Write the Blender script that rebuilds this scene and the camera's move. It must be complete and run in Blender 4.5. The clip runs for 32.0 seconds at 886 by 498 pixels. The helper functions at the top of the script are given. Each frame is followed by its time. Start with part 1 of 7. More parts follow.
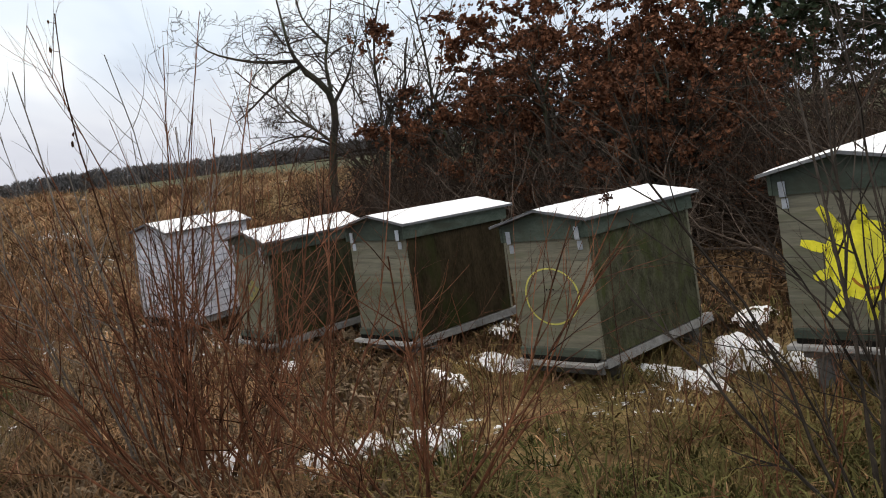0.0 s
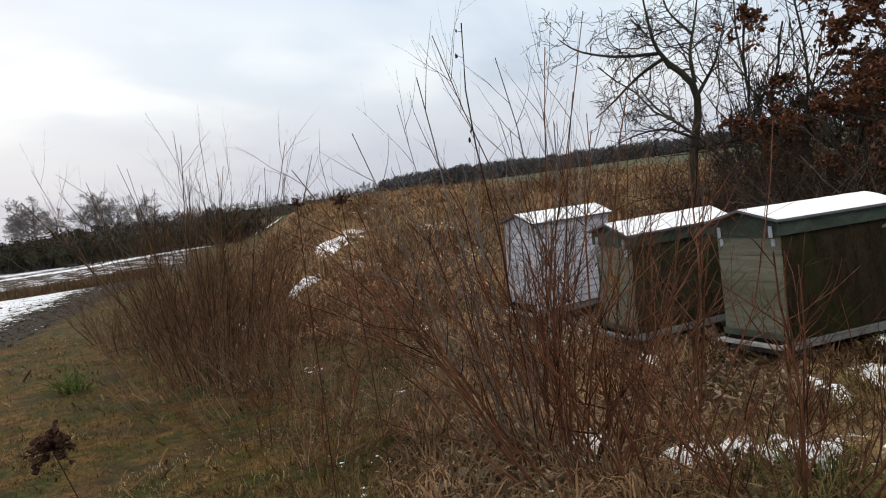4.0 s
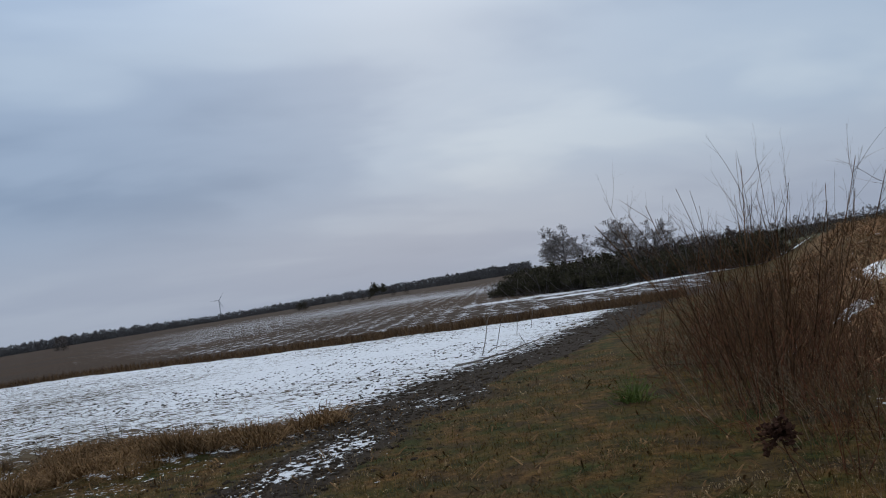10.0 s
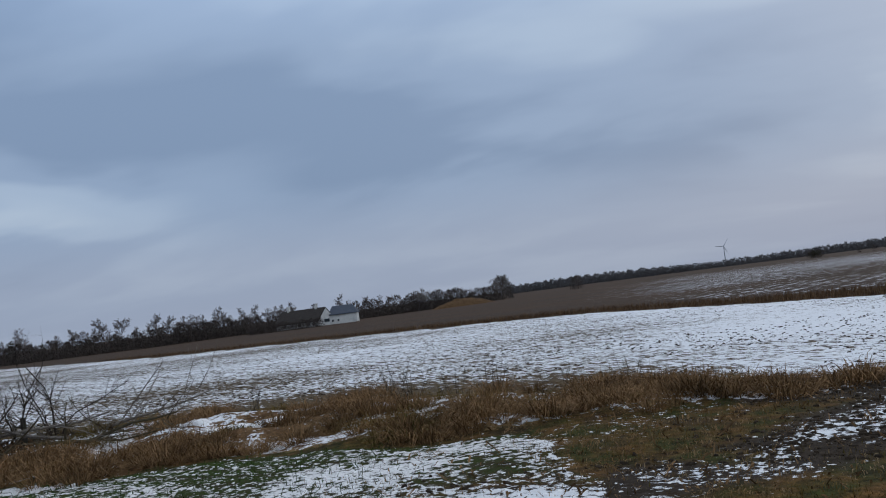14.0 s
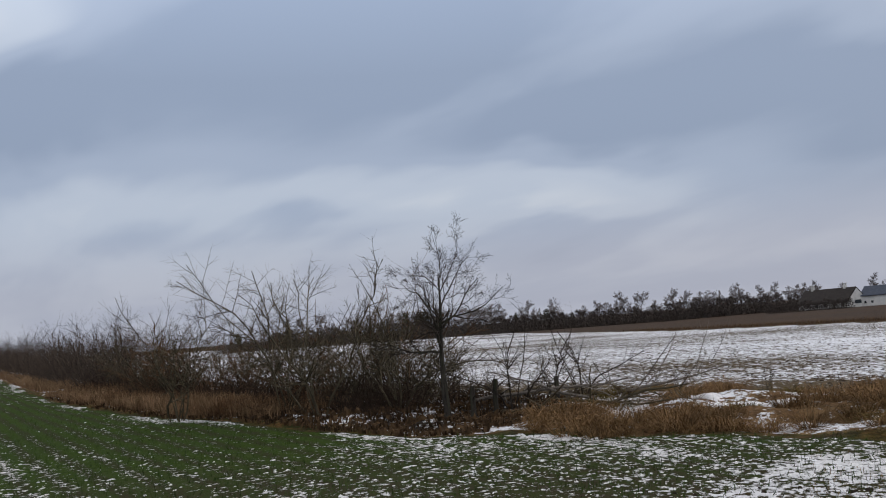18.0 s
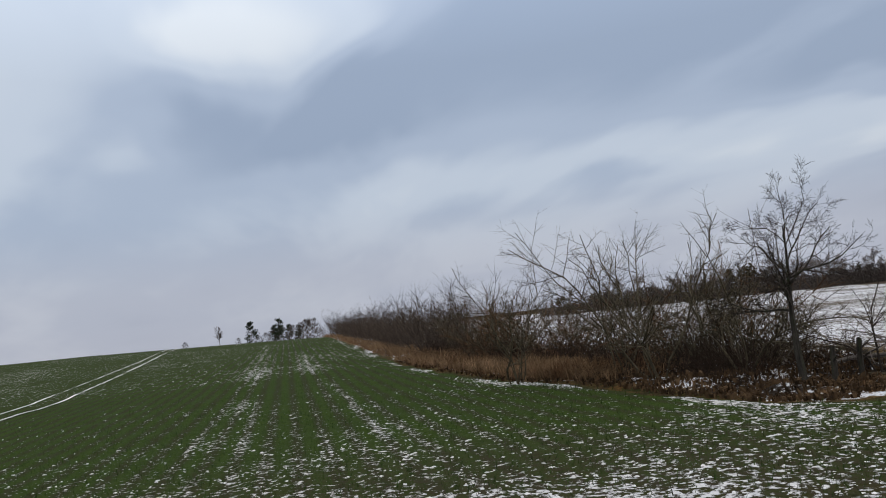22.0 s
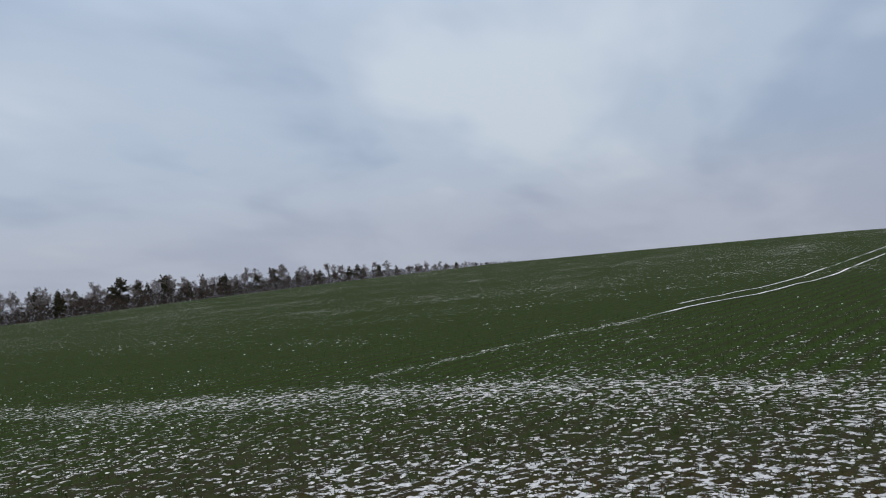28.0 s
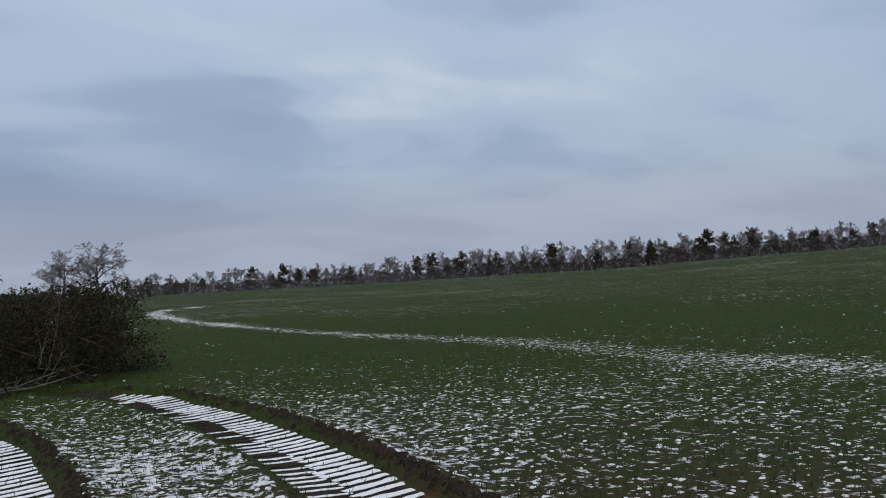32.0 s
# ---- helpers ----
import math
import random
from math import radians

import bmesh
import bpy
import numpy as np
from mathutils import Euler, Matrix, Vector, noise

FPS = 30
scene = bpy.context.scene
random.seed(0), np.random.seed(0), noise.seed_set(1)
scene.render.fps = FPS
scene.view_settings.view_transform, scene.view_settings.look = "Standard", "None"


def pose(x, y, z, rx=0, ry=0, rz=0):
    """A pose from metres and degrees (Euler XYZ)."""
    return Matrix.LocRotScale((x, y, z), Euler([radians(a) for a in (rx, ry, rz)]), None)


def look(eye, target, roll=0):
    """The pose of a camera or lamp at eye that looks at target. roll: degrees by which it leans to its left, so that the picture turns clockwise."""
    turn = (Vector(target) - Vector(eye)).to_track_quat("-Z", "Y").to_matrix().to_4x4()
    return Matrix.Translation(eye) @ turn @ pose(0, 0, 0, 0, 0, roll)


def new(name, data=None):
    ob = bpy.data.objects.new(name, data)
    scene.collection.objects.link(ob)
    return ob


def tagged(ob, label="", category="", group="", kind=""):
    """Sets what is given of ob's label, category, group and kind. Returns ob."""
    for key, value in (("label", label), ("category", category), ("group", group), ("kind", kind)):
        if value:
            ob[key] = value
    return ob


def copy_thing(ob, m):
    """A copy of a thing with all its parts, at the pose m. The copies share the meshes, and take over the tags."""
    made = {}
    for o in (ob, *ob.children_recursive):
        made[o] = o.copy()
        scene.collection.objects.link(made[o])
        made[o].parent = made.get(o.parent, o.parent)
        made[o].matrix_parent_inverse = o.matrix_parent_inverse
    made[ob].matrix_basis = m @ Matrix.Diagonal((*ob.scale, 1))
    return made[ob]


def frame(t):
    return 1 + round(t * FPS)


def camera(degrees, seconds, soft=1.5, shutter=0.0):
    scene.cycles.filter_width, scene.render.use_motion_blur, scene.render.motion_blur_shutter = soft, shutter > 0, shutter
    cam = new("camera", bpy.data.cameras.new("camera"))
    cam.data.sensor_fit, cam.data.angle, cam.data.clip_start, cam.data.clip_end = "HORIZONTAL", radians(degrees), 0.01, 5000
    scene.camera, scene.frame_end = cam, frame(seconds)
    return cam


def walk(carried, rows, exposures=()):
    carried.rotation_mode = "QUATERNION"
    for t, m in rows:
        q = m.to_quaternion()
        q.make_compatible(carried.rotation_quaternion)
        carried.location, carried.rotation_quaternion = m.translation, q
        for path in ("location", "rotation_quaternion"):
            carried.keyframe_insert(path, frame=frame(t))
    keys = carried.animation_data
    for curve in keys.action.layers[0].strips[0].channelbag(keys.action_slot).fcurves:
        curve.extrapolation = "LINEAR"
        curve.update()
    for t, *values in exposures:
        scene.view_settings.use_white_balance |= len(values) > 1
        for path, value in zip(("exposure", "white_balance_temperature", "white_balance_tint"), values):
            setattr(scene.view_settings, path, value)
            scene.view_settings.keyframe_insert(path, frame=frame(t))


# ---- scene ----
# ---------------------------------------------------------------- camera
cam = camera(56.3, 32.0, soft=1.0, shutter=0.12)
PATH = [
    (0, pose(0.600, -0.177, 1.490, 82.39, 7.59, -82.78)),
    (0.5, pose(0.600, -0.183, 1.492, 82.75, 7.87, -80.33)),
    (1, pose(0.593, -0.189, 1.488, 82.75, 7.90, -78.02)),
    (1.5, pose(0.579, -0.170, 1.490, 83.04, 8.42, -74.28)),
    (2, pose(0.563, -0.151, 1.498, 83.30, 8.55, -72.08)),
    (2.5, pose(0.539, -0.138, 1.499, 83.62, 8.42, -69.88)),
    (3, pose(0.523, -0.122, 1.501, 84.28, 8.20, -66.24)),
    (3.5, pose(0.513, -0.106, 1.500, 84.94, 8.14, -61.98)),
    (4, pose(0.503, -0.107, 1.496, 85.36, 8.12, -58.63)),
    (4.5, pose(0.505, -0.106, 1.500, 85.61, 7.98, -56.46)),
    (6.5, pose(0.396, -0.050, 1.500, 87.18, 7.86, -49.76)),
    (7, pose(0.359, -0.041, 1.508, 87.87, 7.87, -45.91)),
    (7.5, pose(0.332, -0.026, 1.524, 88.59, 8.32, -42.48)),
    (8, pose(0.303, -0.010, 1.526, 89.22, 8.60, -39.44)),
    (8.5, pose(0.273, -0.001, 1.529, 89.70, 8.76, -38.04)),
    (9, pose(0.217, 0.016, 1.525, 90.41, 8.66, -35.54)),
    (9.5, pose(0.157, 0.029, 1.520, 91.53, 8.73, -29.05)),
    (10, pose(0.118, 0.049, 1.522, 92.35, 9.09, -23.87)),
    (10.5, pose(0.088, 0.074, 1.512, 92.70, 9.23, -20.02)),
    (11, pose(0.085, 0.114, 1.510, 93.24, 9.16, -16.44)),
    (11.5, pose(0.074, 0.155, 1.500, 93.44, 8.68, -14.43)),
    (12, pose(0.062, 0.215, 1.484, 93.77, 8.26, -10.37)),
    (12.5, pose(0.038, 0.292, 1.481, 94.12, 7.78, -5.74)),
    (13, pose(0.018, 0.387, 1.475, 94.32, 7.44, 0.55)),
    (13.5, pose(-0.006, 0.476, 1.468, 93.86, 7.22, 6.84)),
    (14, pose(-0.022, 0.535, 1.465, 93.50, 7.10, 10.27)),
    (14.5, pose(-0.026, 0.564, 1.466, 93.59, 7.48, 13.83)),
    (15, pose(-0.031, 0.555, 1.466, 94.23, 7.56, 19.08)),
    (15.5, pose(-0.026, 0.513, 1.467, 94.70, 7.71, 25.56)),
    (17.5, pose(0.295, 0.203, 1.473, 95.56, 5.42, 41.15)),
    (18, pose(0.258, 0.187, 1.467, 95.44, 4.56, 45.01)),
    (18.5, pose(0.224, 0.176, 1.459, 95.59, 3.92, 49.55)),
    (19, pose(0.212, 0.175, 1.456, 95.31, 3.57, 52.49)),
    (19.5, pose(0.197, 0.167, 1.458, 94.67, 3.78, 54.44)),
    (20, pose(0.154, 0.145, 1.460, 94.28, 4.32, 56.61)),
    (20.5, pose(0.100, 0.111, 1.468, 94.22, 5.07, 57.89)),
    (21, pose(0.041, 0.068, 1.493, 94.39, 5.52, 59.66)),
    (21.5, pose(-0.011, 0.070, 1.509, 94.76, 5.89, 63.30)),
    (22, pose(-0.078, 0.109, 1.521, 94.91, 6.57, 66.77)),
    (22.5, pose(-0.156, 0.136, 1.518, 93.94, 6.48, 69.90)),
    (23, pose(-0.246, 0.118, 1.507, 92.77, 5.42, 75.01)),
    (23.5, pose(-0.333, 0.058, 1.490, 91.80, 4.79, 80.41)),
    (24, pose(-0.406, -0.021, 1.511, 90.92, 5.11, 82.25)),
    (24.5, pose(-0.441, -0.053, 1.534, 90.77, 5.50, 82.41)),
    (25, pose(-0.500, -0.059, 1.537, 90.74, 6.09, 82.82)),
    (25.5, pose(-0.588, -0.072, 1.549, 91.52, 7.02, 89.98)),
    (26, pose(-0.643, -0.085, 1.542, 92.22, 7.19, 97.32)),
    (26.5, pose(-0.681, -0.102, 1.536, 92.62, 7.05, 102.93)),
    (28.5, pose(-0.455, -0.240, 1.493, 91.11, 5.16, 120.42)),
    (29, pose(-0.443, -0.311, 1.497, 90.41, 4.94, 124.81)),
    (29.5, pose(-0.429, -0.378, 1.506, 90.51, 4.93, 129.88)),
    (30, pose(-0.438, -0.428, 1.505, 90.89, 4.46, 135.61)),
    (30.5, pose(-0.489, -0.463, 1.507, 91.29, 3.52, 143.64)),
    (31, pose(-0.553, -0.482, 1.496, 91.44, 3.01, 147.23)),
    (31.5, pose(-0.591, -0.496, 1.488, 91.54, 2.73, 152.28)),
    (32, pose(-0.609, -0.508, 1.488, 91.63, 3.07, 155.34)),
]
EXPOSURES = [
    (0, 0.56, 7350, 14), (4, 0.36, 7200, 13), (6.5, 0.05, 6950, 11), (9, -0.32, 6250, 11), (13, -0.52, 6150, 11), (15, -0.38, 6050, 14),
    (19, -0.2, 7100, 17), (23, -0.1, 6950, 15), (26.5, -0.15, 6850, 15), (29, -0.35, 6500, 14), (32, -0.38, 6350, 14),
]
walk(cam, PATH, EXPOSURES)

# ---------------------------------------------------------------- sky and sun
SUN_AZ, SUN_EL = 25.0, 24.0     # clockwise from +y, above the horizon


def node(tree, kind, **inputs):
    n = tree.nodes.new(kind)
    for key, value in inputs.items():
        key = int(key[1:]) if key[0] == "i" and key[1:].isdigit() else key.replace("_", " ")
        if isinstance(value, bpy.types.NodeSocket):
            tree.links.new(value, n.inputs[key])
        else:
            n.inputs[key].default_value = value
    return n


def math_node(tree, op, a, b=0.0, c=0.0, clamp=False):
    n = tree.nodes.new("ShaderNodeMath")
    n.operation, n.use_clamp = op, clamp
    for i, v in enumerate((a, b, c)):
        if isinstance(v, bpy.types.NodeSocket):
            tree.links.new(v, n.inputs[i])
        else:
            n.inputs[i].default_value = v
    return n.outputs[0]


def mix_col(tree, fac, a, b, blend="MIX"):
    n = tree.nodes.new("ShaderNodeMix")
    n.data_type, n.blend_type, n.clamp_factor = "RGBA", blend, True
    for sock, v in ((n.inputs[0], fac), (n.inputs[6], a), (n.inputs[7], b)):
        if isinstance(v, bpy.types.NodeSocket):
            tree.links.new(v, sock)
        else:
            sock.default_value = v if not isinstance(v, tuple) else (*v[:3], 1.0)
    return n.outputs[2]


def ramp(tree, fac, stops, ease="LINEAR"):
    n = tree.nodes.new("ShaderNodeValToRGB")
    n.color_ramp.interpolation = ease
    el = n.color_ramp.elements
    while len(el) < len(stops):
        el.new(0.5)
    for e, (pos, col) in zip(el, stops):
        e.position = pos
        e.color = (*col, 1.0) if isinstance(col, tuple) else (col, col, col, 1.0)
    tree.links.new(fac, n.inputs[0])
    return n.outputs[0]


def noise_tex(tree, vec, scale, detail=4.0, rough=0.55, distort=0.0):
    n = node(tree, "ShaderNodeTexNoise", Scale=scale, Detail=detail, Roughness=rough, Distortion=distort)
    if vec is not None:
        tree.links.new(vec, n.inputs["Vector"])
    return n.outputs["Fac"]


def mapping(tree, vec, scale=(1, 1, 1), loc=(0, 0, 0), rot=(0, 0, 0)):
    n = node(tree, "ShaderNodeMapping", Vector=vec, Scale=scale, Location=loc, Rotation=rot)
    return n.outputs[0]


world = bpy.data.worlds.new("overcast_sky")
scene.world = world
world.use_nodes = True
wt = world.node_tree
wt.nodes.clear()
sky = wt.nodes.new("ShaderNodeTexSky")
sky.sky_type, sky.sun_disc = "NISHITA", False
sky.sun_elevation, sky.sun_rotation = radians(SUN_EL), radians(SUN_AZ)
sky.air_density, sky.dust_density = 1.5, 3.0
coord = wt.nodes.new("ShaderNodeTexCoord").outputs["Generated"]
sep = node(wt, "ShaderNodeSeparateXYZ", Vector=coord)
up = math_node(wt, "MAXIMUM", sep.outputs[2], 0.0)
# cloud sheets flattened towards the horizon, as seen from below
flat = math_node(wt, "ADD", math_node(wt, "MULTIPLY", up, 0.9), 0.22)
px = math_node(wt, "DIVIDE", sep.outputs[0], flat)
py = math_node(wt, "DIVIDE", sep.outputs[1], flat)
plane = node(wt, "ShaderNodeCombineXYZ", X=px, Y=py, Z=0.0).outputs[0]
turned = mapping(wt, plane, (0.75, 1.25, 1), (3.1, 1.7, 0), (0, 0, radians(35)))
big = noise_tex(wt, turned, 0.62, 5.0, 0.52, 0.35)
fine = noise_tex(wt, turned, 1.6, 3.5, 0.45, 0.3)
cover = math_node(wt, "ADD", math_node(wt, "MULTIPLY", big, 0.58), math_node(wt, "MULTIPLY", fine, 0.30))
cover = math_node(wt, "ADD", cover, 0.06)
# broad cloud banks: compass bearing, height, half width, half height (degrees), slope and how much thicker or thinner they are
DARK_BANKS = [
    (-56, 17.5, 17, 4.5, 0.0, -0.15), (-36, 13.2, 11, 2.3, 0.05, -0.15), (-81, 14.0, 10, 2.6, 0.27, -0.13), (-20, 13.5, 20, 2.8, 0.0, -0.09), (-22, 16.5, 11, 4.0, 0.0, -0.14), (-17, 8.5, 8, 4.0, 0.0, -0.10), (-74, 13.5, 7, 2.8, 0.1, -0.17),
    (-7, 8.0, 9, 2.2, 0.1, -0.10), (14, 12.5, 9, 5.0, 0.0, -0.10), (4, 7.0, 11, 2.5, 0.0, -0.07), (-163, 9.5, 9, 3.4, 0.0, -0.13), (179, 6.0, 7, 3.5, 0.0, -0.15),
]
THIN_BANKS = [
    (-76, 20.0, 6, 3.6, 0.0, 0.17), (-100, 14.0, 13, 8.0, 0.0, 0.11), (-56, 10.0, 10, 1.8, 0.0, 0.09), (-73, 8.0, 9, 2.6, 0.0, 0.03), (-41, 9.5, 9, 2.4, 0.0, 0.10), (43, 11.5, 13, 3.4, 0.05, 0.12),
    (72, 9.0, 17, 8.0, 0.0, 0.13), (-146, 14.5, 9, 3.6, 0.0, 0.11), (-38, 8.3, 7, 1.6, 0.0, 0.08), (-132, 11.0, 9, 4.0, 0.0, 0.06),
]
bearing = math_node(wt, "ARCTAN2", sep.outputs[0], sep.outputs[1])
rise = math_node(wt, "ARCSINE", sep.outputs[2])
bearing = math_node(wt, "ADD", bearing, math_node(wt, "MULTIPLY", math_node(wt, "SUBTRACT", big, 0.5), 0.55))
rise = math_node(wt, "ADD", rise, math_node(wt, "MULTIPLY", math_node(wt, "SUBTRACT", fine, 0.5), 0.17))
for b_az, b_el, b_w, b_h, b_slope, b_amount in DARK_BANKS + THIN_BANKS:
    d = math_node(wt, "SUBTRACT", bearing, radians(b_az))
    along = math_node(wt, "MULTIPLY", math_node(wt, "SUBTRACT", 1.0, math_node(wt, "COSINE", d)), 2.0 / radians(b_w) ** 2)
    lift = math_node(wt, "SUBTRACT", math_node(wt, "SUBTRACT", rise, radians(b_el)), math_node(wt, "MULTIPLY", math_node(wt, "SINE", d), b_slope))
    lift = math_node(wt, "MULTIPLY", lift, 1.0 / radians(b_h))
    q = math_node(wt, "ADD", along, math_node(wt, "MULTIPLY", lift, lift))
    cover = math_node(wt, "MULTIPLY_ADD", math_node(wt, "EXPONENT", math_node(wt, "MULTIPLY", q, -1.0)), b_amount, cover)
cloud = ramp(wt, cover, [(0.32, (0.305, 0.415, 0.58)), (0.45, (0.395, 0.515, 0.685)), (0.56, (0.52, 0.645, 0.795)), (0.68, (0.655, 0.77, 0.88))], "EASE")
low = ramp(wt, up, [(0.0, 1.0), (0.05, 0.8), (0.16, 0.0)], "EASE")
haze = mix_col(wt, math_node(wt, "MULTIPLY", low, 0.62), cloud, (0.535, 0.578, 0.675))
mixed = mix_col(wt, 0.96, mix_col(wt, 1.0, sky.outputs[0], (0.10, 0.10, 0.10), "MULTIPLY"), haze)
# an overcast sky is brighter overhead than at the rim
mixed = mix_col(wt, ramp(wt, up, [(0.40, 0.0), (0.62, 0.85)], "EASE"), mixed, (0.535, 0.552, 0.570))
zen = ramp(wt, up, [(0.0, 0.40), (0.30, 0.46), (0.55, 0.72), (1.0, 1.0)])
gain = math_node(wt, "MULTIPLY", zen, 2.3)
bg = node(wt, "ShaderNodeBackground", Color=mixed, Strength=gain)
wt.links.new(bg.outputs[0], node(wt, "ShaderNodeOutputWorld").inputs[0])

sun_data = bpy.data.lights.new("sun", "SUN")
sun_data.energy, sun_data.angle, sun_data.color = 0.6, radians(25), (1.0, 0.95, 0.88)
sun = new("sun", sun_data)
sa, se = radians(SUN_AZ), radians(SUN_EL)
sun.matrix_world = look((0, 0, 60), Vector((0, 0, 60)) - Vector((math.sin(sa) * math.cos(se), math.cos(sa) * math.cos(se), math.sin(se))))

# ---------------------------------------------------------------- materials
def finish(m, tree, color, rough, height=None, bump=0.3, dist=0.02, metal=0.0, spec=0.3, trans=0.0):
    b = node(tree, "ShaderNodeBsdfPrincipled", Metallic=metal)
    b.inputs["Specular IOR Level"].default_value = spec
    for key, v in (("Base Color", color), ("Roughness", rough)):
        if isinstance(v, bpy.types.NodeSocket):
            tree.links.new(v, b.inputs[key])
        else:
            b.inputs[key].default_value = (*v, 1.0) if isinstance(v, tuple) else v
    if trans:
        b.inputs["Transmission Weight"].default_value = trans
    if height is not None:
        bp = node(tree, "ShaderNodeBump", Strength=bump, Distance=dist, Height=height)
        tree.links.new(bp.outputs[0], b.inputs["Normal"])
    tree.links.new(b.outputs[0], node(tree, "ShaderNodeOutputMaterial").inputs[0])
    return m


def blank(name):
    m = bpy.data.materials.new(name)
    m.use_nodes = True
    m.node_tree.nodes.clear()
    return m, m.node_tree


def grained(name, a, b, scale=6.0, stretch=(1, 1, 1), rough=0.8, bump=0.3, dist=0.01, c=None, metal=0.0, spec=0.06, vary=0.25, island=False):
    """Two colours mixed by coarse and fine noise, with relief; each object a little different."""
    m, t = blank(name)
    co = mapping(t, t.nodes.new("ShaderNodeTexCoord").outputs["Object"], stretch)
    n1, n2 = noise_tex(t, co, scale, 5.0, 0.6, 0.2), noise_tex(t, co, scale * 6.5, 4.0, 0.65)
    f = math_node(t, "ADD", math_node(t, "MULTIPLY", n1, 0.6), math_node(t, "MULTIPLY", n2, 0.4))
    col = mix_col(t, ramp(t, f, [(0.36, 0.0), (0.64, 1.0)]), a, b)
    if c is not None:
        col = mix_col(t, ramp(t, noise_tex(t, co, scale * 0.45, 3.0, 0.6, 0.6), [(0.5, 0.0), (0.68, 0.85)]), col, c)
    if island:
        rnd = t.nodes.new("ShaderNodeNewGeometry").outputs["Random Per Island"]
    else:
        rnd = t.nodes.new("ShaderNodeObjectInfo").outputs["Random"]
    val = math_node(t, "ADD", math_node(t, "MULTIPLY", rnd, 2 * vary), 1.0 - vary)
    hsv = node(t, "ShaderNodeHueSaturation", Color=col, Value=val)
    return finish(m, t, hsv.outputs[0], rough, n2, bump, dist, metal, spec)


M_RED = grained("red_twig_bark", (0.026, 0.013, 0.008), (0.190, 0.078, 0.041), 9, (1, 1, 0.4), 0.55, 0.2, 0.002, vary=0.75, island=True)
M_BROWN = grained("brown_twig_bark", (0.025, 0.015, 0.009), (0.175, 0.098, 0.050), 9, (1, 1, 0.4), 0.75, 0.2, 0.002, vary=0.5, island=True)
M_GREYTWIG = grained("grey_twig_bark", (0.10, 0.085, 0.072), (0.21, 0.185, 0.16), 9, (1, 1, 0.4), 0.8, 0.2, 0.002, vary=0.4, island=True)
M_DARKTWIG = grained("dark_twig_bark", (0.022, 0.018, 0.015), (0.060, 0.048, 0.038), 7, (1, 1, 0.4), 0.85, 0.3, 0.004, vary=0.35, island=True)
M_TRUNK = grained("dark_bark", (0.025, 0.022, 0.019), (0.075, 0.066, 0.052), 12, (1, 1, 0.25), 0.9, 0.7, 0.01, c=(0.045, 0.055, 0.025))
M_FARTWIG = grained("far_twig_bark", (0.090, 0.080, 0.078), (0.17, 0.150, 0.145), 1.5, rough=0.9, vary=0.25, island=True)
M_UNDER = grained("far_undergrowth", (0.050, 0.041, 0.036), (0.100, 0.083, 0.073), 1.2, rough=0.95, vary=0.22, island=True, bump=0.0)
M_LEAF = grained("dry_oak_leaf", (0.050, 0.021, 0.012), (0.185, 0.076, 0.038), 3, rough=0.7, vary=0.55, island=True, bump=0.0)
M_NEEDLE = grained("pine_needles", (0.014, 0.022, 0.012), (0.038, 0.050, 0.027), 2, rough=0.8, vary=0.4, island=True, bump=0.0)
M_OAKTWIG = grained("grey_oak_twigs", (0.15, 0.135, 0.128), (0.25, 0.225, 0.215), 1.5, rough=0.9, vary=0.25, island=True)
# distant crowns: aerial haze is painted in by paling the bark
M_HAZETWIG = grained("haze_paled_twigs", (0.14, 0.122, 0.115), (0.25, 0.222, 0.210), 1.5, rough=0.9, vary=0.25, island=True)
M_FARNEEDLE = grained("far_pine_needles", (0.028, 0.028, 0.017), (0.075, 0.066, 0.040), 1.2, rough=0.9, vary=0.35, island=True, bump=0.0)
M_STRAW = grained("dry_grass_blades", (0.18, 0.122, 0.064), (0.44, 0.318, 0.178), 1.3, rough=0.8, vary=0.45, island=True, bump=0.0, c=(0.14, 0.075, 0.035))
M_TURF = grained("winter_turf_blades", (0.055, 0.052, 0.014), (0.200, 0.118, 0.040), 0.9, rough=0.8, vary=0.55, island=True, bump=0.0, c=(0.060, 0.064, 0.016))
M_CROP = grained("winter_wheat_blades", (0.015, 0.036, 0.008), (0.050, 0.086, 0.020), 0.7, rough=0.6, vary=0.45, island=True, bump=0.0)
M_SNOW = grained("old_snow", (0.78, 0.785, 0.79), (0.88, 0.878, 0.872), 9, rough=0.75, bump=0.6, dist=0.01, vary=0.04, spec=0.4)
M_SOIL = grained("wet_soil_clods", (0.022, 0.017, 0.013), (0.060, 0.045, 0.032), 8, rough=0.9, bump=0.8, dist=0.02, vary=0.3, island=True)
M_SEED = grained("withered_flower_heads", (0.030, 0.014, 0.010), (0.085, 0.042, 0.026), 14, rough=0.9, bump=0.5, dist=0.004)
M_TAWNY = grained("tawny_grass_blades", (0.125, 0.076, 0.040), (0.32, 0.205, 0.115), 1.3, rough=0.8, vary=0.45, island=True, bump=0.0, c=(0.10, 0.050, 0.024))
M_BRACKEN = grained("withered_bracken", (0.092, 0.055, 0.026), (0.275, 0.165, 0.078), 1.3, rough=0.85, vary=0.55, island=True, bump=0.0, c=(0.075, 0.045, 0.020))
M_PALE = grained("pale_dead_stalks", (0.115, 0.080, 0.052), (0.27, 0.195, 0.125), 5, rough=0.85, vary=0.45, island=True, bump=0.0)
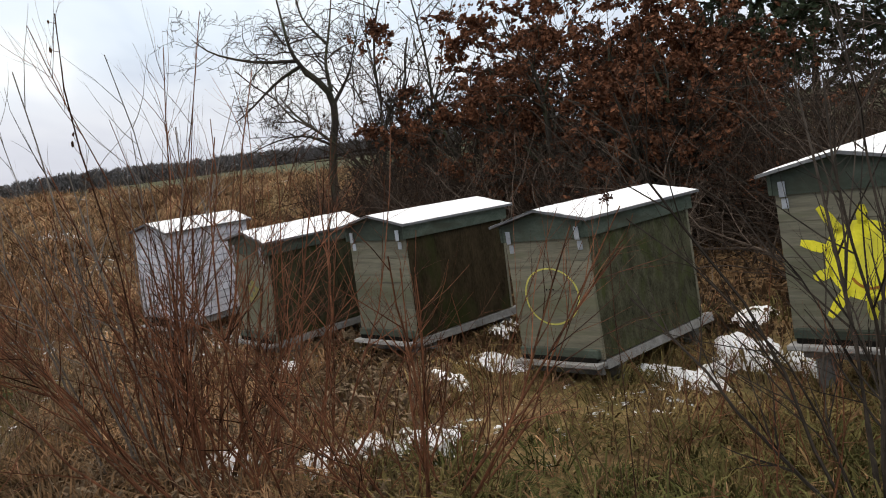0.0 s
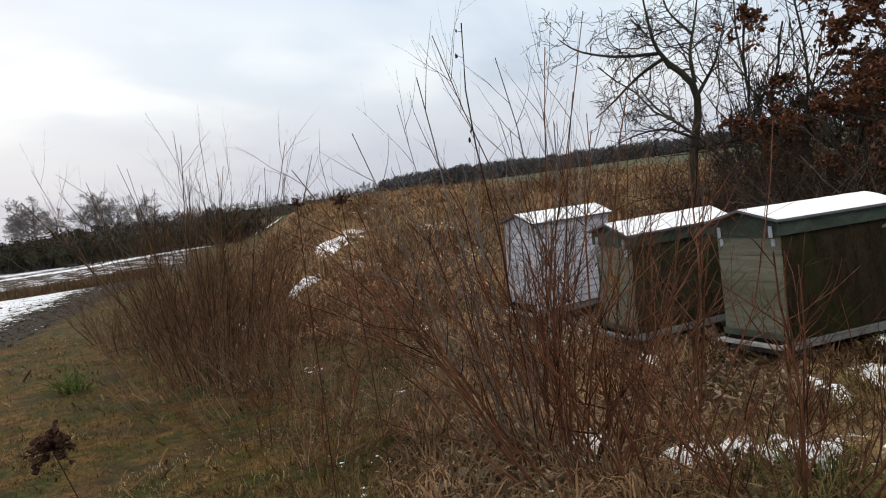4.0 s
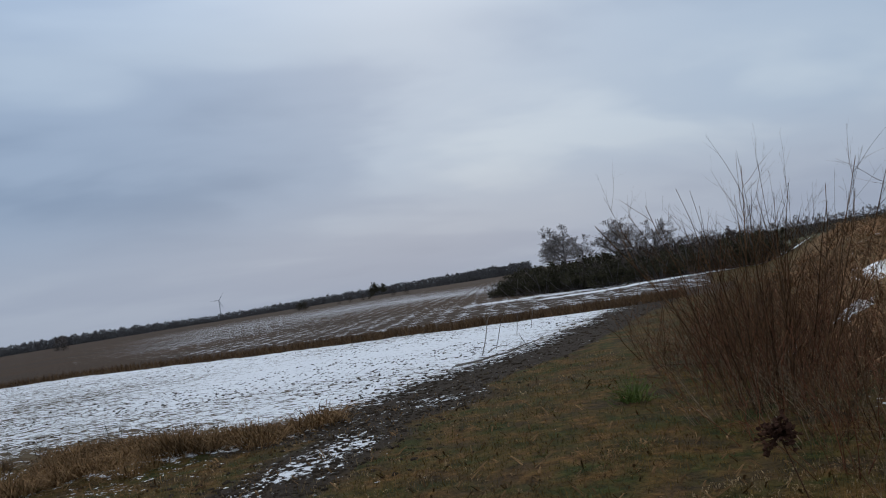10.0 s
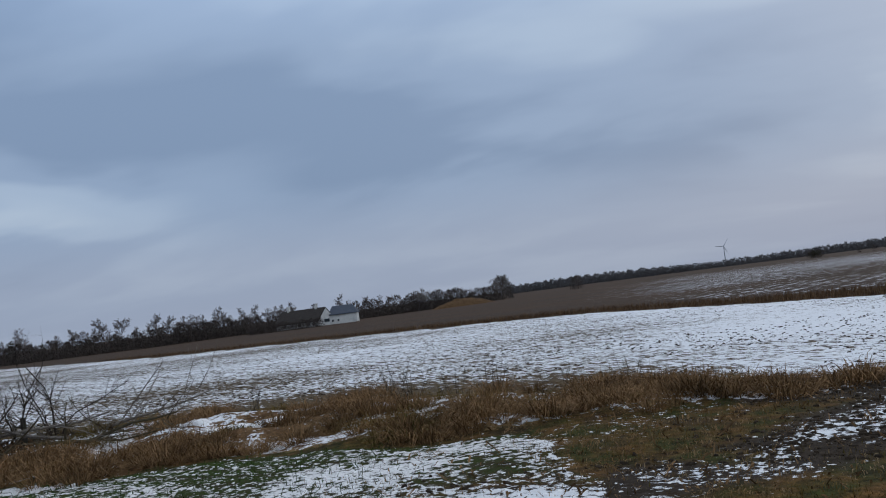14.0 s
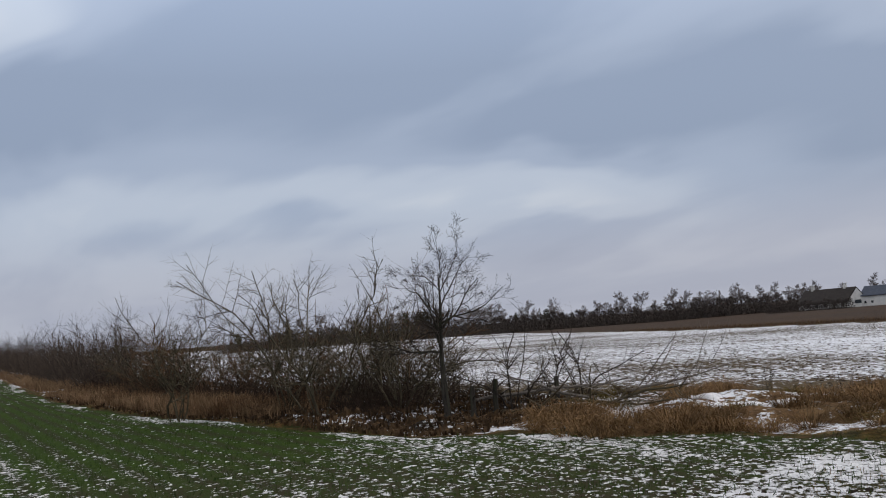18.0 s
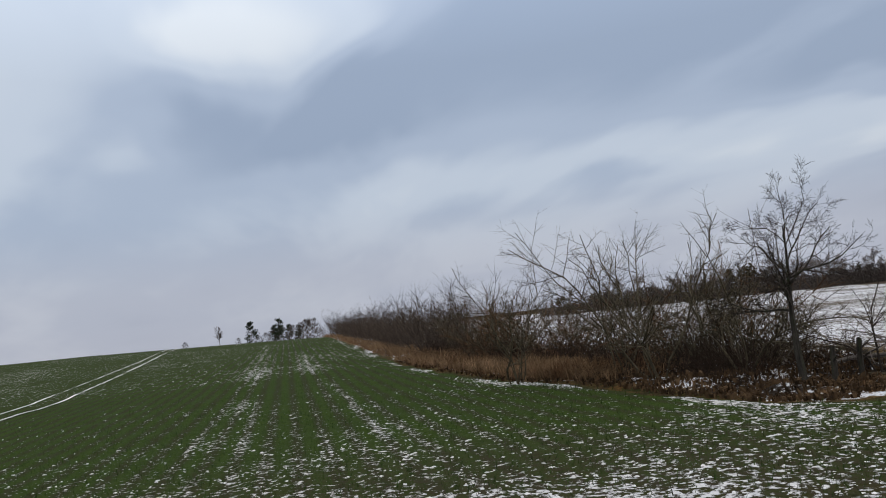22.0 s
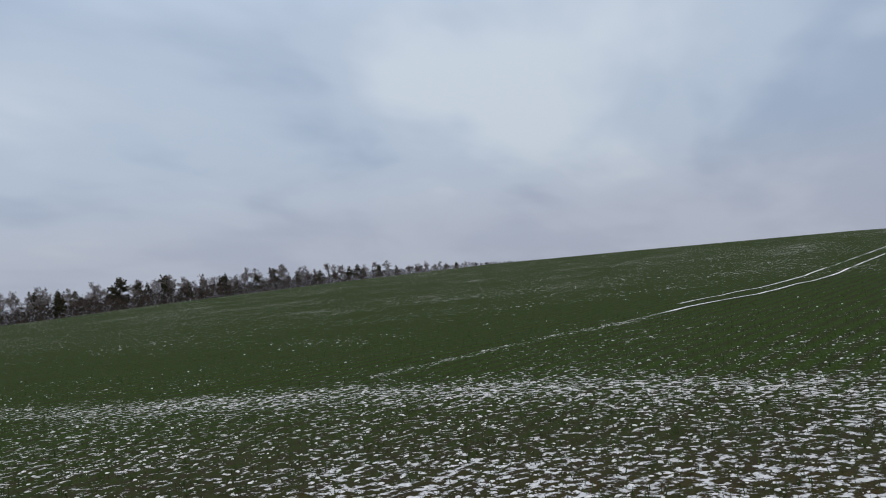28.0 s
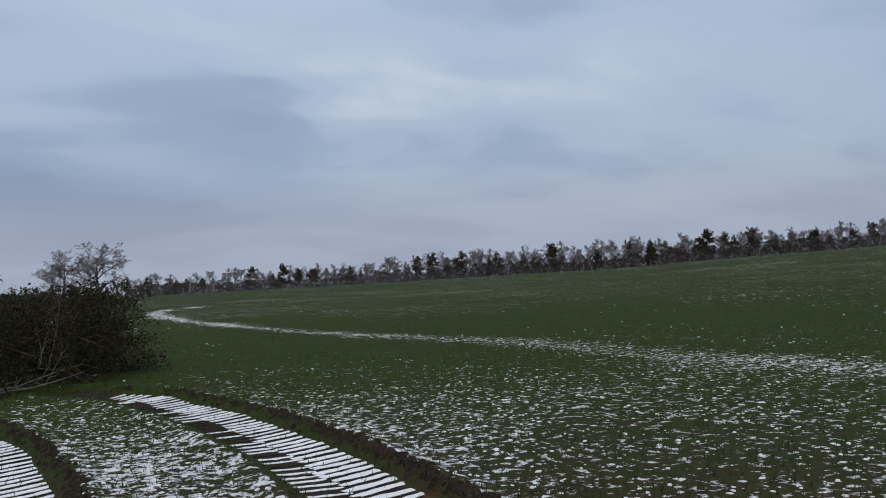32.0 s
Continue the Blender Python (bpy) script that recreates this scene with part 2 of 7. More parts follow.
# far ridge forest, its grey lightened to paint the haze of distance
M_HAZEFOREST = grained("haze_paled_forest", (0.075, 0.072, 0.072), (0.13, 0.125, 0.125), 0.4, rough=0.95, vary=0.3, island=True, bump=0.0)
M_BANK = grained("matted_brown_growth", (0.090, 0.050, 0.025), (0.38, 0.222, 0.118), 1.3, rough=0.85, vary=0.6, island=True, bump=0.0, c=(0.060, 0.042, 0.022))
M_ROUGH = grained("faded_meadow_blades", (0.070, 0.062, 0.022), (0.25, 0.165, 0.072), 0.9, rough=0.8, vary=0.6, island=True, bump=0.0, c=(0.052, 0.062, 0.018))
M_DUSK = grained("dull_brown_branches", (0.040, 0.030, 0.024), (0.115, 0.088, 0.068), 9, (1, 1, 0.4), 0.85, 0.2, 0.002, vary=0.5, island=True)
M_THICK = grained("dark_brown_brush", (0.016, 0.011, 0.008), (0.062, 0.041, 0.029), 7, (1, 1, 0.4), 0.9, 0.3, 0.004, vary=0.5, island=True)
M_HEDGE = grained("mossy_hedge_bark", (0.040, 0.034, 0.023), (0.125, 0.103, 0.066), 7, (1, 1, 0.4), 0.85, 0.3, 0.004, vary=0.45, island=True)
M_DARKLEAF = grained("shrivelled_dark_leaves", (0.018, 0.012, 0.009), (0.075, 0.045, 0.030), 3, rough=0.8, vary=0.5, island=True, bump=0.0)
M_TRUNKLEAF = grained("rotting_leaves", (0.030, 0.020, 0.012), (0.13, 0.078, 0.040), 2, rough=0.9, vary=0.6, island=True, bump=0.0)

# ---------------------------------------------------------------- mesh tools
RNG = np.random.default_rng(7)


def fast_mesh(name, verts, tris=None, quads=None, smooth=False):
    """A mesh from arrays of corners, triangles and quads."""
    me = bpy.data.meshes.new(name)
    verts = np.asarray(verts, dtype=np.float32).reshape(-1, 3)
    loops, starts, at = [], [], 0
    for f in (tris, quads):
        if f is not None and len(f):
            f = np.asarray(f, dtype=np.int32)
            loops.append(f.ravel())
            starts.append(at + np.arange(len(f)) * f.shape[1])
            at += f.size
    loops, starts = np.concatenate(loops), np.concatenate(starts).astype(np.int32)
    me.vertices.add(len(verts))
    me.vertices.foreach_set("co", verts.ravel())
    me.loops.add(len(loops))
    me.loops.foreach_set("vertex_index", loops)
    me.polygons.add(len(starts))
    me.polygons.foreach_set("loop_start", starts)
    me.update(calc_edges=True)
    me.polygons.foreach_set("use_smooth", np.full(len(starts), smooth))
    return me


def part(name, bm, material, parent=None, label="", m=None):
    """Links a bmesh or a mesh as one mesh object under a thing or a part."""
    if isinstance(bm, bmesh.types.BMesh):
        me = bpy.data.meshes.new(name)
        bmesh.ops.recalc_face_normals(bm, faces=bm.faces)
        bm.to_mesh(me)
        bm.free()
    else:
        me = bm
    if material is not None and not me.materials:
        me.materials.append(material)
    ob = new(name, me)
    if parent is not None:
        ob.parent = parent
    if m is not None:
        ob.matrix_basis = m
    if label:
        tagged(ob, label)
    return ob


def thing(name, label, category, m=None, group="", kind=""):
    ob = new(name)
    ob.empty_display_size = 0.2
    tagged(ob, label, category, group, kind)
    if m is not None:
        ob.matrix_basis = m
    return ob


def vnoise(x, y, cell, seed=0):
    """Smooth value noise from 0 to 1 on arrays."""
    u, v = np.asarray(x) / cell + 1000.0, np.asarray(y) / cell + 1000.0
    iu, iv = np.floor(u).astype(np.int64), np.floor(v).astype(np.int64)
    fu, fv = u - iu, v - iv
    fu, fv = fu * fu * (3 - 2 * fu), fv * fv * (3 - 2 * fv)

    def h(a, b):
        k = (a * 374761393 + b * 668265263 + seed * 982451653) & 0x7FFFFFFF
        k = ((k ^ (k >> 13)) * 1274126177) & 0x7FFFFFFF
        return ((k ^ (k >> 16)) & 0xFFFF) / 65535.0
    a, b, c, d = h(iu, iv), h(iu + 1, iv), h(iu, iv + 1), h(iu + 1, iv + 1)
    return (a * (1 - fu) + b * fu) * (1 - fv) + (c * (1 - fu) + d * fu) * fv


def fbm(x, y, cell, seed=0, octaves=3):
    out, amp, tot = 0.0, 1.0, 0.0
    for i in range(octaves):
        out = out + amp * vnoise(x, y, cell / 2 ** i, seed + 11 * i)
        tot += amp
        amp *= 0.5
    return out / tot


def step(v, a, b):
    t = np.clip((v - a) / (b - a), 0, 1)
    return t * t * (3 - 2 * t)


def near_line(x, y, pts):
    """Distance from points to a bent line in plan."""
    best = np.full(np.shape(x), 1e9)
    for (ax, ay), (bx, by) in zip(pts, pts[1:]):
        dx, dy = bx - ax, by - ay
        t = np.clip(((x - ax) * dx + (y - ay) * dy) / (dx * dx + dy * dy), 0, 1)
        best = np.minimum(best, np.hypot(x - ax - t * dx, y - ay - t * dy))
    return best


# ---------------------------------------------------------------- lie of the land
# by compass (degrees clockwise from +y): how far off the crest or far edge is and at what slope one looks up to it
LAND_AZ = [-180, -175, -159, -149, -143, -135, -124, -113, -103, -97, -90, -84, -78, -75, -70, -45, -30, -16, 0, 20, 37, 45, 50, 58, 64, 70, 78, 95, 115, 150, 180]
LAND_R = [230, 230, 230, 230, 230, 230, 230, 230, 150, 140, 130, 120, 110, 100, 150, 220, 240, 240, 300, 300, 90, 80, 30, 24, 24, 24, 24, 24, 24, 120, 230]
LAND_EL = [-0.5, -0.5, -0.5, -0.4, -0.36, -0.03, 0.27, 0.48, 0.44, 0.38, 0.31, 0.12, -0.08, -0.19, -0.4, -0.55, -0.75, -0.75, -0.4, -0.3, -1.1, -1.1, -0.45, -0.62, -1.2, -1.3, -2.0, -3.0, -3.2, -0.7, -0.5]


def land(x, y):
    x, y = np.asarray(x, dtype=float), np.asarray(y, dtype=float)
    az, r = np.degrees(np.arctan2(x, y)), np.hypot(x, y)
    rr, el = np.interp(az, LAND_AZ, LAND_R), np.interp(az, LAND_AZ, LAND_EL)
    top = 1.5 + rr * np.tan(np.radians(el))
    z = top * step(r, 9.0, rr)
    hill = step(-az, 70, 78)                       # behind the green crest the ground falls, elsewhere it runs level to the rim
    beyond = np.clip(r - rr, 0, None)
    level = top + (1.5 - top) * step(r, rr, 1500)
    dip = np.where((az > 40) & (az < 120), -2.4 * step(r, 26, 70) * (1 - step(r, 200, 900)), 0)
    z = np.where(r > rr, hill * (top - 0.012 * beyond) + (1 - hill) * (level + dip), z)
    rough = 0.03 + 0.17 * verge(x, y) + 0.24 * bank(x, y)
    z = z + rough * (fbm(x, y, 0.9, 3) - 0.5) * 2 * (1 - step(r, 60, 120))
    for rut in RUTS:
        d = near_line(x, y, rut)
        z = z - 0.07 * (1 - step(d, 0.34, 0.48)) + 0.035 * np.exp(-((d - 0.58) / 0.12) ** 2)
    return z


def verge_y(x):
    return np.interp(x, [-120, -56, -27, -18, -14, -9, -7.2, -5.6, -4.2, -1.9, 0.3, 1.8, 3], [31, 17.5, 10.5, 8.9, 8.7, 8.2, 8.7, 8.9, 9.5, 9.3, 9.8, 9.8, 10.2])


def field_y(x):
    return verge_y(x) + np.interp(x, [-120, -30, -12, -6, -4, 0, 2, 3.5], [5, 5, 5.5, 5.2, 4.6, 2.6, 1.0, 0])


def mud_y(x):
    return np.interp(x, [2.5, 3.6, 5.5, 7.8, 12.2, 16, 22, 40], [10.6, 10.7, 12.1, 13.4, 17.3, 20.5, 25, 40])


def far_y(x):
    return np.interp(x, [-120, -34, -14, 0, 6, 12, 14.7, 18, 60], [140, 62, 51, 40, 30, 23.3, 20.7, 18.4, -20])


def strip_y(x):
    return far_y(x) + np.interp(x, [-120, -30, -5, 7, 12, 20], [60, 40, 24, 6.5, 7, 7])


RUTS = [[(-0.6, -14.3), (-1.5, -13.0), (-2.2, -10.1), (-2.48, -7.7), (-2.5, -5.8), (-2.4, -4.3)], [(0.9, -12.6), (0.55, -11.2), (0.12, -9.5), (-0.15, -7.5), (-0.2, -5.6)]]
TRAM_NEAR = [(-11, -66), (-7.4, -61), (-5.5, -54), (-5.2, -46), (-5.5, -37), (-6.6, -25.5), (-7.9, -19.5), (-8.9, -15.4), (-9.3, -10), (-10.3, -6.7), (-10.3, -3.5), (-9.8, -0.8), (-8.2, 0.9), (-6.5, 2.0)]
TRAM_HILL = [(-12, -7.2), (-16.2, -6.25), (-19.3, -5.0), (-22.4, -4.1), (-25.5, -2.7), (-31.0, -1.0), (-41.6, 0.6), (-61, 3.6), (-119, 12.0)]
TRAM_HILL_2 = [(-24, -4.6), (-28.2, -2.9), (-31.9, -2.0), (-44.5, 0.0), (-69, 4.0), (-119, 10.9)]
TRAM_ROWS = [[(-12.6, 1.4), (-20.9, 3.3), (-33.3, 5.8), (-48, 9.0), (-70, 14)], [(-12.2, 2.0), (-20.5, 3.6), (-47, 9.4)], [(-11.5, 4.0), (-17.8, 5.3), (-37, 9.0), (-50, 12)]]
SNOW_STRIPS = [[(20, 46), (26, 40.5), (34, 38)], [(22.5, 36.5), (28, 33.5), (34, 31)]]


def verge(x, y):
    return step(y, verge_y(x) - 0.3, verge_y(x) + 0.5) * (1 - step(y, field_y(x) - 0.5, field_y(x) + 0.3)) * (1 - step(x, 2.6, 3.6))


def bank(x, y):
    az, r = np.degrees(np.arctan2(x, y)), np.hypot(x, y)
    return step(az, 44, 50) * (1 - step(az, 118, 125)) * step(r, 8, 11) * (1 - step(r, 34, 48))


def zones(x, y):
    """Cover of the ground at points in plan, each from 0 to 1, and the snow lying on it."""
    az, r = np.degrees(np.arctan2(x, y)), np.hypot(x, y)
    w = (fbm(x, y, 1.6, 21) - 0.5) * 1.2
    south = step(-(x - np.interp(y, [-300, -20, -8, 0, 9], [90, 9, 5, 0.4, -0.6])), -0.5 + w, 0.5 + w) * step(verge_y(x) - y, -0.1 + 0.4 * w, 0.5 + 0.4 * w)
    vg = verge(x, y)
    right = x > 3.0
    start = np.where(right, mud_y(x), field_y(x))
    fld = step(y, start - 0.2 + 0.5 * w, start + 0.5 + 0.5 * w) * (1 - step(y, far_y(x) - 0.25, far_y(x) + 0.25)) * (x < 30)
    strip = step(y, far_y(x) - 0.25, far_y(x) + 0.25) * (1 - step(y, strip_y(x) - 0.6, strip_y(x) + 0.6)) * (az < 43) * (az > -60)
    plough = step(y, strip_y(x) - 0.6, strip_y(x) + 0.6) * (az < 42) * (az > -75)
    mud = step(x, 0.6, 2.0) * step(y, mud_y(x) - 1.4 + 0.6 * w, mud_y(x) - 0.8 + 0.6 * w) * (1 - step(y, mud_y(x) + 0.4 + w, mud_y(x) + 1.5 + w)) * (1 - step(r, 24, 34))
    lane = np.exp(-(near_line(x, y, [(-2.5, 5.9), (1.1, 6.9), (2.3, 8.3), (4.5, 10.2)]) / 0.6) ** 2)
    churn = np.exp(-(near_line(x, y, [(-0.6, 6.6), (1.6, 7.6), (3.2, 9.4), (6.0, 11.6)]) / 0.85) ** 2) * step(fbm(x, y, 0.9, 35), 0.34, 0.60)
    mud = np.clip(mud + 0.5 * lane + 0.5 * churn, 0, 1)
    rutd = np.minimum(near_line(x, y, RUTS[0]), near_line(x, y, RUTS[1]))
    mud = np.maximum(mud, (1 - step(rutd, 0.28, 0.42)) * 0.75)
    meadow = step(r, 60, 80) * (az > 42) * (az < 120)
    dry = np.clip(bank(x, y) + step(az, 52, 66) * (1 - step(az, 118, 124)) * step(r, 2.0, 4.0) * (r < 50) * (1 - 0.25 * step(az, 73, 80)), 0, 1) * (1 - meadow)
    dry = np.maximum(dry, vg)
    litter = step(-x, 7.6, 9.0) * step(y - verge_y(x), -0.1, 0.5) * (1 - step(y - verge_y(x), 4.4, 5.2)) * (1 - step(r, 45, 60))
    mud = np.maximum(mud, 0.8 * litter)
    green = south * (1 - mud * 0.8) * (1 - 0.46 * (1 - step(r, 6, 10)))
    # snow
    snow = 0.10 + 0.16 * (fbm(x, y, 2.2, 5) - 0.5)
    hv = step(az, 50, 62) * (az < 122) * (r < 30)
    snow = np.where(hv > 0, 0.28 - 0.22 * step(az, 75, 80) + 0.7 * (fbm(x, y, 1.1, 6) - 0.45) + 0.25 * np.exp(-((near_line(x, y, [(4.7, -0.3), (6.2, 1.2), (7.6, 3.2)]) - 0.2) / 0.5) ** 2), snow)
    snow = np.where(strip > 0.5, 0.04, snow)
    snow = np.where(vg > 0.5, 0.46 + 1.1 * (fbm(x, y, 1.1, 9) - 0.5) + 0.14 * step(-x, 4, 7), snow)
    near = 1 - step(r, 9, 17)
    east = step(az, -128, -100) * (1 - step(az, -50, -30))
    g = 0.275 + (0.10 - 0.02 * east) * near + 0.22 * (1 - step(r, 5.6, 8.6)) * step(r, 3.6, 5.2) * step(az, -135, -115) * (1 - step(az, -52, -40)) + 0.30 * (fbm(x, y, 4.0, 14) - 0.5) + 0.015 * step(r, 20, 40) + 0.09 * step(az, -62, -42) * (1 - step(r, 9.5, 13)) + 0.07 * step(np.abs(az), 148, 158) * (1 - step(r, 7, 11)) + 0.05 * step(r, 35, 60) * step(fbm(x, y, 14, 15), 0.45, 0.6)
    drill = np.exp(-((x + 17) / 9) ** 4 - ((y - 3.6) / 2.6) ** 4) + 0.45 * np.exp(-((y - 0.22 * (-x - 11) - 2) / 5) ** 4) * step(-x, 10, 14)
    for line in TRAM_ROWS:
        g = g + np.interp(r, [12, 30, 50], [0.10, 0.20, 0.14]) * np.exp(-(near_line(x, y, line) / np.interp(r, [12, 50], [0.22, 0.4])) ** 2)
    g = g - 0.03 * step(az, -140, -132) * (1 - step(az, -118, -108)) * near + 0.09 * (1 - step(az, -152, -138)) * (1 - step(r, 12, 18))
    g = g + np.interp(r, [7.5, 10, 14, 20, 60], [0.12, 0.20, 0.22, 0.34, 0.5]) * np.exp(-(near_line(x, y, TRAM_NEAR) / np.interp(r, [10, 25, 60], [1.1, 0.55, 0.6])) ** 2)
    for line in (TRAM_HILL, TRAM_HILL_2):
        g = g + np.interp(r, [12, 18, 24, 30], [0.2, 0.3, 0.1, 0.0]) * np.exp(-(near_line(x, y, line) / np.interp(r, [20, 60, 120], [0.22, 0.35, 0.6])) ** 2)
    edge = np.exp(-((verge_y(x) - y - 0.1) / 0.5) ** 2) * (x < -4)
    g = g + 0.35 * edge * (fbm(x, y, 2.5, 33) > 0.4)
    snow = np.where(south > 0.5, g, snow)
    f = 0.66 + 0.5 * (fbm(x * 0.5, y, 5.0, 17) - 0.5) + 0.22 * step(x, -2, 6) - 0.22 * (1 - step(y - start, 0.2, 2.6))
    snow = np.where(fld > 0.5, f - 0.34 * mud * (x > 1.5), snow)
    p = 0.50 + 0.5 * (fbm(x * 0.4, y, 18, 19) - 0.5)
    snow = np.where(plough > 0.5, np.clip(p, 0, 0.7) * (1 - step(r, 150, 420)) * step(az, -6, 8) + 0.02, snow)
    for line in SNOW_STRIPS:
        snow = np.maximum(snow, 0.95 * np.exp(-(near_line(x, y, line) / 1.7) ** 4))
    snow = np.where(meadow > 0.5, 0.10, snow)
    snow = snow + 0.12 * mud * (near_line(x, y, RUTS[0]) > 1.2) + 0.40 * lane * step(fbm(x, y, 0.8, 32), 0.30, 0.54) - 0.2 * litter
    apron = np.exp(-(near_line(x, y, [(-9, 7.6), (-5, 7.5), (-2, 7.9), (-0.3, 8.7), (1.1, 10.2), (2.6, 11.0)]) / 0.95) ** 2)
    snow = snow + (0.34 - 0.20 * step(-x, 2.5, 6.5)) * apron * (vg < 0.6) * step(fbm(x, y, 1.2, 34), 0.28, 0.55)
    inrut = np.maximum(1 - step(near_line(x, y, RUTS[0]), 0.42, 0.60), 1 - step(near_line(x, y, RUTS[1]), 0.42, 0.60))
    snow = np.where(inrut > 0.3, 0.12, snow)
    return {"green": green, "dry": dry, "mud": mud, "stubble": fld, "plough": np.maximum(plough, 0.95 * strip), "meadow": meadow, "drilled": np.clip(drill, 0, 1), "bracken": np.maximum(np.maximum(bank(x, y) * (1 - step(az, 66, 76)), 0.8 * vg), step(az, 74, 80) * (1 - step(az, 122, 130)) * step(r, 5.6, 7.0) * (1 - step(r, 20, 30))), "wide": step(r, 16, 34), "thin": 1 - step(r, 6.5, 12.5), "snow": np.clip(snow, 0, 1)}


def ground_material():
    m, t = blank("winter_ground")
    pos = t.nodes.new("ShaderNodeTexCoord").outputs["Object"]

    def attr(name):
        n = t.nodes.new("ShaderNodeAttribute")
        n.attribute_name = name
        return n.outputs["Fac"]
    n05, n2, n9, n40 = (noise_tex(t, pos, s, d, 0.6, 0.1) for s, d in ((0.35, 4.0), (2.2, 4.0), (9.0, 4.0), (42.0, 3.0)))
    mixn = math_node(t, "ADD", math_node(t, "MULTIPLY", n9, 0.6), math_node(t, "MULTIPLY", n40, 0.4))
    spread = ramp(t, mixn, [(0.36, 0.0), (0.66, 1.0)])
    patch = ramp(t, n2, [(0.38, 0.0), (0.62, 1.0)])
    turf = mix_col(t, patch, mix_col(t, spread, (0.014, 0.017, 0.006), (0.058, 0.062, 0.017)), mix_col(t, spread, (0.028, 0.016, 0.007), (0.180, 0.098, 0.033)))
    turf = mix_col(t, ramp(t, noise_tex(t, pos, 1.3, 4.0, 0.65, 0.4), [(0.50, 0.0), (0.66, 0.85)]), turf, mix_col(t, spread, (0.016, 0.012, 0.008), (0.060, 0.042, 0.024)))
    dry = mix_col(t, patch, mix_col(t, spread, (0.066, 0.042, 0.020), (0.33, 0.212, 0.110)), mix_col(t, spread, (0.060, 0.050, 0.019), (0.28, 0.205, 0.092)))
    bracken = mix_col(t, patch, mix_col(t, spread, (0.042, 0.024, 0.012), (0.19, 0.106, 0.050)), mix_col(t, spread, (0.056, 0.036, 0.017), (0.28, 0.178, 0.088)))
    mud = mix_col(t, spread, (0.018, 0.014, 0.011), (0.055, 0.042, 0.031))
    rows = mapping(t, pos, (1, 1, 1), (0, 0, 0), (0, 0, radians(12.6)))
    rowsep = node(t, "ShaderNodeSeparateXYZ", Vector=rows)
    wob = math_node(t, "MULTIPLY", n2, 0.9)
    drill = math_node(t, "SINE", math_node(t, "ADD", math_node(t, "MULTIPLY", rowsep.outputs[1], 2 * math.pi / 0.40), wob))
    crop = mix_col(t, spread, (0.014, 0.031, 0.004), (0.050, 0.086, 0.011))
    crop = mix_col(t, ramp(t, n05, [(0.42, 0.0), (0.62, 0.5)]), crop, (0.031, 0.054, 0.011))
    crop = mix_col(t, ramp(t, math_node(t, "ADD", math_node(t, "MULTIPLY", drill, 0.10), mixn), [(0.46, 0.0), (0.62, 0.8)]), crop, (0.034, 0.029, 0.016))
    crop = mix_col(t, math_node(t, "MULTIPLY", attr("thin"), ramp(t, mixn, [(0.40, 0.15), (0.58, 1.0)])), crop, mix_col(t, n40, (0.026, 0.021, 0.012), (0.060, 0.048, 0.028)))
    stub_rot = mapping(t, pos, (1, 1, 1), (0, 0, 0), (0, 0, radians(41.0)))
    stubsep = node(t, "ShaderNodeSeparateXYZ", Vector=stub_rot)
    srow = math_node(t, "SINE", math_node(t, "ADD", math_node(t, "MULTIPLY", stubsep.outputs[1], 2 * math.pi / 0.75), math_node(t, "MULTIPLY", n2, 1.2)))
    stub = mix_col(t, spread, (0.045, 0.034, 0.022), (0.15, 0.115, 0.070))
    plough = mix_col(t, spread, (0.034, 0.025, 0.019), (0.080, 0.058, 0.043))
    plough = mix_col(t, ramp(t, noise_tex(t, pos, 0.05, 3.0), [(0.4, 0.0), (0.6, 0.7)]), plough, (0.068, 0.044, 0.028))
    meadow = mix_col(t, patch, (0.052, 0.062, 0.034), (0.10, 0.092, 0.052))
    jit = math_node(t, "MULTIPLY", math_node(t, "SUBTRACT", mixn, 0.5), 1.6)
    col = turf
    for name, c in (("dry", dry), ("stubble", stub), ("plough", plough), ("bracken", bracken), ("meadow", meadow), ("green", crop), ("mud", mud)):
        k = math_node(t, "ADD", attr(name), math_node(t, "MULTIPLY", jit, 0.7))
        k = ramp(t, k, [(0.40, 0.0), (0.60, 1.0)])
        col = mix_col(t, k, col, c)
    # snow in flecks and patches; its threshold follows how much lies there
    flat = mapping(t, stub_rot, (0.58, 1.0, 1.0))
    crop_v = mapping(t, rows, (0.95, 0.90, 1.0))
    fleck = node(t, "ShaderNodeMix", i0=attr("wide"), i2=noise_tex(t, crop_v, 10.5, 4.0, 0.68, 0.2), i3=noise_tex(t, crop_v, 6.0, 3.0, 0.65, 0.2)).outputs[0]
    sg = math_node(t, "ADD", math_node(t, "MULTIPLY", fleck, 0.80), math_node(t, "MULTIPLY", n2, 0.20))
    sg = math_node(t, "ADD", sg, math_node(t, "MULTIPLY", drill, math_node(t, "ADD", math_node(t, "MULTIPLY", attr("drilled"), 0.026), 0.008)))
    sf = math_node(t, "ADD", math_node(t, "MULTIPLY", noise_tex(t, flat, 9.0, 4.0, 0.70, 0.1), 0.75), math_node(t, "MULTIPLY", n2, 0.25))
    sf = math_node(t, "ADD", sf, math_node(t, "MULTIPLY", srow, 0.016))
    sn = node(t, "ShaderNodeMix", i0=attr("stubble"), i2=sg, i3=sf).outputs[0]
    spl = math_node(t, "ADD", math_node(t, "MULTIPLY", noise_tex(t, pos, 1.1, 3.0, 0.6, 0.2), 0.5), math_node(t, "MULTIPLY", noise_tex(t, pos, 3.2, 2.0), 0.5))
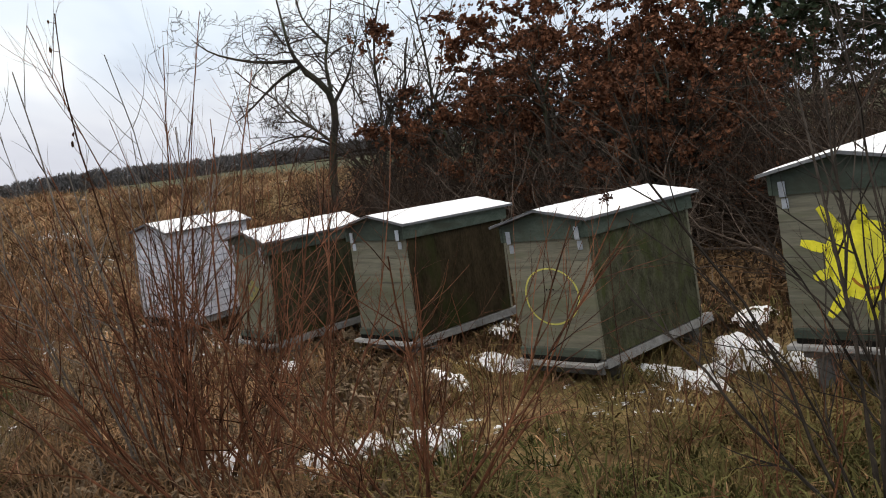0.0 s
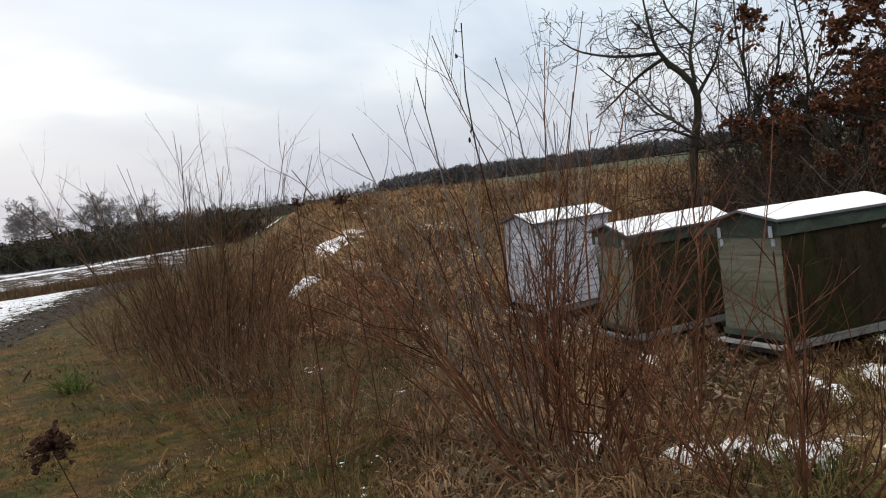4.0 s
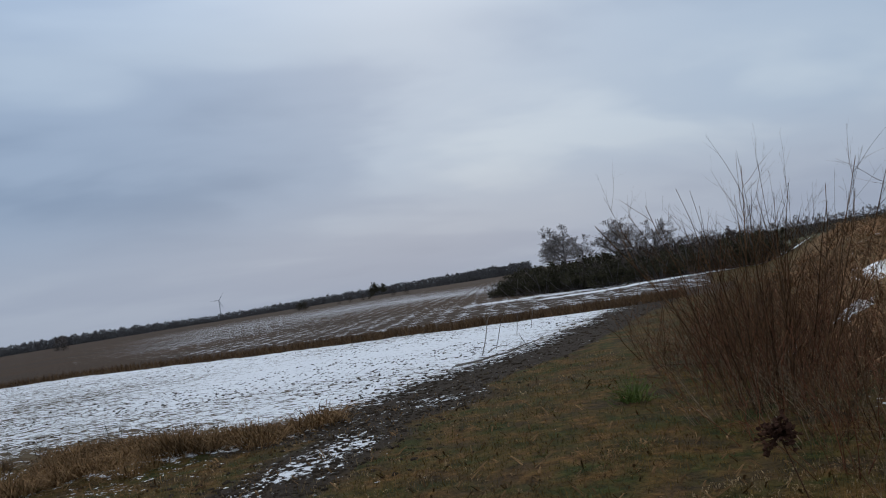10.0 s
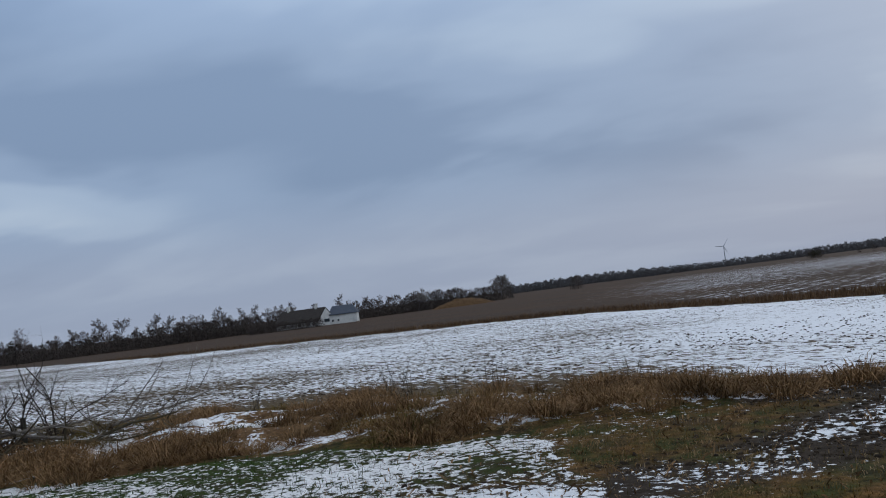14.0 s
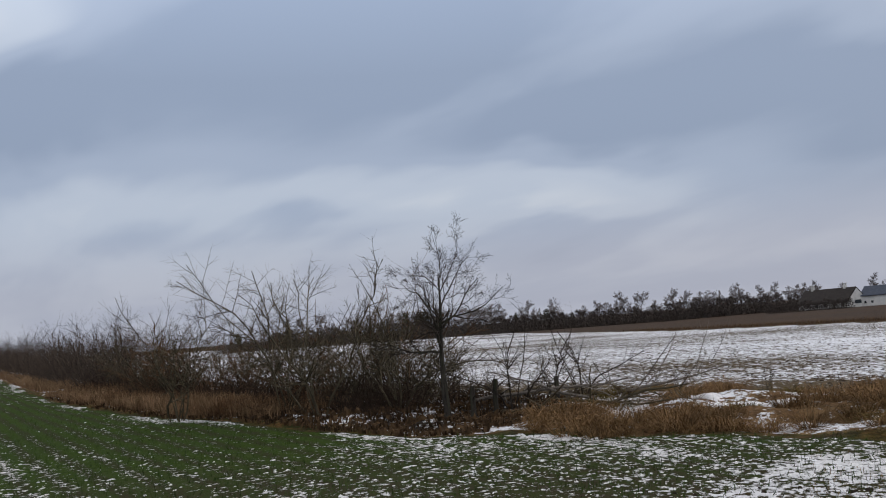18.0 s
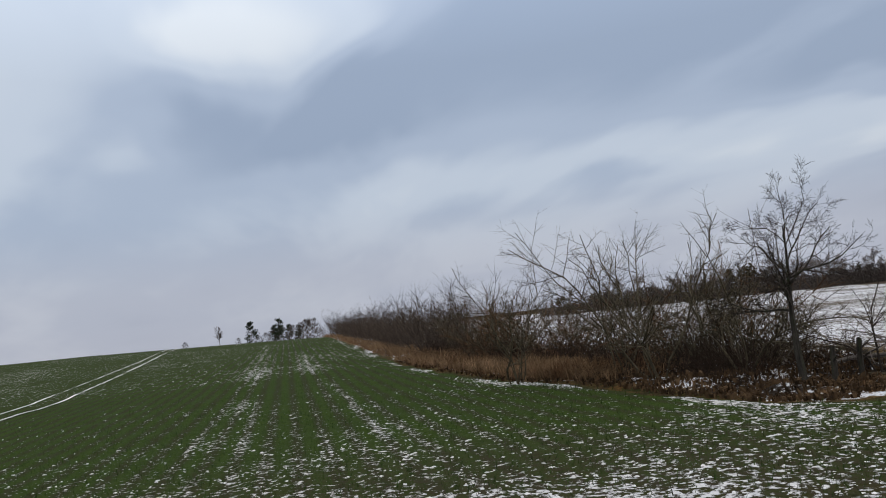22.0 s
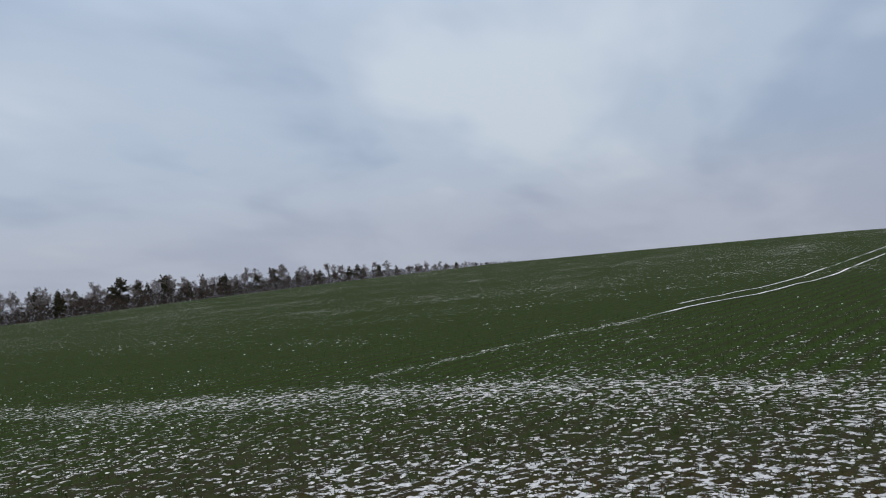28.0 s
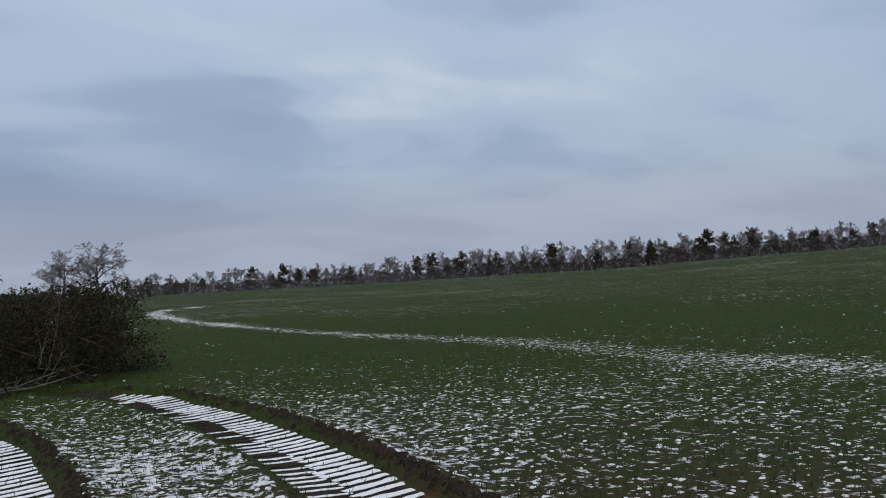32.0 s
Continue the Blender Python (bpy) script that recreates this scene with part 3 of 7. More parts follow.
    furrow = node(t, "ShaderNodeSeparateXYZ", Vector=mapping(t, pos, (1, 1, 1), (0, 0, 0), (0, 0, radians(27.0)))).outputs[0]
    spl = math_node(t, "ADD", spl, math_node(t, "MULTIPLY", math_node(t, "SINE", math_node(t, "ADD", math_node(t, "MULTIPLY", furrow, 2 * math.pi / 1.1), math_node(t, "MULTIPLY", n2, 4.0))), 0.03))
    sn = node(t, "ShaderNodeMix", i0=attr("plough"), i2=sn, i3=spl).outputs[0]
    th = math_node(t, "SUBTRACT", 0.74, math_node(t, "MULTIPLY", attr("snow"), 0.38))
    d = math_node(t, "SUBTRACT", sn, th)
    lie = ramp(t, math_node(t, "ADD", math_node(t, "MULTIPLY", d, 9.0), 0.5), [(0.30, 0.0), (0.72, 1.0)])
    white = mix_col(t, spread, (0.66, 0.685, 0.72), (0.83, 0.85, 0.87))
    white = mix_col(t, math_node(t, "MULTIPLY", attr("green"), 0.75), white, mix_col(t, spread, (0.53, 0.52, 0.50), (0.80, 0.785, 0.76)))
    white = mix_col(t, math_node(t, "MULTIPLY", attr("plough"), ramp(t, attr("snow"), [(0.72, 0.7), (0.88, 0.0)])), white, (0.40, 0.40, 0.42))
    col = mix_col(t, lie, col, white)
    h = math_node(t, "ADD", math_node(t, "MULTIPLY", n9, 0.7), math_node(t, "MULTIPLY", n40, 0.35))
    h = math_node(t, "ADD", h, math_node(t, "MULTIPLY", lie, 0.35))
    return finish(m, t, col, 0.9, h, 0.8, 0.06, spec=0.04)


GROUND_R = np.concatenate([np.geomspace(0.25, 3.0, 24)[:-1], np.geomspace(3.0, 45.0, 185)[:-1], np.geomspace(45.0, 4500.0, 66)])
GROUND_A = np.radians(np.linspace(-180, 180, 840, endpoint=False))
gr, ga = np.meshgrid(GROUND_R, GROUND_A, indexing="ij")
gx, gy = (gr * np.sin(ga)).ravel(), (gr * np.cos(ga)).ravel()
nr, na = gr.shape
ii, jj = np.meshgrid(np.arange(nr - 1), np.arange(na), indexing="ij")
j2 = (jj + 1) % na
quads = np.stack([ii * na + jj, ii * na + j2, (ii + 1) * na + j2, (ii + 1) * na + jj], -1).reshape(-1, 4)[:, ::-1]
verts = np.stack([gx, gy, land(gx, gy)], 1)
verts = np.vstack([verts, [[0, 0, float(land(0.0, 0.0))]]])
centre = len(verts) - 1
fan = np.stack([np.full(na, centre), (np.arange(na) + 1) % na, np.arange(na)], 1)
ground_mesh = fast_mesh("ground", verts, fan, quads, smooth=True)
for key, values in zones(verts[:, 0], verts[:, 1]).items():
    layer = ground_mesh.attributes.new(key, "FLOAT", "POINT")
    layer.data.foreach_set("value", np.asarray(values, dtype=np.float32))
tagged(part("ground", ground_mesh, ground_material()), "wintry ground with patchy snow, turf, wheat and stubble", "ground", kind="structure")


def height(x, y):
    return float(land(float(x), float(y)))


def at(x, y, turn=0.0, size=1.0, sink=0.0):
    return Matrix.Translation((x, y, height(x, y) - sink)) @ Matrix.Rotation(radians(turn), 4, "Z") @ Matrix.Scale(size, 4)


def polar(az, r):
    return r * math.sin(radians(az)), r * math.cos(radians(az))

# ---------------------------------------------------------------- growth
def unit(v):
    return v / np.maximum(np.linalg.norm(v, axis=-1, keepdims=True), 1e-9)


def grow(rng, base, way, length, r0, k=5, wobble=0.15, lift=0.0, end=0.3):
    """Bent shoots: their points (n, k, 3) and thickness (n, k)."""
    n = len(base)
    p, d = np.array(base, dtype=float), unit(np.array(way, dtype=float))
    pts = [p.copy()]
    seg = (np.asarray(length) / (k - 1))[:, None]
    for _ in range(k - 1):
        d = unit(d + wobble * rng.normal(size=(n, 3)) + np.array([0, 0, lift]))
        p = p + d * seg
        pts.append(p.copy())
    taper = np.linspace(1, end, k)[None, :]
    return np.stack(pts, 1), np.asarray(r0)[:, None] * taper


def fork(rng, shoots, per, lo, hi, share, angle, thin=0.6, k=4, wobble=0.15, lift=0.0, end=0.3):
    """Side shoots off given shoots, between the fractions lo and hi of their length."""
    pts, rad = shoots
    n, kk = rad.shape
    idx = np.repeat(np.arange(n), per)
    u = rng.uniform(lo, hi, len(idx)) * (kk - 1)
    i = np.minimum(u.astype(int), kk - 2)
    f = (u - i)[:, None]
    base = pts[idx, i] * (1 - f) + pts[idx, i + 1] * f
    r = rad[idx, i] * (1 - f[:, 0]) + rad[idx, i + 1] * f[:, 0]
    t = unit(pts[idx, i + 1] - pts[idx, i])
    side = unit(np.cross(t, rng.normal(size=t.shape)))
    a = np.radians(rng.uniform(angle[0], angle[1], len(idx)))[:, None]
    way = t * np.cos(a) + side * np.sin(a)
    total = np.linalg.norm(np.diff(pts, axis=1), axis=2).sum(1)[idx]
    length = total * rng.uniform(share[0], share[1], len(idx)) * (1.15 - 0.5 * u / (kk - 1))
    return grow(rng, base, way, length, r * thin, k, wobble, lift, end)


def tubes(groups, sides=3):
    """Corners and quads of all the shoots as thin tubes."""
    vs, fs, at_v = [], [], 0
    for pts, rad in groups:
        n, k = rad.shape
        t = unit(np.gradient(pts, axis=1))
        ref = np.where(np.abs(t[..., 2:3]) > 0.9, np.array([1.0, 0, 0]), np.array([0, 0, 1.0]))
        a = unit(np.cross(t, ref))
        b = np.cross(t, a)
        ring = []
        for s in range(sides):
            w = 2 * math.pi * s / sides
            ring.append(pts + (a * math.cos(w) + b * math.sin(w)) * rad[..., None])
        v = np.stack(ring, 2)
        base = at_v + np.arange(n)[:, None, None] * k * sides + np.arange(k - 1)[None, :, None] * sides
        s0, s1 = np.arange(sides)[None, None, :], (np.arange(sides)[None, None, :] + 1) % sides
        q = np.stack([base + s0, base + s1, base + sides + s1, base + sides + s0], -1).reshape(-1, 4)
        vs.append(v.reshape(-1, 3))
        fs.append(q)
        at_v += n * k * sides
    return np.concatenate(vs), np.concatenate(fs)


def twig_mesh(name, groups, sides=3):
    v, q = tubes(groups, sides)
    return fast_mesh(name, v, quads=q)


def leaf_mesh(name, rng, points, size, flat=0.6, droop=0.0):
    """Small bent leaves, two triangles each, at the given points."""
    n = len(points)
    a = unit(rng.normal(size=(n, 3)) * np.array([1, 1, flat]) - np.array([0, 0, droop]))
    b = unit(np.cross(a, rng.normal(size=(n, 3))))
    c = np.cross(a, b)
    s = size * rng.uniform(0.6, 1.4, (n, 1))
    p = np.asarray(points)
    v = np.stack([p, p + a * s * 0.5 + b * s * 0.32 + c * s * 0.10, p + a * s, p + a * s * 0.5 - b * s * 0.32 + c * s * 0.12], 1)
    i = np.arange(n)[:, None] * 4
    tris = np.concatenate([i + np.array([[0, 1, 2]]), i + np.array([[0, 2, 3]])])
    return fast_mesh(name, v.reshape(-1, 3), tris)


def ends(shoots, rng, per, lo=0.3):
    pts, rad = shoots
    n, k = rad.shape
    idx = np.repeat(np.arange(n), per)
    u = rng.uniform(lo, 1, len(idx)) * (k - 1)
    i = np.minimum(u.astype(int), k - 2)
    f = (u - i)[:, None]
    return pts[idx, i] * (1 - f) + pts[idx, i + 1] * f


def shrub_parts(seed, stems=26, tall=1.4, spread=0.35, foot=0.16, per=7, twigs=2, r0=0.0055, wobble=0.06, lift=0.05, angle=(18, 45), share=(0.2, 0.5), k=7, lo=0.2, ks=5, thin=0.72):
    rng = np.random.default_rng(seed)
    a = rng.uniform(0, 2 * math.pi, stems)
    out = rng.uniform(0, 1, stems) ** 0.7
    base = np.stack([np.cos(a) * foot * out, np.sin(a) * foot * out, np.full(stems, -0.03)], 1)
    way = np.stack([np.cos(a) * spread * out, np.sin(a) * spread * out, np.ones(stems)], 1) + rng.normal(size=(stems, 3)) * 0.08
    main = grow(rng, base, way, tall * rng.uniform(0.55, 1.08, stems), r0 * rng.uniform(0.6, 1.3, stems), k, wobble, lift, 0.38)
    side = fork(rng, main, per, lo, 0.95, share, angle, thin, ks, 0.10, lift)
    groups = [side]
    if twigs:
        groups.append(fork(rng, side, twigs, 0.2, 0.95, (0.25, 0.6), angle, 0.65, 3, 0.10, lift))
    return main, groups


def shrub(name, label, mat, seed, group="", category="shrub", sides=4, single=False, **kw):
    """An upright bush without leaves: stems and side twigs."""
    main, groups = shrub_parts(seed, **kw)
    ob = thing(name, label, category, group=group)
    if single:
        n = len(main[0])
        for i in range(n):
            stem = part("stem", twig_mesh("stem", [(main[0][i:i + 1], main[1][i:i + 1])], 5), mat, ob)
            own = [(p[i * (len(p) // n):(i + 1) * (len(p) // n)], r[i * (len(p) // n):(i + 1) * (len(p) // n)]) for p, r in groups]
            tagged(part("twig_spray", twig_mesh("twig_spray", own), mat, stem), kind="stuff")
        return ob
    tagged(part("stem_clump", twig_mesh("stem_clump", [main], sides), mat, ob), kind="stuff")
    tagged(part("twig_spray", twig_mesh("twig_spray", groups), mat, ob), kind="stuff")
    return ob


def scatter(ob, places):
    """Puts the thing at the first place and copies of it at the others."""
    made = [copy_thing(ob, m) for m in places[1:]]
    ob.matrix_basis = places[0]
    return [ob] + made


def bare_tree(name, label, seed, tall, trunk_r, crown_lo=0.25, limbs=9, spread=(25, 60), bark=None, twig=None, lean=(0, 0), depth=3, group="", share=(0.35, 0.65), kinks=0.12, counts=(5, 5, 3), category="tree", ks=(10, 7, 5, 4, 3), least=0.0, thin=0.62, sides=(7, 5, 3), crown_hi=0.97):
    rng = np.random.default_rng(seed)
    base = np.array([[0, 0, -0.1]])
    trunk = grow(rng, base, [[lean[0], lean[1], 1]], np.array([tall]), np.array([trunk_r]), ks[0], kinks * 0.6, 0.03, 0.12)
    l1 = fork(rng, trunk, limbs, crown_lo, crown_hi, share, spread, thin, ks[1], kinks, 0.05)
    l2 = fork(rng, l1, counts[0], 0.15, 0.95, (0.3, 0.6), (20, 55), thin, ks[2], kinks, 0.04)
    groups = [l2]
    l3 = fork(rng, l2, counts[1], 0.15, 0.98, (0.35, 0.7), (20, 55), thin, ks[3], kinks, 0.03)
    groups.append(l3)
    if depth > 2:
        groups.append(fork(rng, l3, counts[2], 0.2, 1.0, (0.35, 0.7), (20, 55), 0.7, ks[4], kinks, 0.02))
    ob = thing(name, label, category, group=group)
    groups = [(p, np.maximum(r, least)) for p, r in groups]
    l1 = (l1[0], np.maximum(l1[1], least))
    part("trunk", twig_mesh("trunk", [trunk], sides[0]), bark, ob)
    part("limb_frame", twig_mesh("limb_frame", [l1], sides[1]), bark, ob)
    part("crown", twig_mesh("crown", groups, sides[2]), twig, ob)
    return ob, groups

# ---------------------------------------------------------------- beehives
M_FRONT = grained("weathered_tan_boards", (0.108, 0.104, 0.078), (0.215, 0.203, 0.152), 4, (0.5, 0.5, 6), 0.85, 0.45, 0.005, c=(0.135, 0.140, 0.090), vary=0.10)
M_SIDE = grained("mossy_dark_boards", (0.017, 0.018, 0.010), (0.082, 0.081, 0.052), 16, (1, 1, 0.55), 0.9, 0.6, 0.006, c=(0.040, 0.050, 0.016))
# browner and blackish boards for the sides of two hives
M_SIDEBROWN = grained("dark_brown_boards", (0.016, 0.012, 0.007), (0.064, 0.047, 0.026), 12, (1, 1, 0.4), 0.9, 0.5, 0.006, c=(0.036, 0.042, 0.014))
M_SIDEDARK = grained("blackish_boards", (0.012, 0.012, 0.007), (0.052, 0.050, 0.028), 14, (1, 1, 0.5), 0.9, 0.5, 0.006, c=(0.026, 0.034, 0.011))
# stand timber darkened in colour for the shade under the hives
M_STANDSHADE = grained("shaded_grey_timber", (0.075, 0.073, 0.066), (0.165, 0.160, 0.148), 8, (2, 2, 2), 0.9, 0.4, 0.005)
M_FAINT = grained("worn_yellow_paint", (0.24, 0.215, 0.085), (0.34, 0.30, 0.12), 18, rough=0.85, bump=0.1, dist=0.002)
M_TRIMG = grained("dull_green_paint", (0.042, 0.056, 0.044), (0.082, 0.100, 0.080), 7, (1, 1, 2), 0.7, 0.3, 0.003, c=(0.045, 0.048, 0.035))
M_WHITE = grained("greyed_white_paint", (0.47, 0.48, 0.53), (0.66, 0.66, 0.70), 6, (1, 1, 3), 0.7, 0.25, 0.003, c=(0.36, 0.36, 0.38), vary=0.06)
M_STAND = grained("grey_bare_timber", (0.17, 0.165, 0.155), (0.34, 0.335, 0.32), 8, (2, 2, 2), 0.9, 0.4, 0.005)
M_SHEET = grained("grey_roofing_sheet", (0.10, 0.105, 0.11), (0.18, 0.185, 0.19), 7, rough=0.6, bump=0.2, dist=0.003)
M_CLIP = grained("galvanised_clip", (0.30, 0.33, 0.36), (0.45, 0.48, 0.52), 20, rough=0.5, bump=0.1, dist=0.001, metal=0.4)
M_YELLOW = grained("yellow_paint", (0.62, 0.56, 0.03), (0.80, 0.73, 0.07), 12, rough=0.75, bump=0.1, dist=0.002, c=(0.50, 0.46, 0.06))
M_FADED = grained("faded_yellow_paint", (0.34, 0.32, 0.08), (0.52, 0.48, 0.14), 14, rough=0.8, bump=0.1, dist=0.002)
M_ORANGE = grained("orange_paint", (0.42, 0.17, 0.03), (0.52, 0.22, 0.04), 12, rough=0.7, bump=0.05, dist=0.002)
# near-black colour that paints the inner shade of the hive openings
M_HOLESHADE = grained("opening_shade", (0.006, 0.006, 0.005), (0.012, 0.011, 0.009), 12, rough=0.95)


def box(size, centre=(0, 0, 0), bevel=0.004, wear=0.0, seed=0):
    bm = bmesh.new()
    bmesh.ops.create_cube(bm, size=1.0)
    bmesh.ops.scale(bm, vec=size, verts=bm.verts)
    if bevel:
        bmesh.ops.bevel(bm, geom=bm.edges[:], offset=bevel, segments=1, affect="EDGES")
    if wear:
        rng = random.Random(seed)
        for v in bm.verts:
            v.co += Vector((rng.uniform(-wear, wear), rng.uniform(-wear, wear), rng.uniform(-wear, wear)))
    bmesh.ops.translate(bm, vec=centre, verts=bm.verts)
    return bm


def prism(outline, depth, y0=0.0):
    """An outline in x and z, given depth along y."""
    bm = bmesh.new()
    a = [bm.verts.new((x, y0, z)) for x, z in outline]
    b = [bm.verts.new((x, y0 + depth, z)) for x, z in outline]
    n = len(outline)
    bm.faces.new(a)
    bm.faces.new(b[::-1])
    for i in range(n):
        bm.faces.new((a[i], b[i], b[(i + 1) % n], a[(i + 1) % n]))
    return bm


def snow_sheet(x0, z0, x1, z1, y0, y1, seed, thick=0.009):
    """A thin uneven layer of snow on one slope of a roof."""
    rng = np.random.default_rng(seed)
    nu, nv = 9, 22
    u, v = np.meshgrid(np.linspace(0, 1, nu), np.linspace(0, 1, nv), indexing="ij")
    rim = np.minimum(np.minimum(u * 8, (1 - u) * 8), np.minimum(v * 18, (1 - v) * 18)).clip(0, 1)
    x = x0 + (x1 - x0) * u
    y = y0 + (y1 - y0) * v + rng.normal(size=u.shape) * 0.006 * (rim < 0.5)
    base = z0 + (z1 - z0) * u
    top = base + thick * (0.25 + 0.75 * rim) * (0.85 + 0.3 * rng.random(u.shape))
    lo = np.stack([x, y, base + 0.002], -1).reshape(-1, 3)
    hi = np.stack([x, y, top], -1).reshape(-1, 3)
    i, j = np.meshgrid(np.arange(nu - 1), np.arange(nv - 1), indexing="ij")
    q = np.stack([i * nv + j, (i + 1) * nv + j, (i + 1) * nv + j + 1, i * nv + j + 1], -1).reshape(-1, 4)
    rimv = [k for k in range(nv)] + [k * nv + nv - 1 for k in range(1, nu)] + [(nu - 1) * nv + k for k in range(nv - 2, -1, -1)] + [k * nv for k in range(nu - 2, 0, -1)]
    n = nu * nv
    side = [(rimv[k], rimv[(k + 1) % len(rimv)], n + rimv[(k + 1) % len(rimv)], n + rimv[k]) for k in range(len(rimv))]
    return fast_mesh("snow_cover", np.vstack([lo, hi]), quads=np.vstack([q[:, ::-1], q + n, np.array(side)]), smooth=True)


def ring_paint(bm, cx, cz, r0, r1, y, a0=0.0, a1=360.0, n=56, wob=0.0, wide=1.0):
    prev = None
    rng = random.Random(5)
    for i in range(n + 1):
        a = radians(a0 + (a1 - a0) * i / n)
        k = 1 + wob * math.sin(3 * a + 1) + rng.uniform(-wob, wob) * 0.3
        pair = [bm.verts.new((cx + math.cos(a) * r * k * wide, y, cz + math.sin(a) * r * k)) for r in (r0, r1)]
        if prev:
            bm.faces.new((prev[0], prev[1], pair[1], pair[0]))
        prev = pair


def hive(label, m, w=0.50, d=1.06, body_h=0.74, floor=0.17, seed=0, white=False, paint="", flank=None):
    """A long timber hive on a low stand; its front looks along -y and its origin lies on the ground under its middle."""
    ob = thing("beehive", label, "beehive", m, group="row of beehives")
    hw, hd = w / 2, d / 2
    top = floor + body_h
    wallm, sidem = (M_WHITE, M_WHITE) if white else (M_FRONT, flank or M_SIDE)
    # stand: two long bearers on short posts, with a board across the front
    for sx in (-1, 1):
        part("stand_beam", box((0.05, d + 0.10, 0.055), (sx * (hw - 0.025), 0.075, floor - 0.032), 0.004, 0.003, seed + 1), M_STAND, ob)
        for sy in (-1, 1):
            part("stand_post", box((0.075, 0.075, 0.40), (sx * (hw - 0.06), sy * (hd - 0.12) + 0.06, floor - 0.265), 0.005, 0.004, seed + 2), M_STANDSHADE, ob)
    part("landing_board", box((w + 0.02, 0.09, 0.022), (0, -hd - 0.035, floor - 0.022), 0.003, 0.002, seed), M_STAND, ob)
    # posts and foot board carry the under-hive shade as darker grey
    part("foot_board", box((w - 0.06, 0.03, 0.055), (0, -hd + 0.02, floor - 0.064), 0.003, 0.002, seed + 4), M_STANDSHADE, ob)
    part("entrance_block", box((w - 0.03, 0.035, 0.05), (0, -hd - 0.018, floor + 0.035), 0.003), M_HOLESHADE if white else M_TRIMG, ob)
    # solid strip; the slot's inner shade is painted as black
    part("entrance_slot", box((w - 0.05, 0.02, 0.028), (0, -hd - 0.028, floor + 0.004), 0.002), M_HOLESHADE, ob)
    part("floor_board", box((w - 0.02, d - 0.02, 0.03), (0, 0, floor + 0.016), 0.003), M_STAND, ob)
    if white:
        rows = 11
        step_h = body_h / rows
        for k in range(rows):
            z = floor + step_h * (k + 0.5)
            for sx in (-1, 1):
                bd = box((0.018, d, step_h * 0.90), (0, 0, 0), 0.003)
                bmesh.ops.rotate(bd, cent=(0, 0, 0), matrix=Matrix.Rotation(sx * radians(-7), 3, "Y"), verts=bd.verts)
                bmesh.ops.translate(bd, vec=(sx * hw, 0, z), verts=bd.verts)
                part("clapboard", bd, M_WHITE, ob)
            for sy in (-1, 1):
                bd = box((w - 0.02, 0.018, step_h * 0.90), (0, 0, 0), 0.003)
                bmesh.ops.rotate(bd, cent=(0, 0, 0), matrix=Matrix.Rotation(sy * radians(7), 3, "X"), verts=bd.verts)
                bmesh.ops.translate(bd, vec=(0, sy * hd, z), verts=bd.verts)
                part("clapboard", bd, M_WHITE, ob)
        # dark grey box whose colour draws shadow lines between the clapboards
        part("inner_box", box((w - 0.03, d - 0.03, body_h - 0.02), (0, 0, floor + body_h / 2), 0.003), M_SHEET, ob)
        for sx in (-1, 1):
            for sy in (-1, 1):
                part("corner_board", box((0.032, 0.032, body_h), (sx * (hw + 0.004), sy * (hd + 0.004), floor + body_h / 2), 0.003), M_WHITE, ob)
    else:
        part("back_panel", box((w, 0.022, body_h - 0.002), (0, hd - 0.011, floor + body_h / 2), 0.002), wallm, ob)
        front = part("front_panel", box((w - 0.03, 0.012, body_h - 0.01), (0, -hd + 0.018, floor + body_h / 2), 0.002), wallm, ob)
        z, rng = floor, random.Random(seed)
        for share in (0.30, 0.26, 0.24, 0.20):
            high = body_h * share
            part("board", box((w, 0.020, high - 0.0016), (0, -hd + 0.010 - rng.uniform(0, 0.0012), z + high / 2), 0.0015, 0.0006, seed + 7), wallm, front)
            z += high
        for sx in (-1, 1):
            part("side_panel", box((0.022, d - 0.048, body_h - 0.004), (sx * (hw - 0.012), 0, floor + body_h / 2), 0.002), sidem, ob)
    # lid: a deep band round the top, two gables, two roof sheets under snow
    band = 0.10
    lid_w, lid_d = w + 0.03, d + 0.03
    trim = M_WHITE if white else M_TRIMG
    for sx in (-1, 1):
        part("lid_side", box((0.02, lid_d, band), (sx * lid_w / 2, 0, top + band / 2 - 0.012), 0.002), trim, ob)
    rise, over = 0.065, 0.045
    for sy in (-1, 1):
        y = sy * (lid_d / 2 - 0.012) - 0.01
        out = [(-lid_w / 2 + 0.012, top - 0.012), (lid_w / 2 - 0.012, top - 0.012), (lid_w / 2 - 0.012, top + band - 0.014), (0, top + band + rise - 0.012), (-lid_w / 2 + 0.012, top + band - 0.014)]
        part("gable_board", prism(out, 0.02, y), trim, ob)
    ex = lid_w / 2 + over
    drop = rise * over / (lid_w / 2)
    y0, y1 = -lid_d / 2 - over, lid_d / 2 + over
    for sx in (-1, 1):
        z_e, z_r = top + band - drop, top + band + rise
        sheet = prism([(0, z_r - 0.010), (sx * ex, z_e - 0.010), (sx * ex, z_e + 0.004), (0, z_r + 0.004)], y1 - y0, y0)
        part("roof_sheet", sheet, M_SHEET, ob)
        part("snow_cover", snow_sheet(0.0, z_r + 0.004, sx * (ex - 0.004), z_e + 0.004, y0 + 0.006, y1 - 0.006, seed + sx + 3), M_SNOW, ob, "thin layer of white snow")
    if not white:
        for sx in (-1, 1):
            part("metal_clip", box((0.034, 0.006, 0.075), (sx * (hw - 0.045), -lid_d / 2 - 0.004, top + 0.015), 0.002), M_CLIP, ob, "galvanised metal clip")
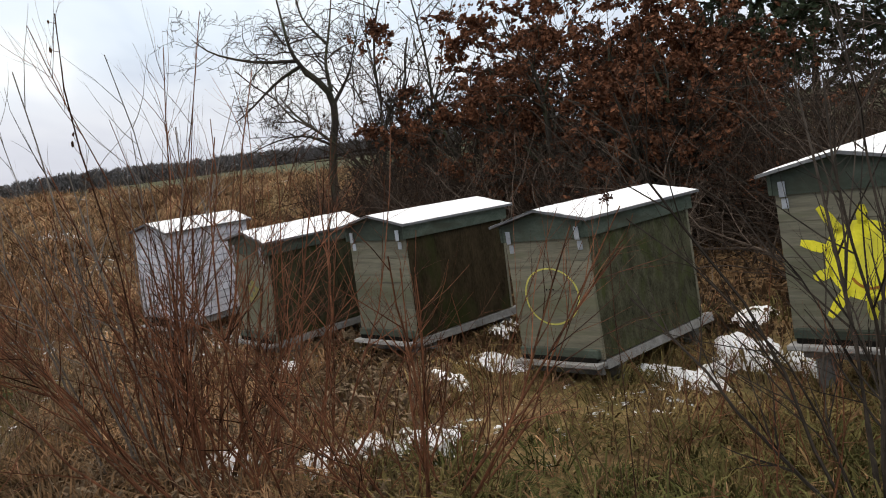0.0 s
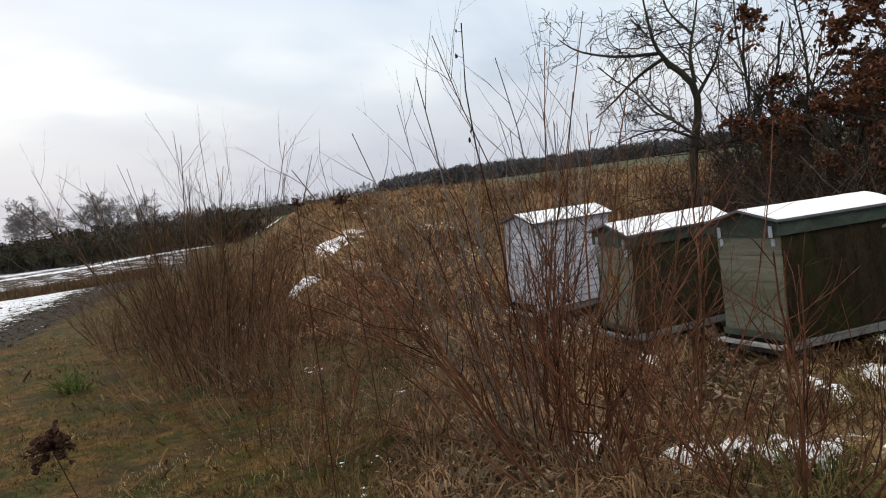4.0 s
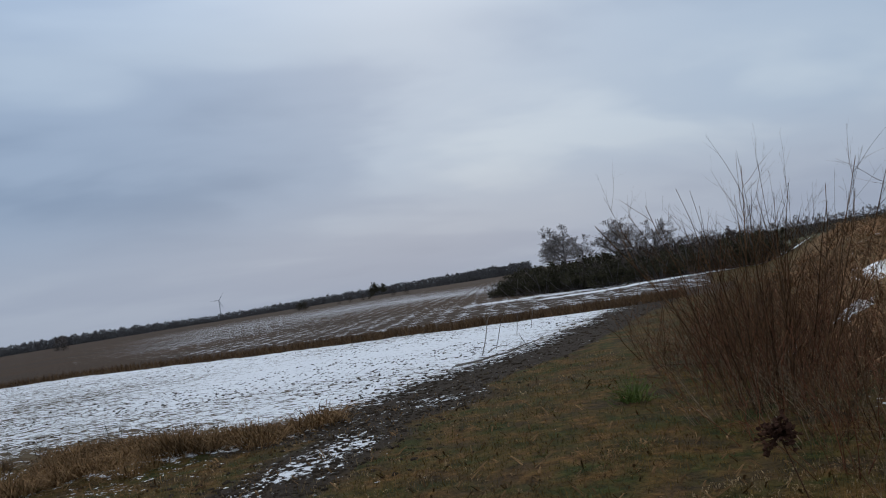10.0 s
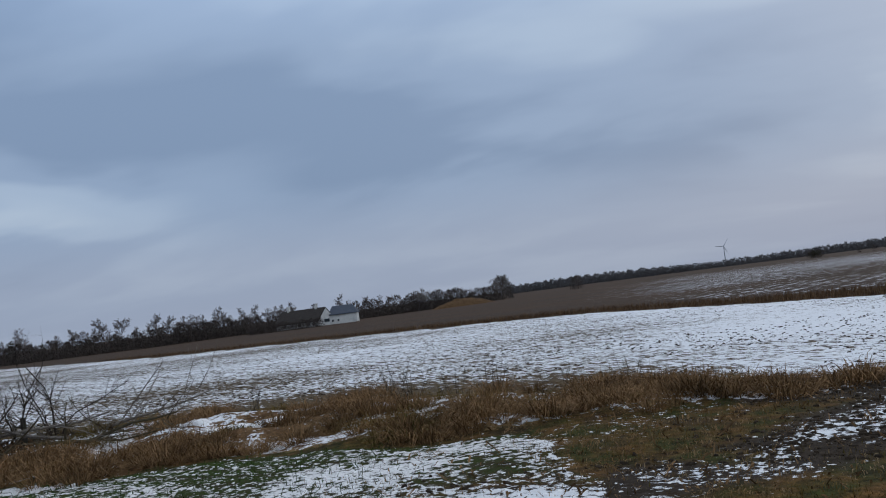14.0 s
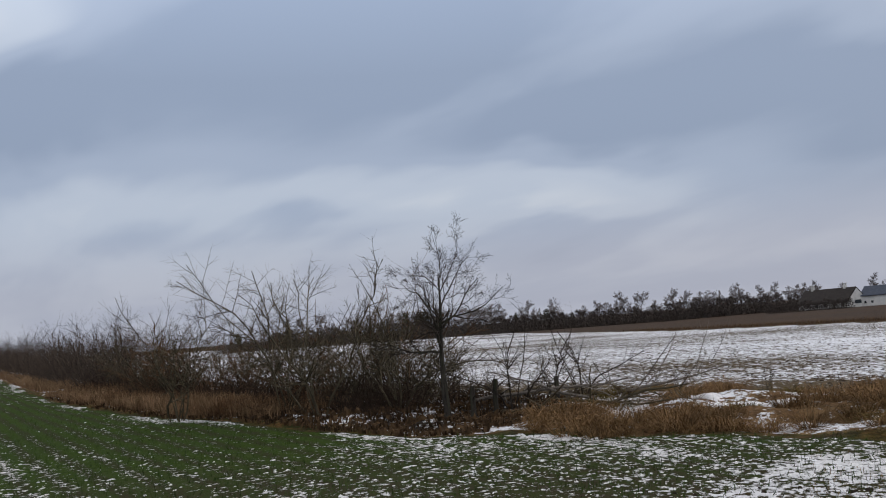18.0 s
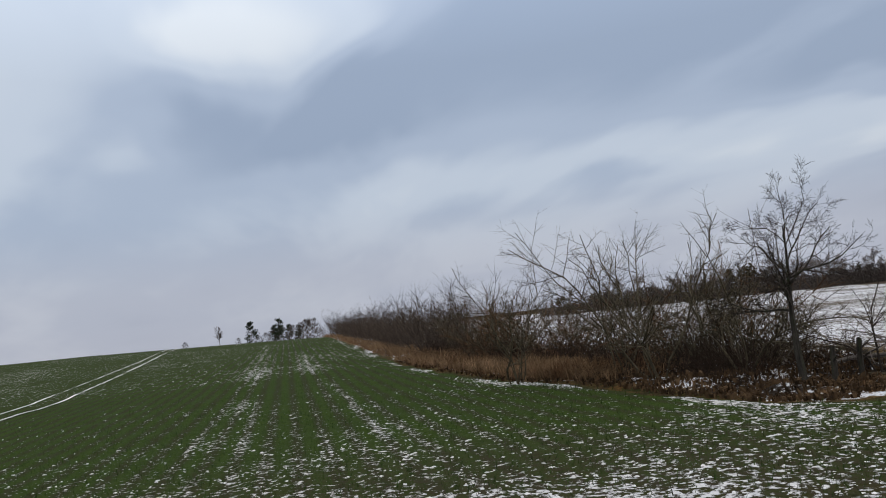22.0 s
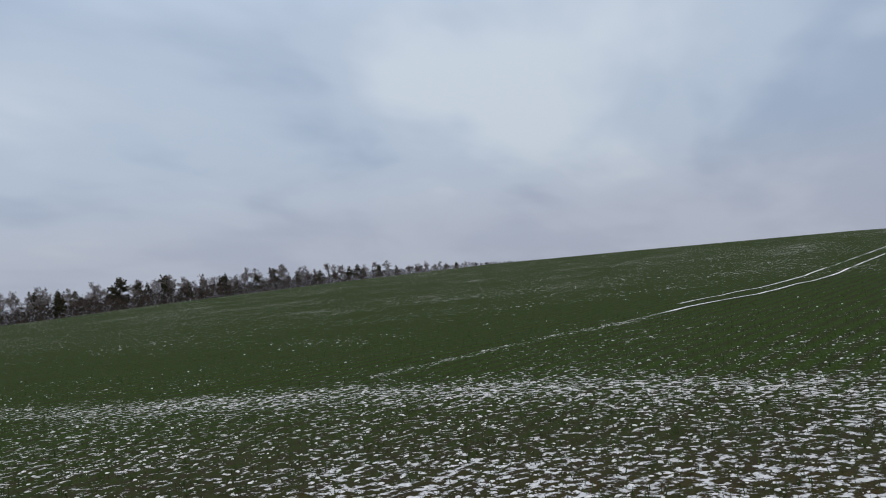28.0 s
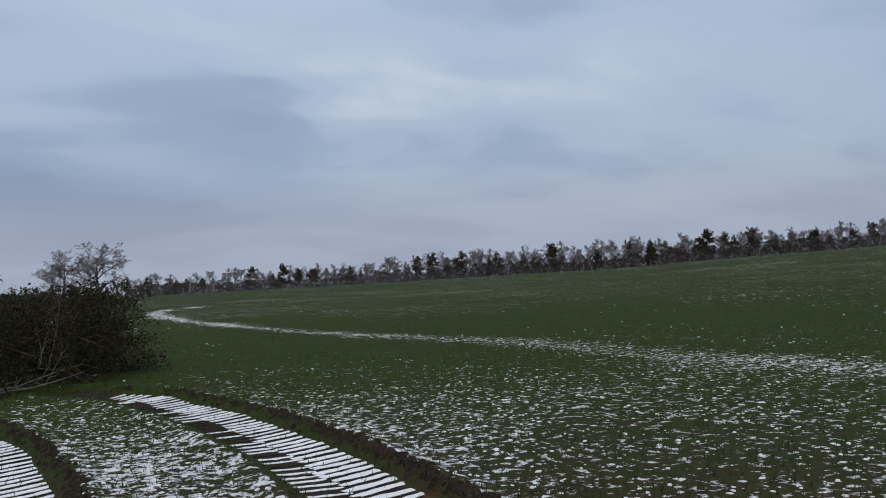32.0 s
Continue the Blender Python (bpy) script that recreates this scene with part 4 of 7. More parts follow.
            part("metal_clip", box((0.034, 0.006, 0.05), (sx * (hw - 0.045), -hd - 0.004, top - 0.055), 0.002), M_CLIP, ob, "galvanised metal clip")
    face = -hd - 0.0042
    if paint == "ring":
        bm = bmesh.new()
        ring_paint(bm, -0.005, floor + 0.36, 0.158, 0.168, face, wob=0.014, wide=1.2)
        part("painted_ring", bm, M_FADED, ob, "thin faded yellow painted ring")
        for dx in (-0.025, 0.0, 0.025):
            part("entrance_hole", box((0.012, 0.004, 0.010), (dx - 0.01, face, floor + 0.40), 0.002), M_HOLESHADE, ob)
    if paint == "flower":
        bm = bmesh.new()
        for cx, cz, r in ((-0.05, 0.40, 0.030), (0.0, 0.435, 0.028), (0.045, 0.39, 0.028), (0.01, 0.345, 0.030), (-0.04, 0.31, 0.026)):
            ring_paint(bm, cx, floor + cz, 0.0, r, face, n=14, wob=0.3)
        part("painted_blot", bm, M_FAINT, ob, "worn faint yellow painted blots")
    if paint == "sun":
        cx, cz = 0.055, floor + 0.385
        bm = bmesh.new()
        ring_paint(bm, cx, cz, 0.0, 0.188, face, n=40, wob=0.015)
        part("painted_disc", bm, M_YELLOW, ob, "bright yellow painted sun disc")
        for k in range(10):
            a = radians(18 + 36 * k)
            ln = 0.105 + 0.04 * math.sin(2.3 * k)
            bm = bmesh.new()
            pts = []
            for q, wdt in ((0.165, 0.021), (0.188 + ln * 0.5, 0.026), (0.188 + ln, 0.015)):
                for s in (-1, 1):
                    pts.append(bm.verts.new((cx + math.cos(a) * q - math.sin(a) * s * wdt, face, cz + math.sin(a) * q + math.cos(a) * s * wdt)))
            bm.faces.new((pts[0], pts[1], pts[3], pts[2]))
            bm.faces.new((pts[2], pts[3], pts[5], pts[4]))
            part("painted_ray", bm, M_YELLOW, ob)
        bm = bmesh.new()
        ring_paint(bm, cx + 0.005, cz - 0.045, 0.078, 0.092, face - 0.002, 205, 335, 18)
        part("painted_smile", bm, M_ORANGE, ob, "orange painted smile")
    return ob


def hive_pose(fx, fy, depth_az, d, lean=(0.0, 0.0), ground=0.10):
    """Pose from the middle of the front's foot, the way that its length runs and its lean."""
    a = radians(depth_az)
    x, y = fx + math.sin(a) * d / 2, fy + math.cos(a) * d / 2
    return pose(x, y, ground, 0, 0, -depth_az) @ pose(0, 0, 0, lean[0], lean[1], 0)


hive("white clapboard beehive with a snow-covered gable roof", hive_pose(7.32, 3.37, 114, 0.92, (-1.4, 4.0), 0.035), seed=11, w=0.36, d=0.92, body_h=0.725, white=True)
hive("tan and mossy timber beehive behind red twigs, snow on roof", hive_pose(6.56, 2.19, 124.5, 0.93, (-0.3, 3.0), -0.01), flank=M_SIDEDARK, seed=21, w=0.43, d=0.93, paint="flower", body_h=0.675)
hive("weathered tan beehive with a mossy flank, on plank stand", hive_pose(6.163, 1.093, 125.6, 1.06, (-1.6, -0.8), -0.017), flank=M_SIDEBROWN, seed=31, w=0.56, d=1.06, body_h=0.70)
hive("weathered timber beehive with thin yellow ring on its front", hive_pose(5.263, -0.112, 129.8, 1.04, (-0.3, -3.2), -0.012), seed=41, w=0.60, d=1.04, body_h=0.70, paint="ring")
hive("grey-green timber beehive with a yellow sun painted on its front", hive_pose(4.495, -1.50, 129, 1.1, (1.6, -2.6), 0.164), seed=51, w=0.65, d=1.1, body_h=0.724, paint="sun")

# ---------------------------------------------------------------- thicket in front of the hives
def region(rng, n, test, box_xy):
    x0, y0, x1, y1 = box_xy
    out = []
    while len(out) < n:
        x, y = rng.uniform(x0, x1), rng.uniform(y0, y1)
        if test(x, y):
            out.append((x, y))
    return out


rnd = random.Random(3)
light = dict(stems=9, foot=0.30, per=6, twigs=2, k=8, ks=5, lo=0.22, share=(0.2, 0.5), angle=(22, 62), sides=4, wobble=0.14, lift=0.03)
kinds = [shrub("red_shrub", "bare red-stemmed shrub growing from the dry grass", M_RED, 100 + i, group="red-stemmed thicket", tall=1.35, spread=0.70, r0=0.0054, single=True, **light) for i in range(3)]
kinds += [shrub("brown_shrub", "bare grey-brown shrub growing from the dry grass", M_BROWN, 120 + i, group="red-stemmed thicket", tall=1.25, spread=0.65, r0=0.0056, single=True, **light) for i in range(2)]
kinds.append(shrub("dead_weeds", "clump of pale dead weed stalks in the thicket", M_PALE, 126, group="dead weeds in the thicket", category="dead plant", stems=16, tall=0.75, spread=0.7, foot=0.35, per=4, twigs=0, r0=0.004, k=5, ks=3, lo=0.3, wobble=0.12, lift=0.0, angle=(25, 60), share=(0.2, 0.4), sides=3))
kinds += [shrub("low_bramble", "low tangled bare bramble on the grassy bank", M_BROWN, 130 + i, group="brambles on the bank", category="bramble", stems=20, tall=0.8, spread=1.3, foot=0.4, per=4, twigs=1, r0=0.006, k=5, ks=4, lo=0.15, wobble=0.2, lift=-0.03, angle=(20, 60), share=(0.3, 0.6), sides=3) for i in range(2)]
places = [[] for _ in kinds]


def in_thicket(x, y):
    az, r = math.degrees(math.atan2(x, y)), math.hypot(x, y)
    edge = max(3.9, np.interp(az, [36, 38.7, 41.5, 43, 45, 48, 50, 60], [11.4, 10.2, 7.6, 6.7, 6.4, 5.1, 4.8, 4.0]))
    return 36 < az < 74 and edge < r < np.interp(az, [36, 40, 55, 62, 74], [13.5, 12.0, 9.0, 7.2, 5.6])


for x, y in region(rnd, 54, in_thicket, (1.5, 0.5, 9, 11)):
    if math.degrees(math.atan2(x, y)) > 58 and rnd.random() < 0.5:
        continue
    az = math.degrees(math.atan2(x, y))
    k = rnd.choice([0, 1, 2, 3, 4, 3, 4] if az < 52 else [0, 1, 2, 0, 1, 2, 3])
    places[k].append(at(x, y, rnd.uniform(0, 360), rnd.uniform(0.62, 0.95)))
for x, y in region(rnd, 9, lambda x, y: 76 < math.degrees(math.atan2(x, y)) < 110 and 3.4 < math.hypot(x, y) < 4.4, (2, -2, 5, 2)):
    places[rnd.choice([0, 1, 3])].append(at(x, y, rnd.uniform(0, 360), rnd.uniform(0.45, 0.66)))
for x, y in region(rnd, 60, lambda x, y: 42 < math.degrees(math.atan2(x, y)) < 80 and 8.5 < math.hypot(x, y) < 24, (1.5, 0.5, 24, 18)):
    places[rnd.choice([6, 7])].append(at(x, y, rnd.uniform(0, 360), rnd.uniform(0.6, 1.2)))
for x, y in region(rnd, 16, lambda x, y: 44 < math.degrees(math.atan2(x, y)) < 70 and 9.5 < math.hypot(x, y) < 20, (1.5, 0.5, 24, 18)):
    places[rnd.choice([1, 3, 4])].append(at(x, y, rnd.uniform(0, 360), rnd.uniform(0.5, 0.9)))
for x, y in region(rnd, 13, lambda x, y: 38.5 < math.degrees(math.atan2(x, y)) < 49 and 8.6 < math.hypot(x, y) < 11.5, (3, 4, 9, 9)):
    places[rnd.choice([0, 1, 3, 4])].append(at(x, y, rnd.uniform(0, 360), rnd.uniform(0.9, 1.15)))
for x, y in region(rnd, 40, in_thicket, (1.5, 0.5, 9, 11)):
    places[5].append(at(x, y, rnd.uniform(0, 360), rnd.uniform(0.7, 1.1)))
for ob, ms in zip(kinds, places):
    scatter(ob, ms)
tall_red = shrub("tall_red_shrub", "tall bare red-stemmed shrub with long upright shoots", M_RED, 140, stems=24, tall=1.85, spread=0.50, foot=0.25, per=10, twigs=3, r0=0.0060, lo=0.25, share=(0.2, 0.45), wobble=0.11, angle=(20, 55), single=True)
tall_red.matrix_basis = at(4.18, 1.62, 40)
long_red = shrub("tall_red_shrub", "few long upright red shoots with thin side twigs", M_RED, 144, stems=8, tall=2.35, spread=0.42, foot=0.15, per=9, twigs=2, r0=0.0058, lo=0.35, share=(0.14, 0.32), wobble=0.08, angle=(15, 40), single=True)
long_red.matrix_basis = at(4.24, 1.70, 25)
mid_red = shrub("tall_red_shrub", "bare red-brown shrub with slanting stems before the hives", M_RED, 143, stems=17, tall=1.65, spread=0.85, foot=0.25, per=8, twigs=2, r0=0.0068, lo=0.2, share=(0.2, 0.45), wobble=0.12, angle=(20, 58), single=True)
mid_red.matrix_basis = at(4.05, 1.15, 150)
low_red = shrub("tall_red_shrub", "bare red-stemmed shrub with many forked twigs", M_RED, 141, stems=18, tall=1.35, spread=0.75, foot=0.18, per=8, twigs=2, r0=0.0062, wobble=0.10, lo=0.2, single=True)
low_red.matrix_basis = at(3.75, 0.50, 10)
copy_thing(low_red, at(3.9, 1.45, 200, 1.1))
side_dark = shrub("dark_shrub", "bare dark shrub with crooked stems beside the painted hive", M_DARKTWIG, 142, stems=15, tall=1.75, spread=0.7, foot=0.14, per=8, twigs=2, r0=0.0085, wobble=0.11, lo=0.2, single=True)
side_dark.matrix_basis = at(3.5, -1.2, 0)
willow = shrub("willow_bush", "bare grey-brown willow bush with fanned shoots", M_BROWN, 150, stems=60, tall=2.15, spread=0.50, foot=0.45, per=7, twigs=2, r0=0.0070, lo=0.25, share=(0.2, 0.4))
willow.matrix_basis = at(5.6, 5.7, 0)
spray = shrub("willow_bush", "bare pale willow shoots above the thicket", M_GREYTWIG, 151, stems=20, tall=2.0, spread=0.35, foot=0.3, per=6, twigs=1, r0=0.007, lo=0.4, share=(0.2, 0.4))
spray.matrix_basis = at(4.6, 2.1, 0)


def seed_stalk(x, y, tall, seed, head_r=0.06, blobs=26, lean=(0.0, 0.0)):
    """A dead flower stalk with a dark withered head of small capsules."""
    rng = np.random.default_rng(seed)
    ob = thing("dead_flower", "withered dark brown flower head on a thin stalk", "dead flower", at(x - lean[0], y - lean[1]))
    stalk = grow(rng, [[0, 0, -0.03]], [[lean[0] / tall, lean[1] / tall, 1]], np.array([math.hypot(tall + 0.03, lean[0], lean[1])]), np.array([0.0024]), 8, 0.03, 0.0, 0.5)
    stalk[0][0] += np.linspace(0, 1, 8)[:, None] * (np.array([lean[0], lean[1], tall]) - stalk[0][0, -1])
    tip = stalk[0][0, -1]
    rays = grow(rng, np.repeat(tip[None], blobs, 0), rng.normal(size=(blobs, 3)) * np.array([1, 1, 0.6]) + np.array([0, 0, 0.6]), head_r * rng.uniform(0.4, 1.1, blobs), np.full(blobs, 0.0016), 3, 0.2, 0.0, 0.7)
    part("stalk", twig_mesh("stalk", [stalk], 5), M_SEED, ob)
    bm = bmesh.new()
    for p in rays[0][:, -1]:
        s = head_r * rng.uniform(0.08, 0.15)
        made = bmesh.ops.create_icosphere(bm, subdivisions=1, radius=s, matrix=Matrix.Translation(p))
        for v in made["verts"]:
            v.co += Vector(rng.normal(size=3) * s * 0.3)
    me = bpy.data.meshes.new("flower_head")
    bm.to_mesh(me)
    bm.free()
    head = part("flower_head", me, M_SEED, ob)
    part("umbel", twig_mesh("umbel", [rays]), M_SEED, head)
    return ob


seed_stalk(1.37, 1.34, 1.13, 1, 0.044, 90, (-0.25, 0.15))
seed_stalk(2.19, 1.234, 1.48, 2, 0.028, 30)
seed_stalk(2.05, 1.26, 1.50, 3, 0.020, 18)
seed_stalk(3.2, -0.33, 1.24, 4, 0.030, 22)

def pod_stalk(m, tall, seed):
    """A tall dead stalk with small dark pods along its upper half."""
    rng = np.random.default_rng(seed)
    ob = thing("dead_stalk", "tall thin dead stalk with small dark seed pods", "dead plant", m)
    stalk = grow(rng, [[0, 0, -0.03]], [[-0.05, 0.08, 1]], np.array([tall]), np.array([0.0048]), 10, 0.07, 0.02, 0.55)
    side = fork(rng, stalk, 9, 0.5, 1.0, (0.01, 0.035), (25, 60), 0.6, 3)
    part("stalk", twig_mesh("stalk", [stalk], 5), M_SEED, ob)
    tagged(part("twig_spray", twig_mesh("twig_spray", [side]), M_SEED, ob), kind="stuff")
    for p in side[0][:, -1]:
        bm = bmesh.new()
        size = rng.uniform(0.005, 0.009)
        bmesh.ops.create_icosphere(bm, subdivisions=1, radius=size, matrix=Matrix.Translation(p) @ Matrix.Diagonal((0.7, 0.7, 1.4, 1.0)))
        for v in bm.verts:
            v.co += Vector(rng.normal(size=3) * size * 0.2)
        part("seed_pod", bm, M_SEED, ob)
    return ob


pod_stalk(at(4.1, 1.75, 120), 2.3, 6)

# dark thicket and trees behind the hives
thick = [shrub("thicket_bush", "dense bare thicket behind the hives", (M_THICK, M_DUSK, M_THICK)[i], 200 + i, group="thicket behind the hives", stems=34, tall=2.6, spread=0.75, foot=0.5, per=9, twigs=3, r0=0.012, k=9, ks=5, wobble=0.30, lift=0.02, angle=(30, 80), share=(0.22, 0.5), lo=0.1, sides=3) for i in range(3)]
thick += [shrub("thicket_bush", "tangled brown bare bush at the thicket's foot", M_THICK, 210, group="thicket behind the hives", stems=30, tall=1.9, spread=1.0, foot=0.6, per=9, twigs=2, r0=0.009, k=8, ks=5, wobble=0.32, lift=-0.01, angle=(30, 80), share=(0.25, 0.5), lo=0.1, sides=3)]
spots = [[], [], [], []]
for az, r, s in [(78, 12.5, 0.7), (82, 11.5, 0.75), (86, 11, 0.75), (90, 11, 0.75), (94, 10.8, 0.72), (98, 10.6, 0.72), (102, 10.4, 0.8), (106, 10, 0.85), (110, 8.6, 0.85), (114, 8.4, 0.85), (84, 14, 1.0), (89, 13.5, 1.05), (94, 13, 1.1), (99, 12.5, 1.1), (104, 12, 1.1), (109, 11.5, 1.05), (114, 11, 1.1), (118, 9, 1.0), (80, 15, 0.9), (92, 16, 1.15), (100, 15.5, 1.2), (108, 15, 1.2), (75.5, 13.2, 0.55), (77.5, 12.8, 0.6), (79.5, 13, 0.7), (96, 11.3, 0.9), (88, 12.2, 0.9)]:
    spots[rnd.randrange(3)].append(at(*polar(az, r), rnd.uniform(0, 360), s))
for az, r in [(77, 11.6), (80, 11.2), (84, 10.8), (88, 10.5), (92, 10.3), (96, 10.1), (100, 10.0), (104, 9.8), (108, 9.4), (112, 9)]:
    spots[3].append(at(*polar(az, r), rnd.uniform(0, 360), rnd.uniform(0.7, 1.0)))
for ob, ms in zip(thick, spots):
    scatter(ob, ms)


tangle = shrub("grey_tangle", "loose tangle of bare dull brown branches before the thicket", M_DUSK, 215, group="grey branches before the thicket", stems=12, tall=1.7, spread=1.5, foot=0.5, per=7, twigs=2, r0=0.009, k=8, ks=5, wobble=0.26, lift=-0.02, angle=(25, 75), share=(0.25, 0.55), lo=0.1, sides=4, single=True)
scatter(tangle, [at(*polar(az, r), 50 * az, s) for az, r, s in [(79, 10.8, 0.9), (83, 9.8, 1.0), (87, 9.3, 1.1), (91, 9.4, 1.0), (95, 9.6, 1.1), (99, 9.6, 1.0), (103, 9.4, 1.0), (107, 8.6, 1.2), (111, 7.6, 1.2), (89, 11, 1.3), (97, 10.2, 1.4), (105, 9.6, 1.4)]])


def leafy_oak(seed, m, tall, per, label):
    ob, groups = bare_tree("oak_tree", label, seed, tall, 0.08, 0.10, 14, (30, 80), M_TRUNK, M_DARKTWIG, depth=3, kinks=0.2, counts=(5, 5, 2))
    rng = np.random.default_rng(seed)
    pts = np.concatenate([ends(g, rng, per) for g in groups])
    keep = fbm(pts[:, 0] + 7 * pts[:, 2], pts[:, 1] - 5 * pts[:, 2], 0.7, seed) > 0.45
    part("dry_foliage", leaf_mesh("dry_foliage", rng, pts[keep], 0.062, 0.8, 0.4), M_LEAF, ob, "withered russet leaves")
    ob.matrix_basis = m
    return ob


for az, r, tall, sd in [(86.5, 14.8, 3.3, 6), (89.5, 13.6, 3.5, 1), (92, 13.0, 3.9, 2), (95, 12.4, 3.5, 7), (97.5, 12.0, 3.4, 3), (100.5, 11.8, 3.0, 4), (86.0, 12.4, 3.1, 13), (91, 11.6, 2.9, 5), (94.0, 11.0, 2.7, 8), (99, 10.8, 2.6, 9), (96.5, 10.2, 2.5, 10), (101.5, 10.6, 2.6, 11), (88.5, 11.6, 2.4, 12)]:
    leafy_oak(300 + sd, at(*polar(az, r), 37 * sd), tall * 0.87, 8, "young oak holding russet dead leaves, behind the hives")
def led(points, r0, r1, k=9):
    """One limb along a few guide points: across, away and up in metres."""
    p = np.array(points, dtype=float)
    u = np.linspace(0, len(p) - 1, k)
    line = np.stack([np.interp(u, np.arange(len(p)), p[:, c]) for c in range(3)], 1)
    line[1:-1] = 0.25 * line[:-2] + 0.5 * line[1:-1] + 0.25 * line[2:]
    return line[None], np.linspace(r0, r1, k)[None]


def crooked_tree(m, seed):
    """A leaning old fruit tree whose long limbs arch over to one side."""
    rng = np.random.default_rng(seed)
    ob = thing("crooked_tree", "bare crooked fruit tree with arching limbs and thin drooping twigs", "tree", m)
    part("trunk", twig_mesh("trunk", [led([(-0.15, 0, -0.3), (-0.12, 0, 1.4), (0.08, 0.1, 2.0), (0.06, 0, 2.5), (-0.3, 0, 2.85)], 0.075, 0.05)], 7), M_TRUNK, ob)
    limbs = [
        led([(-0.28, 0, 2.83), (-0.5, -0.1, 3.15), (-0.55, -0.2, 3.65), (-0.62, -0.1, 4.3)], 0.042, 0.010),
        led([(-0.38, 0, 2.95), (-0.8, 0.2, 2.78), (-1.3, 0.3, 2.38), (-1.6, 0.4, 2.2)], 0.032, 0.008),
        led([(-0.45, 0, 3.05), (-1.05, -0.3, 3.05), (-1.7, -0.4, 3.25), (-1.95, -0.5, 3.5)], 0.032, 0.007),
        led([(0.06, 0, 2.5), (0.02, 0.2, 3.0), (0.15, 0.3, 3.4), (0.3, 0.3, 4.1)], 0.040, 0.010),
        led([(-0.05, 0, 1.62), (-0.45, -0.3, 1.85), (-0.95, -0.5, 1.8), (-1.45, -0.6, 1.6)], 0.026, 0.006),
        led([(0.05, 0, 2.25), (0.4, 0.2, 2.75), (0.65, 0.2, 3.5)], 0.034, 0.010),
        led([(0.1, 0.3, 3.3), (-0.25, 0.4, 3.75), (-0.35, 0.5, 4.5)], 0.026, 0.008),
        led([(-0.12, 0, 1.75), (-0.6, 0.3, 2.2), (-0.85, 0.5, 2.6)], 0.026, 0.008),
    ]
    for limb in limbs:
        part("limb", twig_mesh("limb", [limb], 6), M_TRUNK, ob)
    allp = (np.concatenate([g[0] for g in limbs]), np.concatenate([g[1] for g in limbs]))
    l2 = fork(rng, allp, 10, 0.12, 1.0, (0.3, 0.65), (30, 80), 0.55, 7, 0.30, 0.0)
    l3 = fork(rng, l2, 6, 0.15, 1.0, (0.35, 0.7), (30, 75), 0.6, 6, 0.28, -0.05)
    l4 = fork(rng, l3, 3, 0.2, 1.0, (0.35, 0.7), (25, 70), 0.7, 4, 0.25, -0.06)
    part("crown", twig_mesh("crown", [(p, np.maximum(r, 0.0036)) for p, r in (l2, l3, l4)]), M_DARKTWIG, ob)
    return ob


cx, cy = polar(75.4, 14.0)
crooked_tree(pose(cx + 0.59, cy - 0.19, 0.0, 0, 0, -75.4), 335)


def leafy_thorn(m, seed, tall, label):
    """A many-stemmed dark bush tree with scattered shrivelled leaves."""
    rng = np.random.default_rng(seed)
    main, groups = shrub_parts(seed, stems=11, tall=tall, spread=0.62, foot=0.3, per=14, twigs=5, r0=0.028, wobble=0.24, lift=0.05, angle=(28, 75), share=(0.15, 0.38), k=10, lo=0.25, thin=0.7)
    ob = thing("thorn_tree", label, "tree", m)
    for k in range(len(main[0])):
        part("stem", twig_mesh("stem", [(main[0][k:k + 1], main[1][k:k + 1])], 6), M_TRUNK, ob)
    part("crown", twig_mesh("crown", groups), M_DARKTWIG, ob)
    pts = np.concatenate([ends(g, rng, 2) for g in groups])
    keep = fbm(pts[:, 0] + 5 * pts[:, 2], pts[:, 1] - 4 * pts[:, 2], 0.5, seed) > 0.52
    part("dry_foliage", leaf_mesh("dry_foliage", rng, pts[keep], 0.050, 0.8, 0.4), M_DARKLEAF, ob, "shrivelled dark brown leaves")
    return ob


leafy_thorn(at(*polar(79.6, 14.2), 0), 337, 4.3, "dark many-stemmed thorn tree with shrivelled leaves")
leafy_thorn(at(*polar(82.6, 13.8), 70), 338, 4.2, "dark thorn tree at the edge of the leafy oaks")


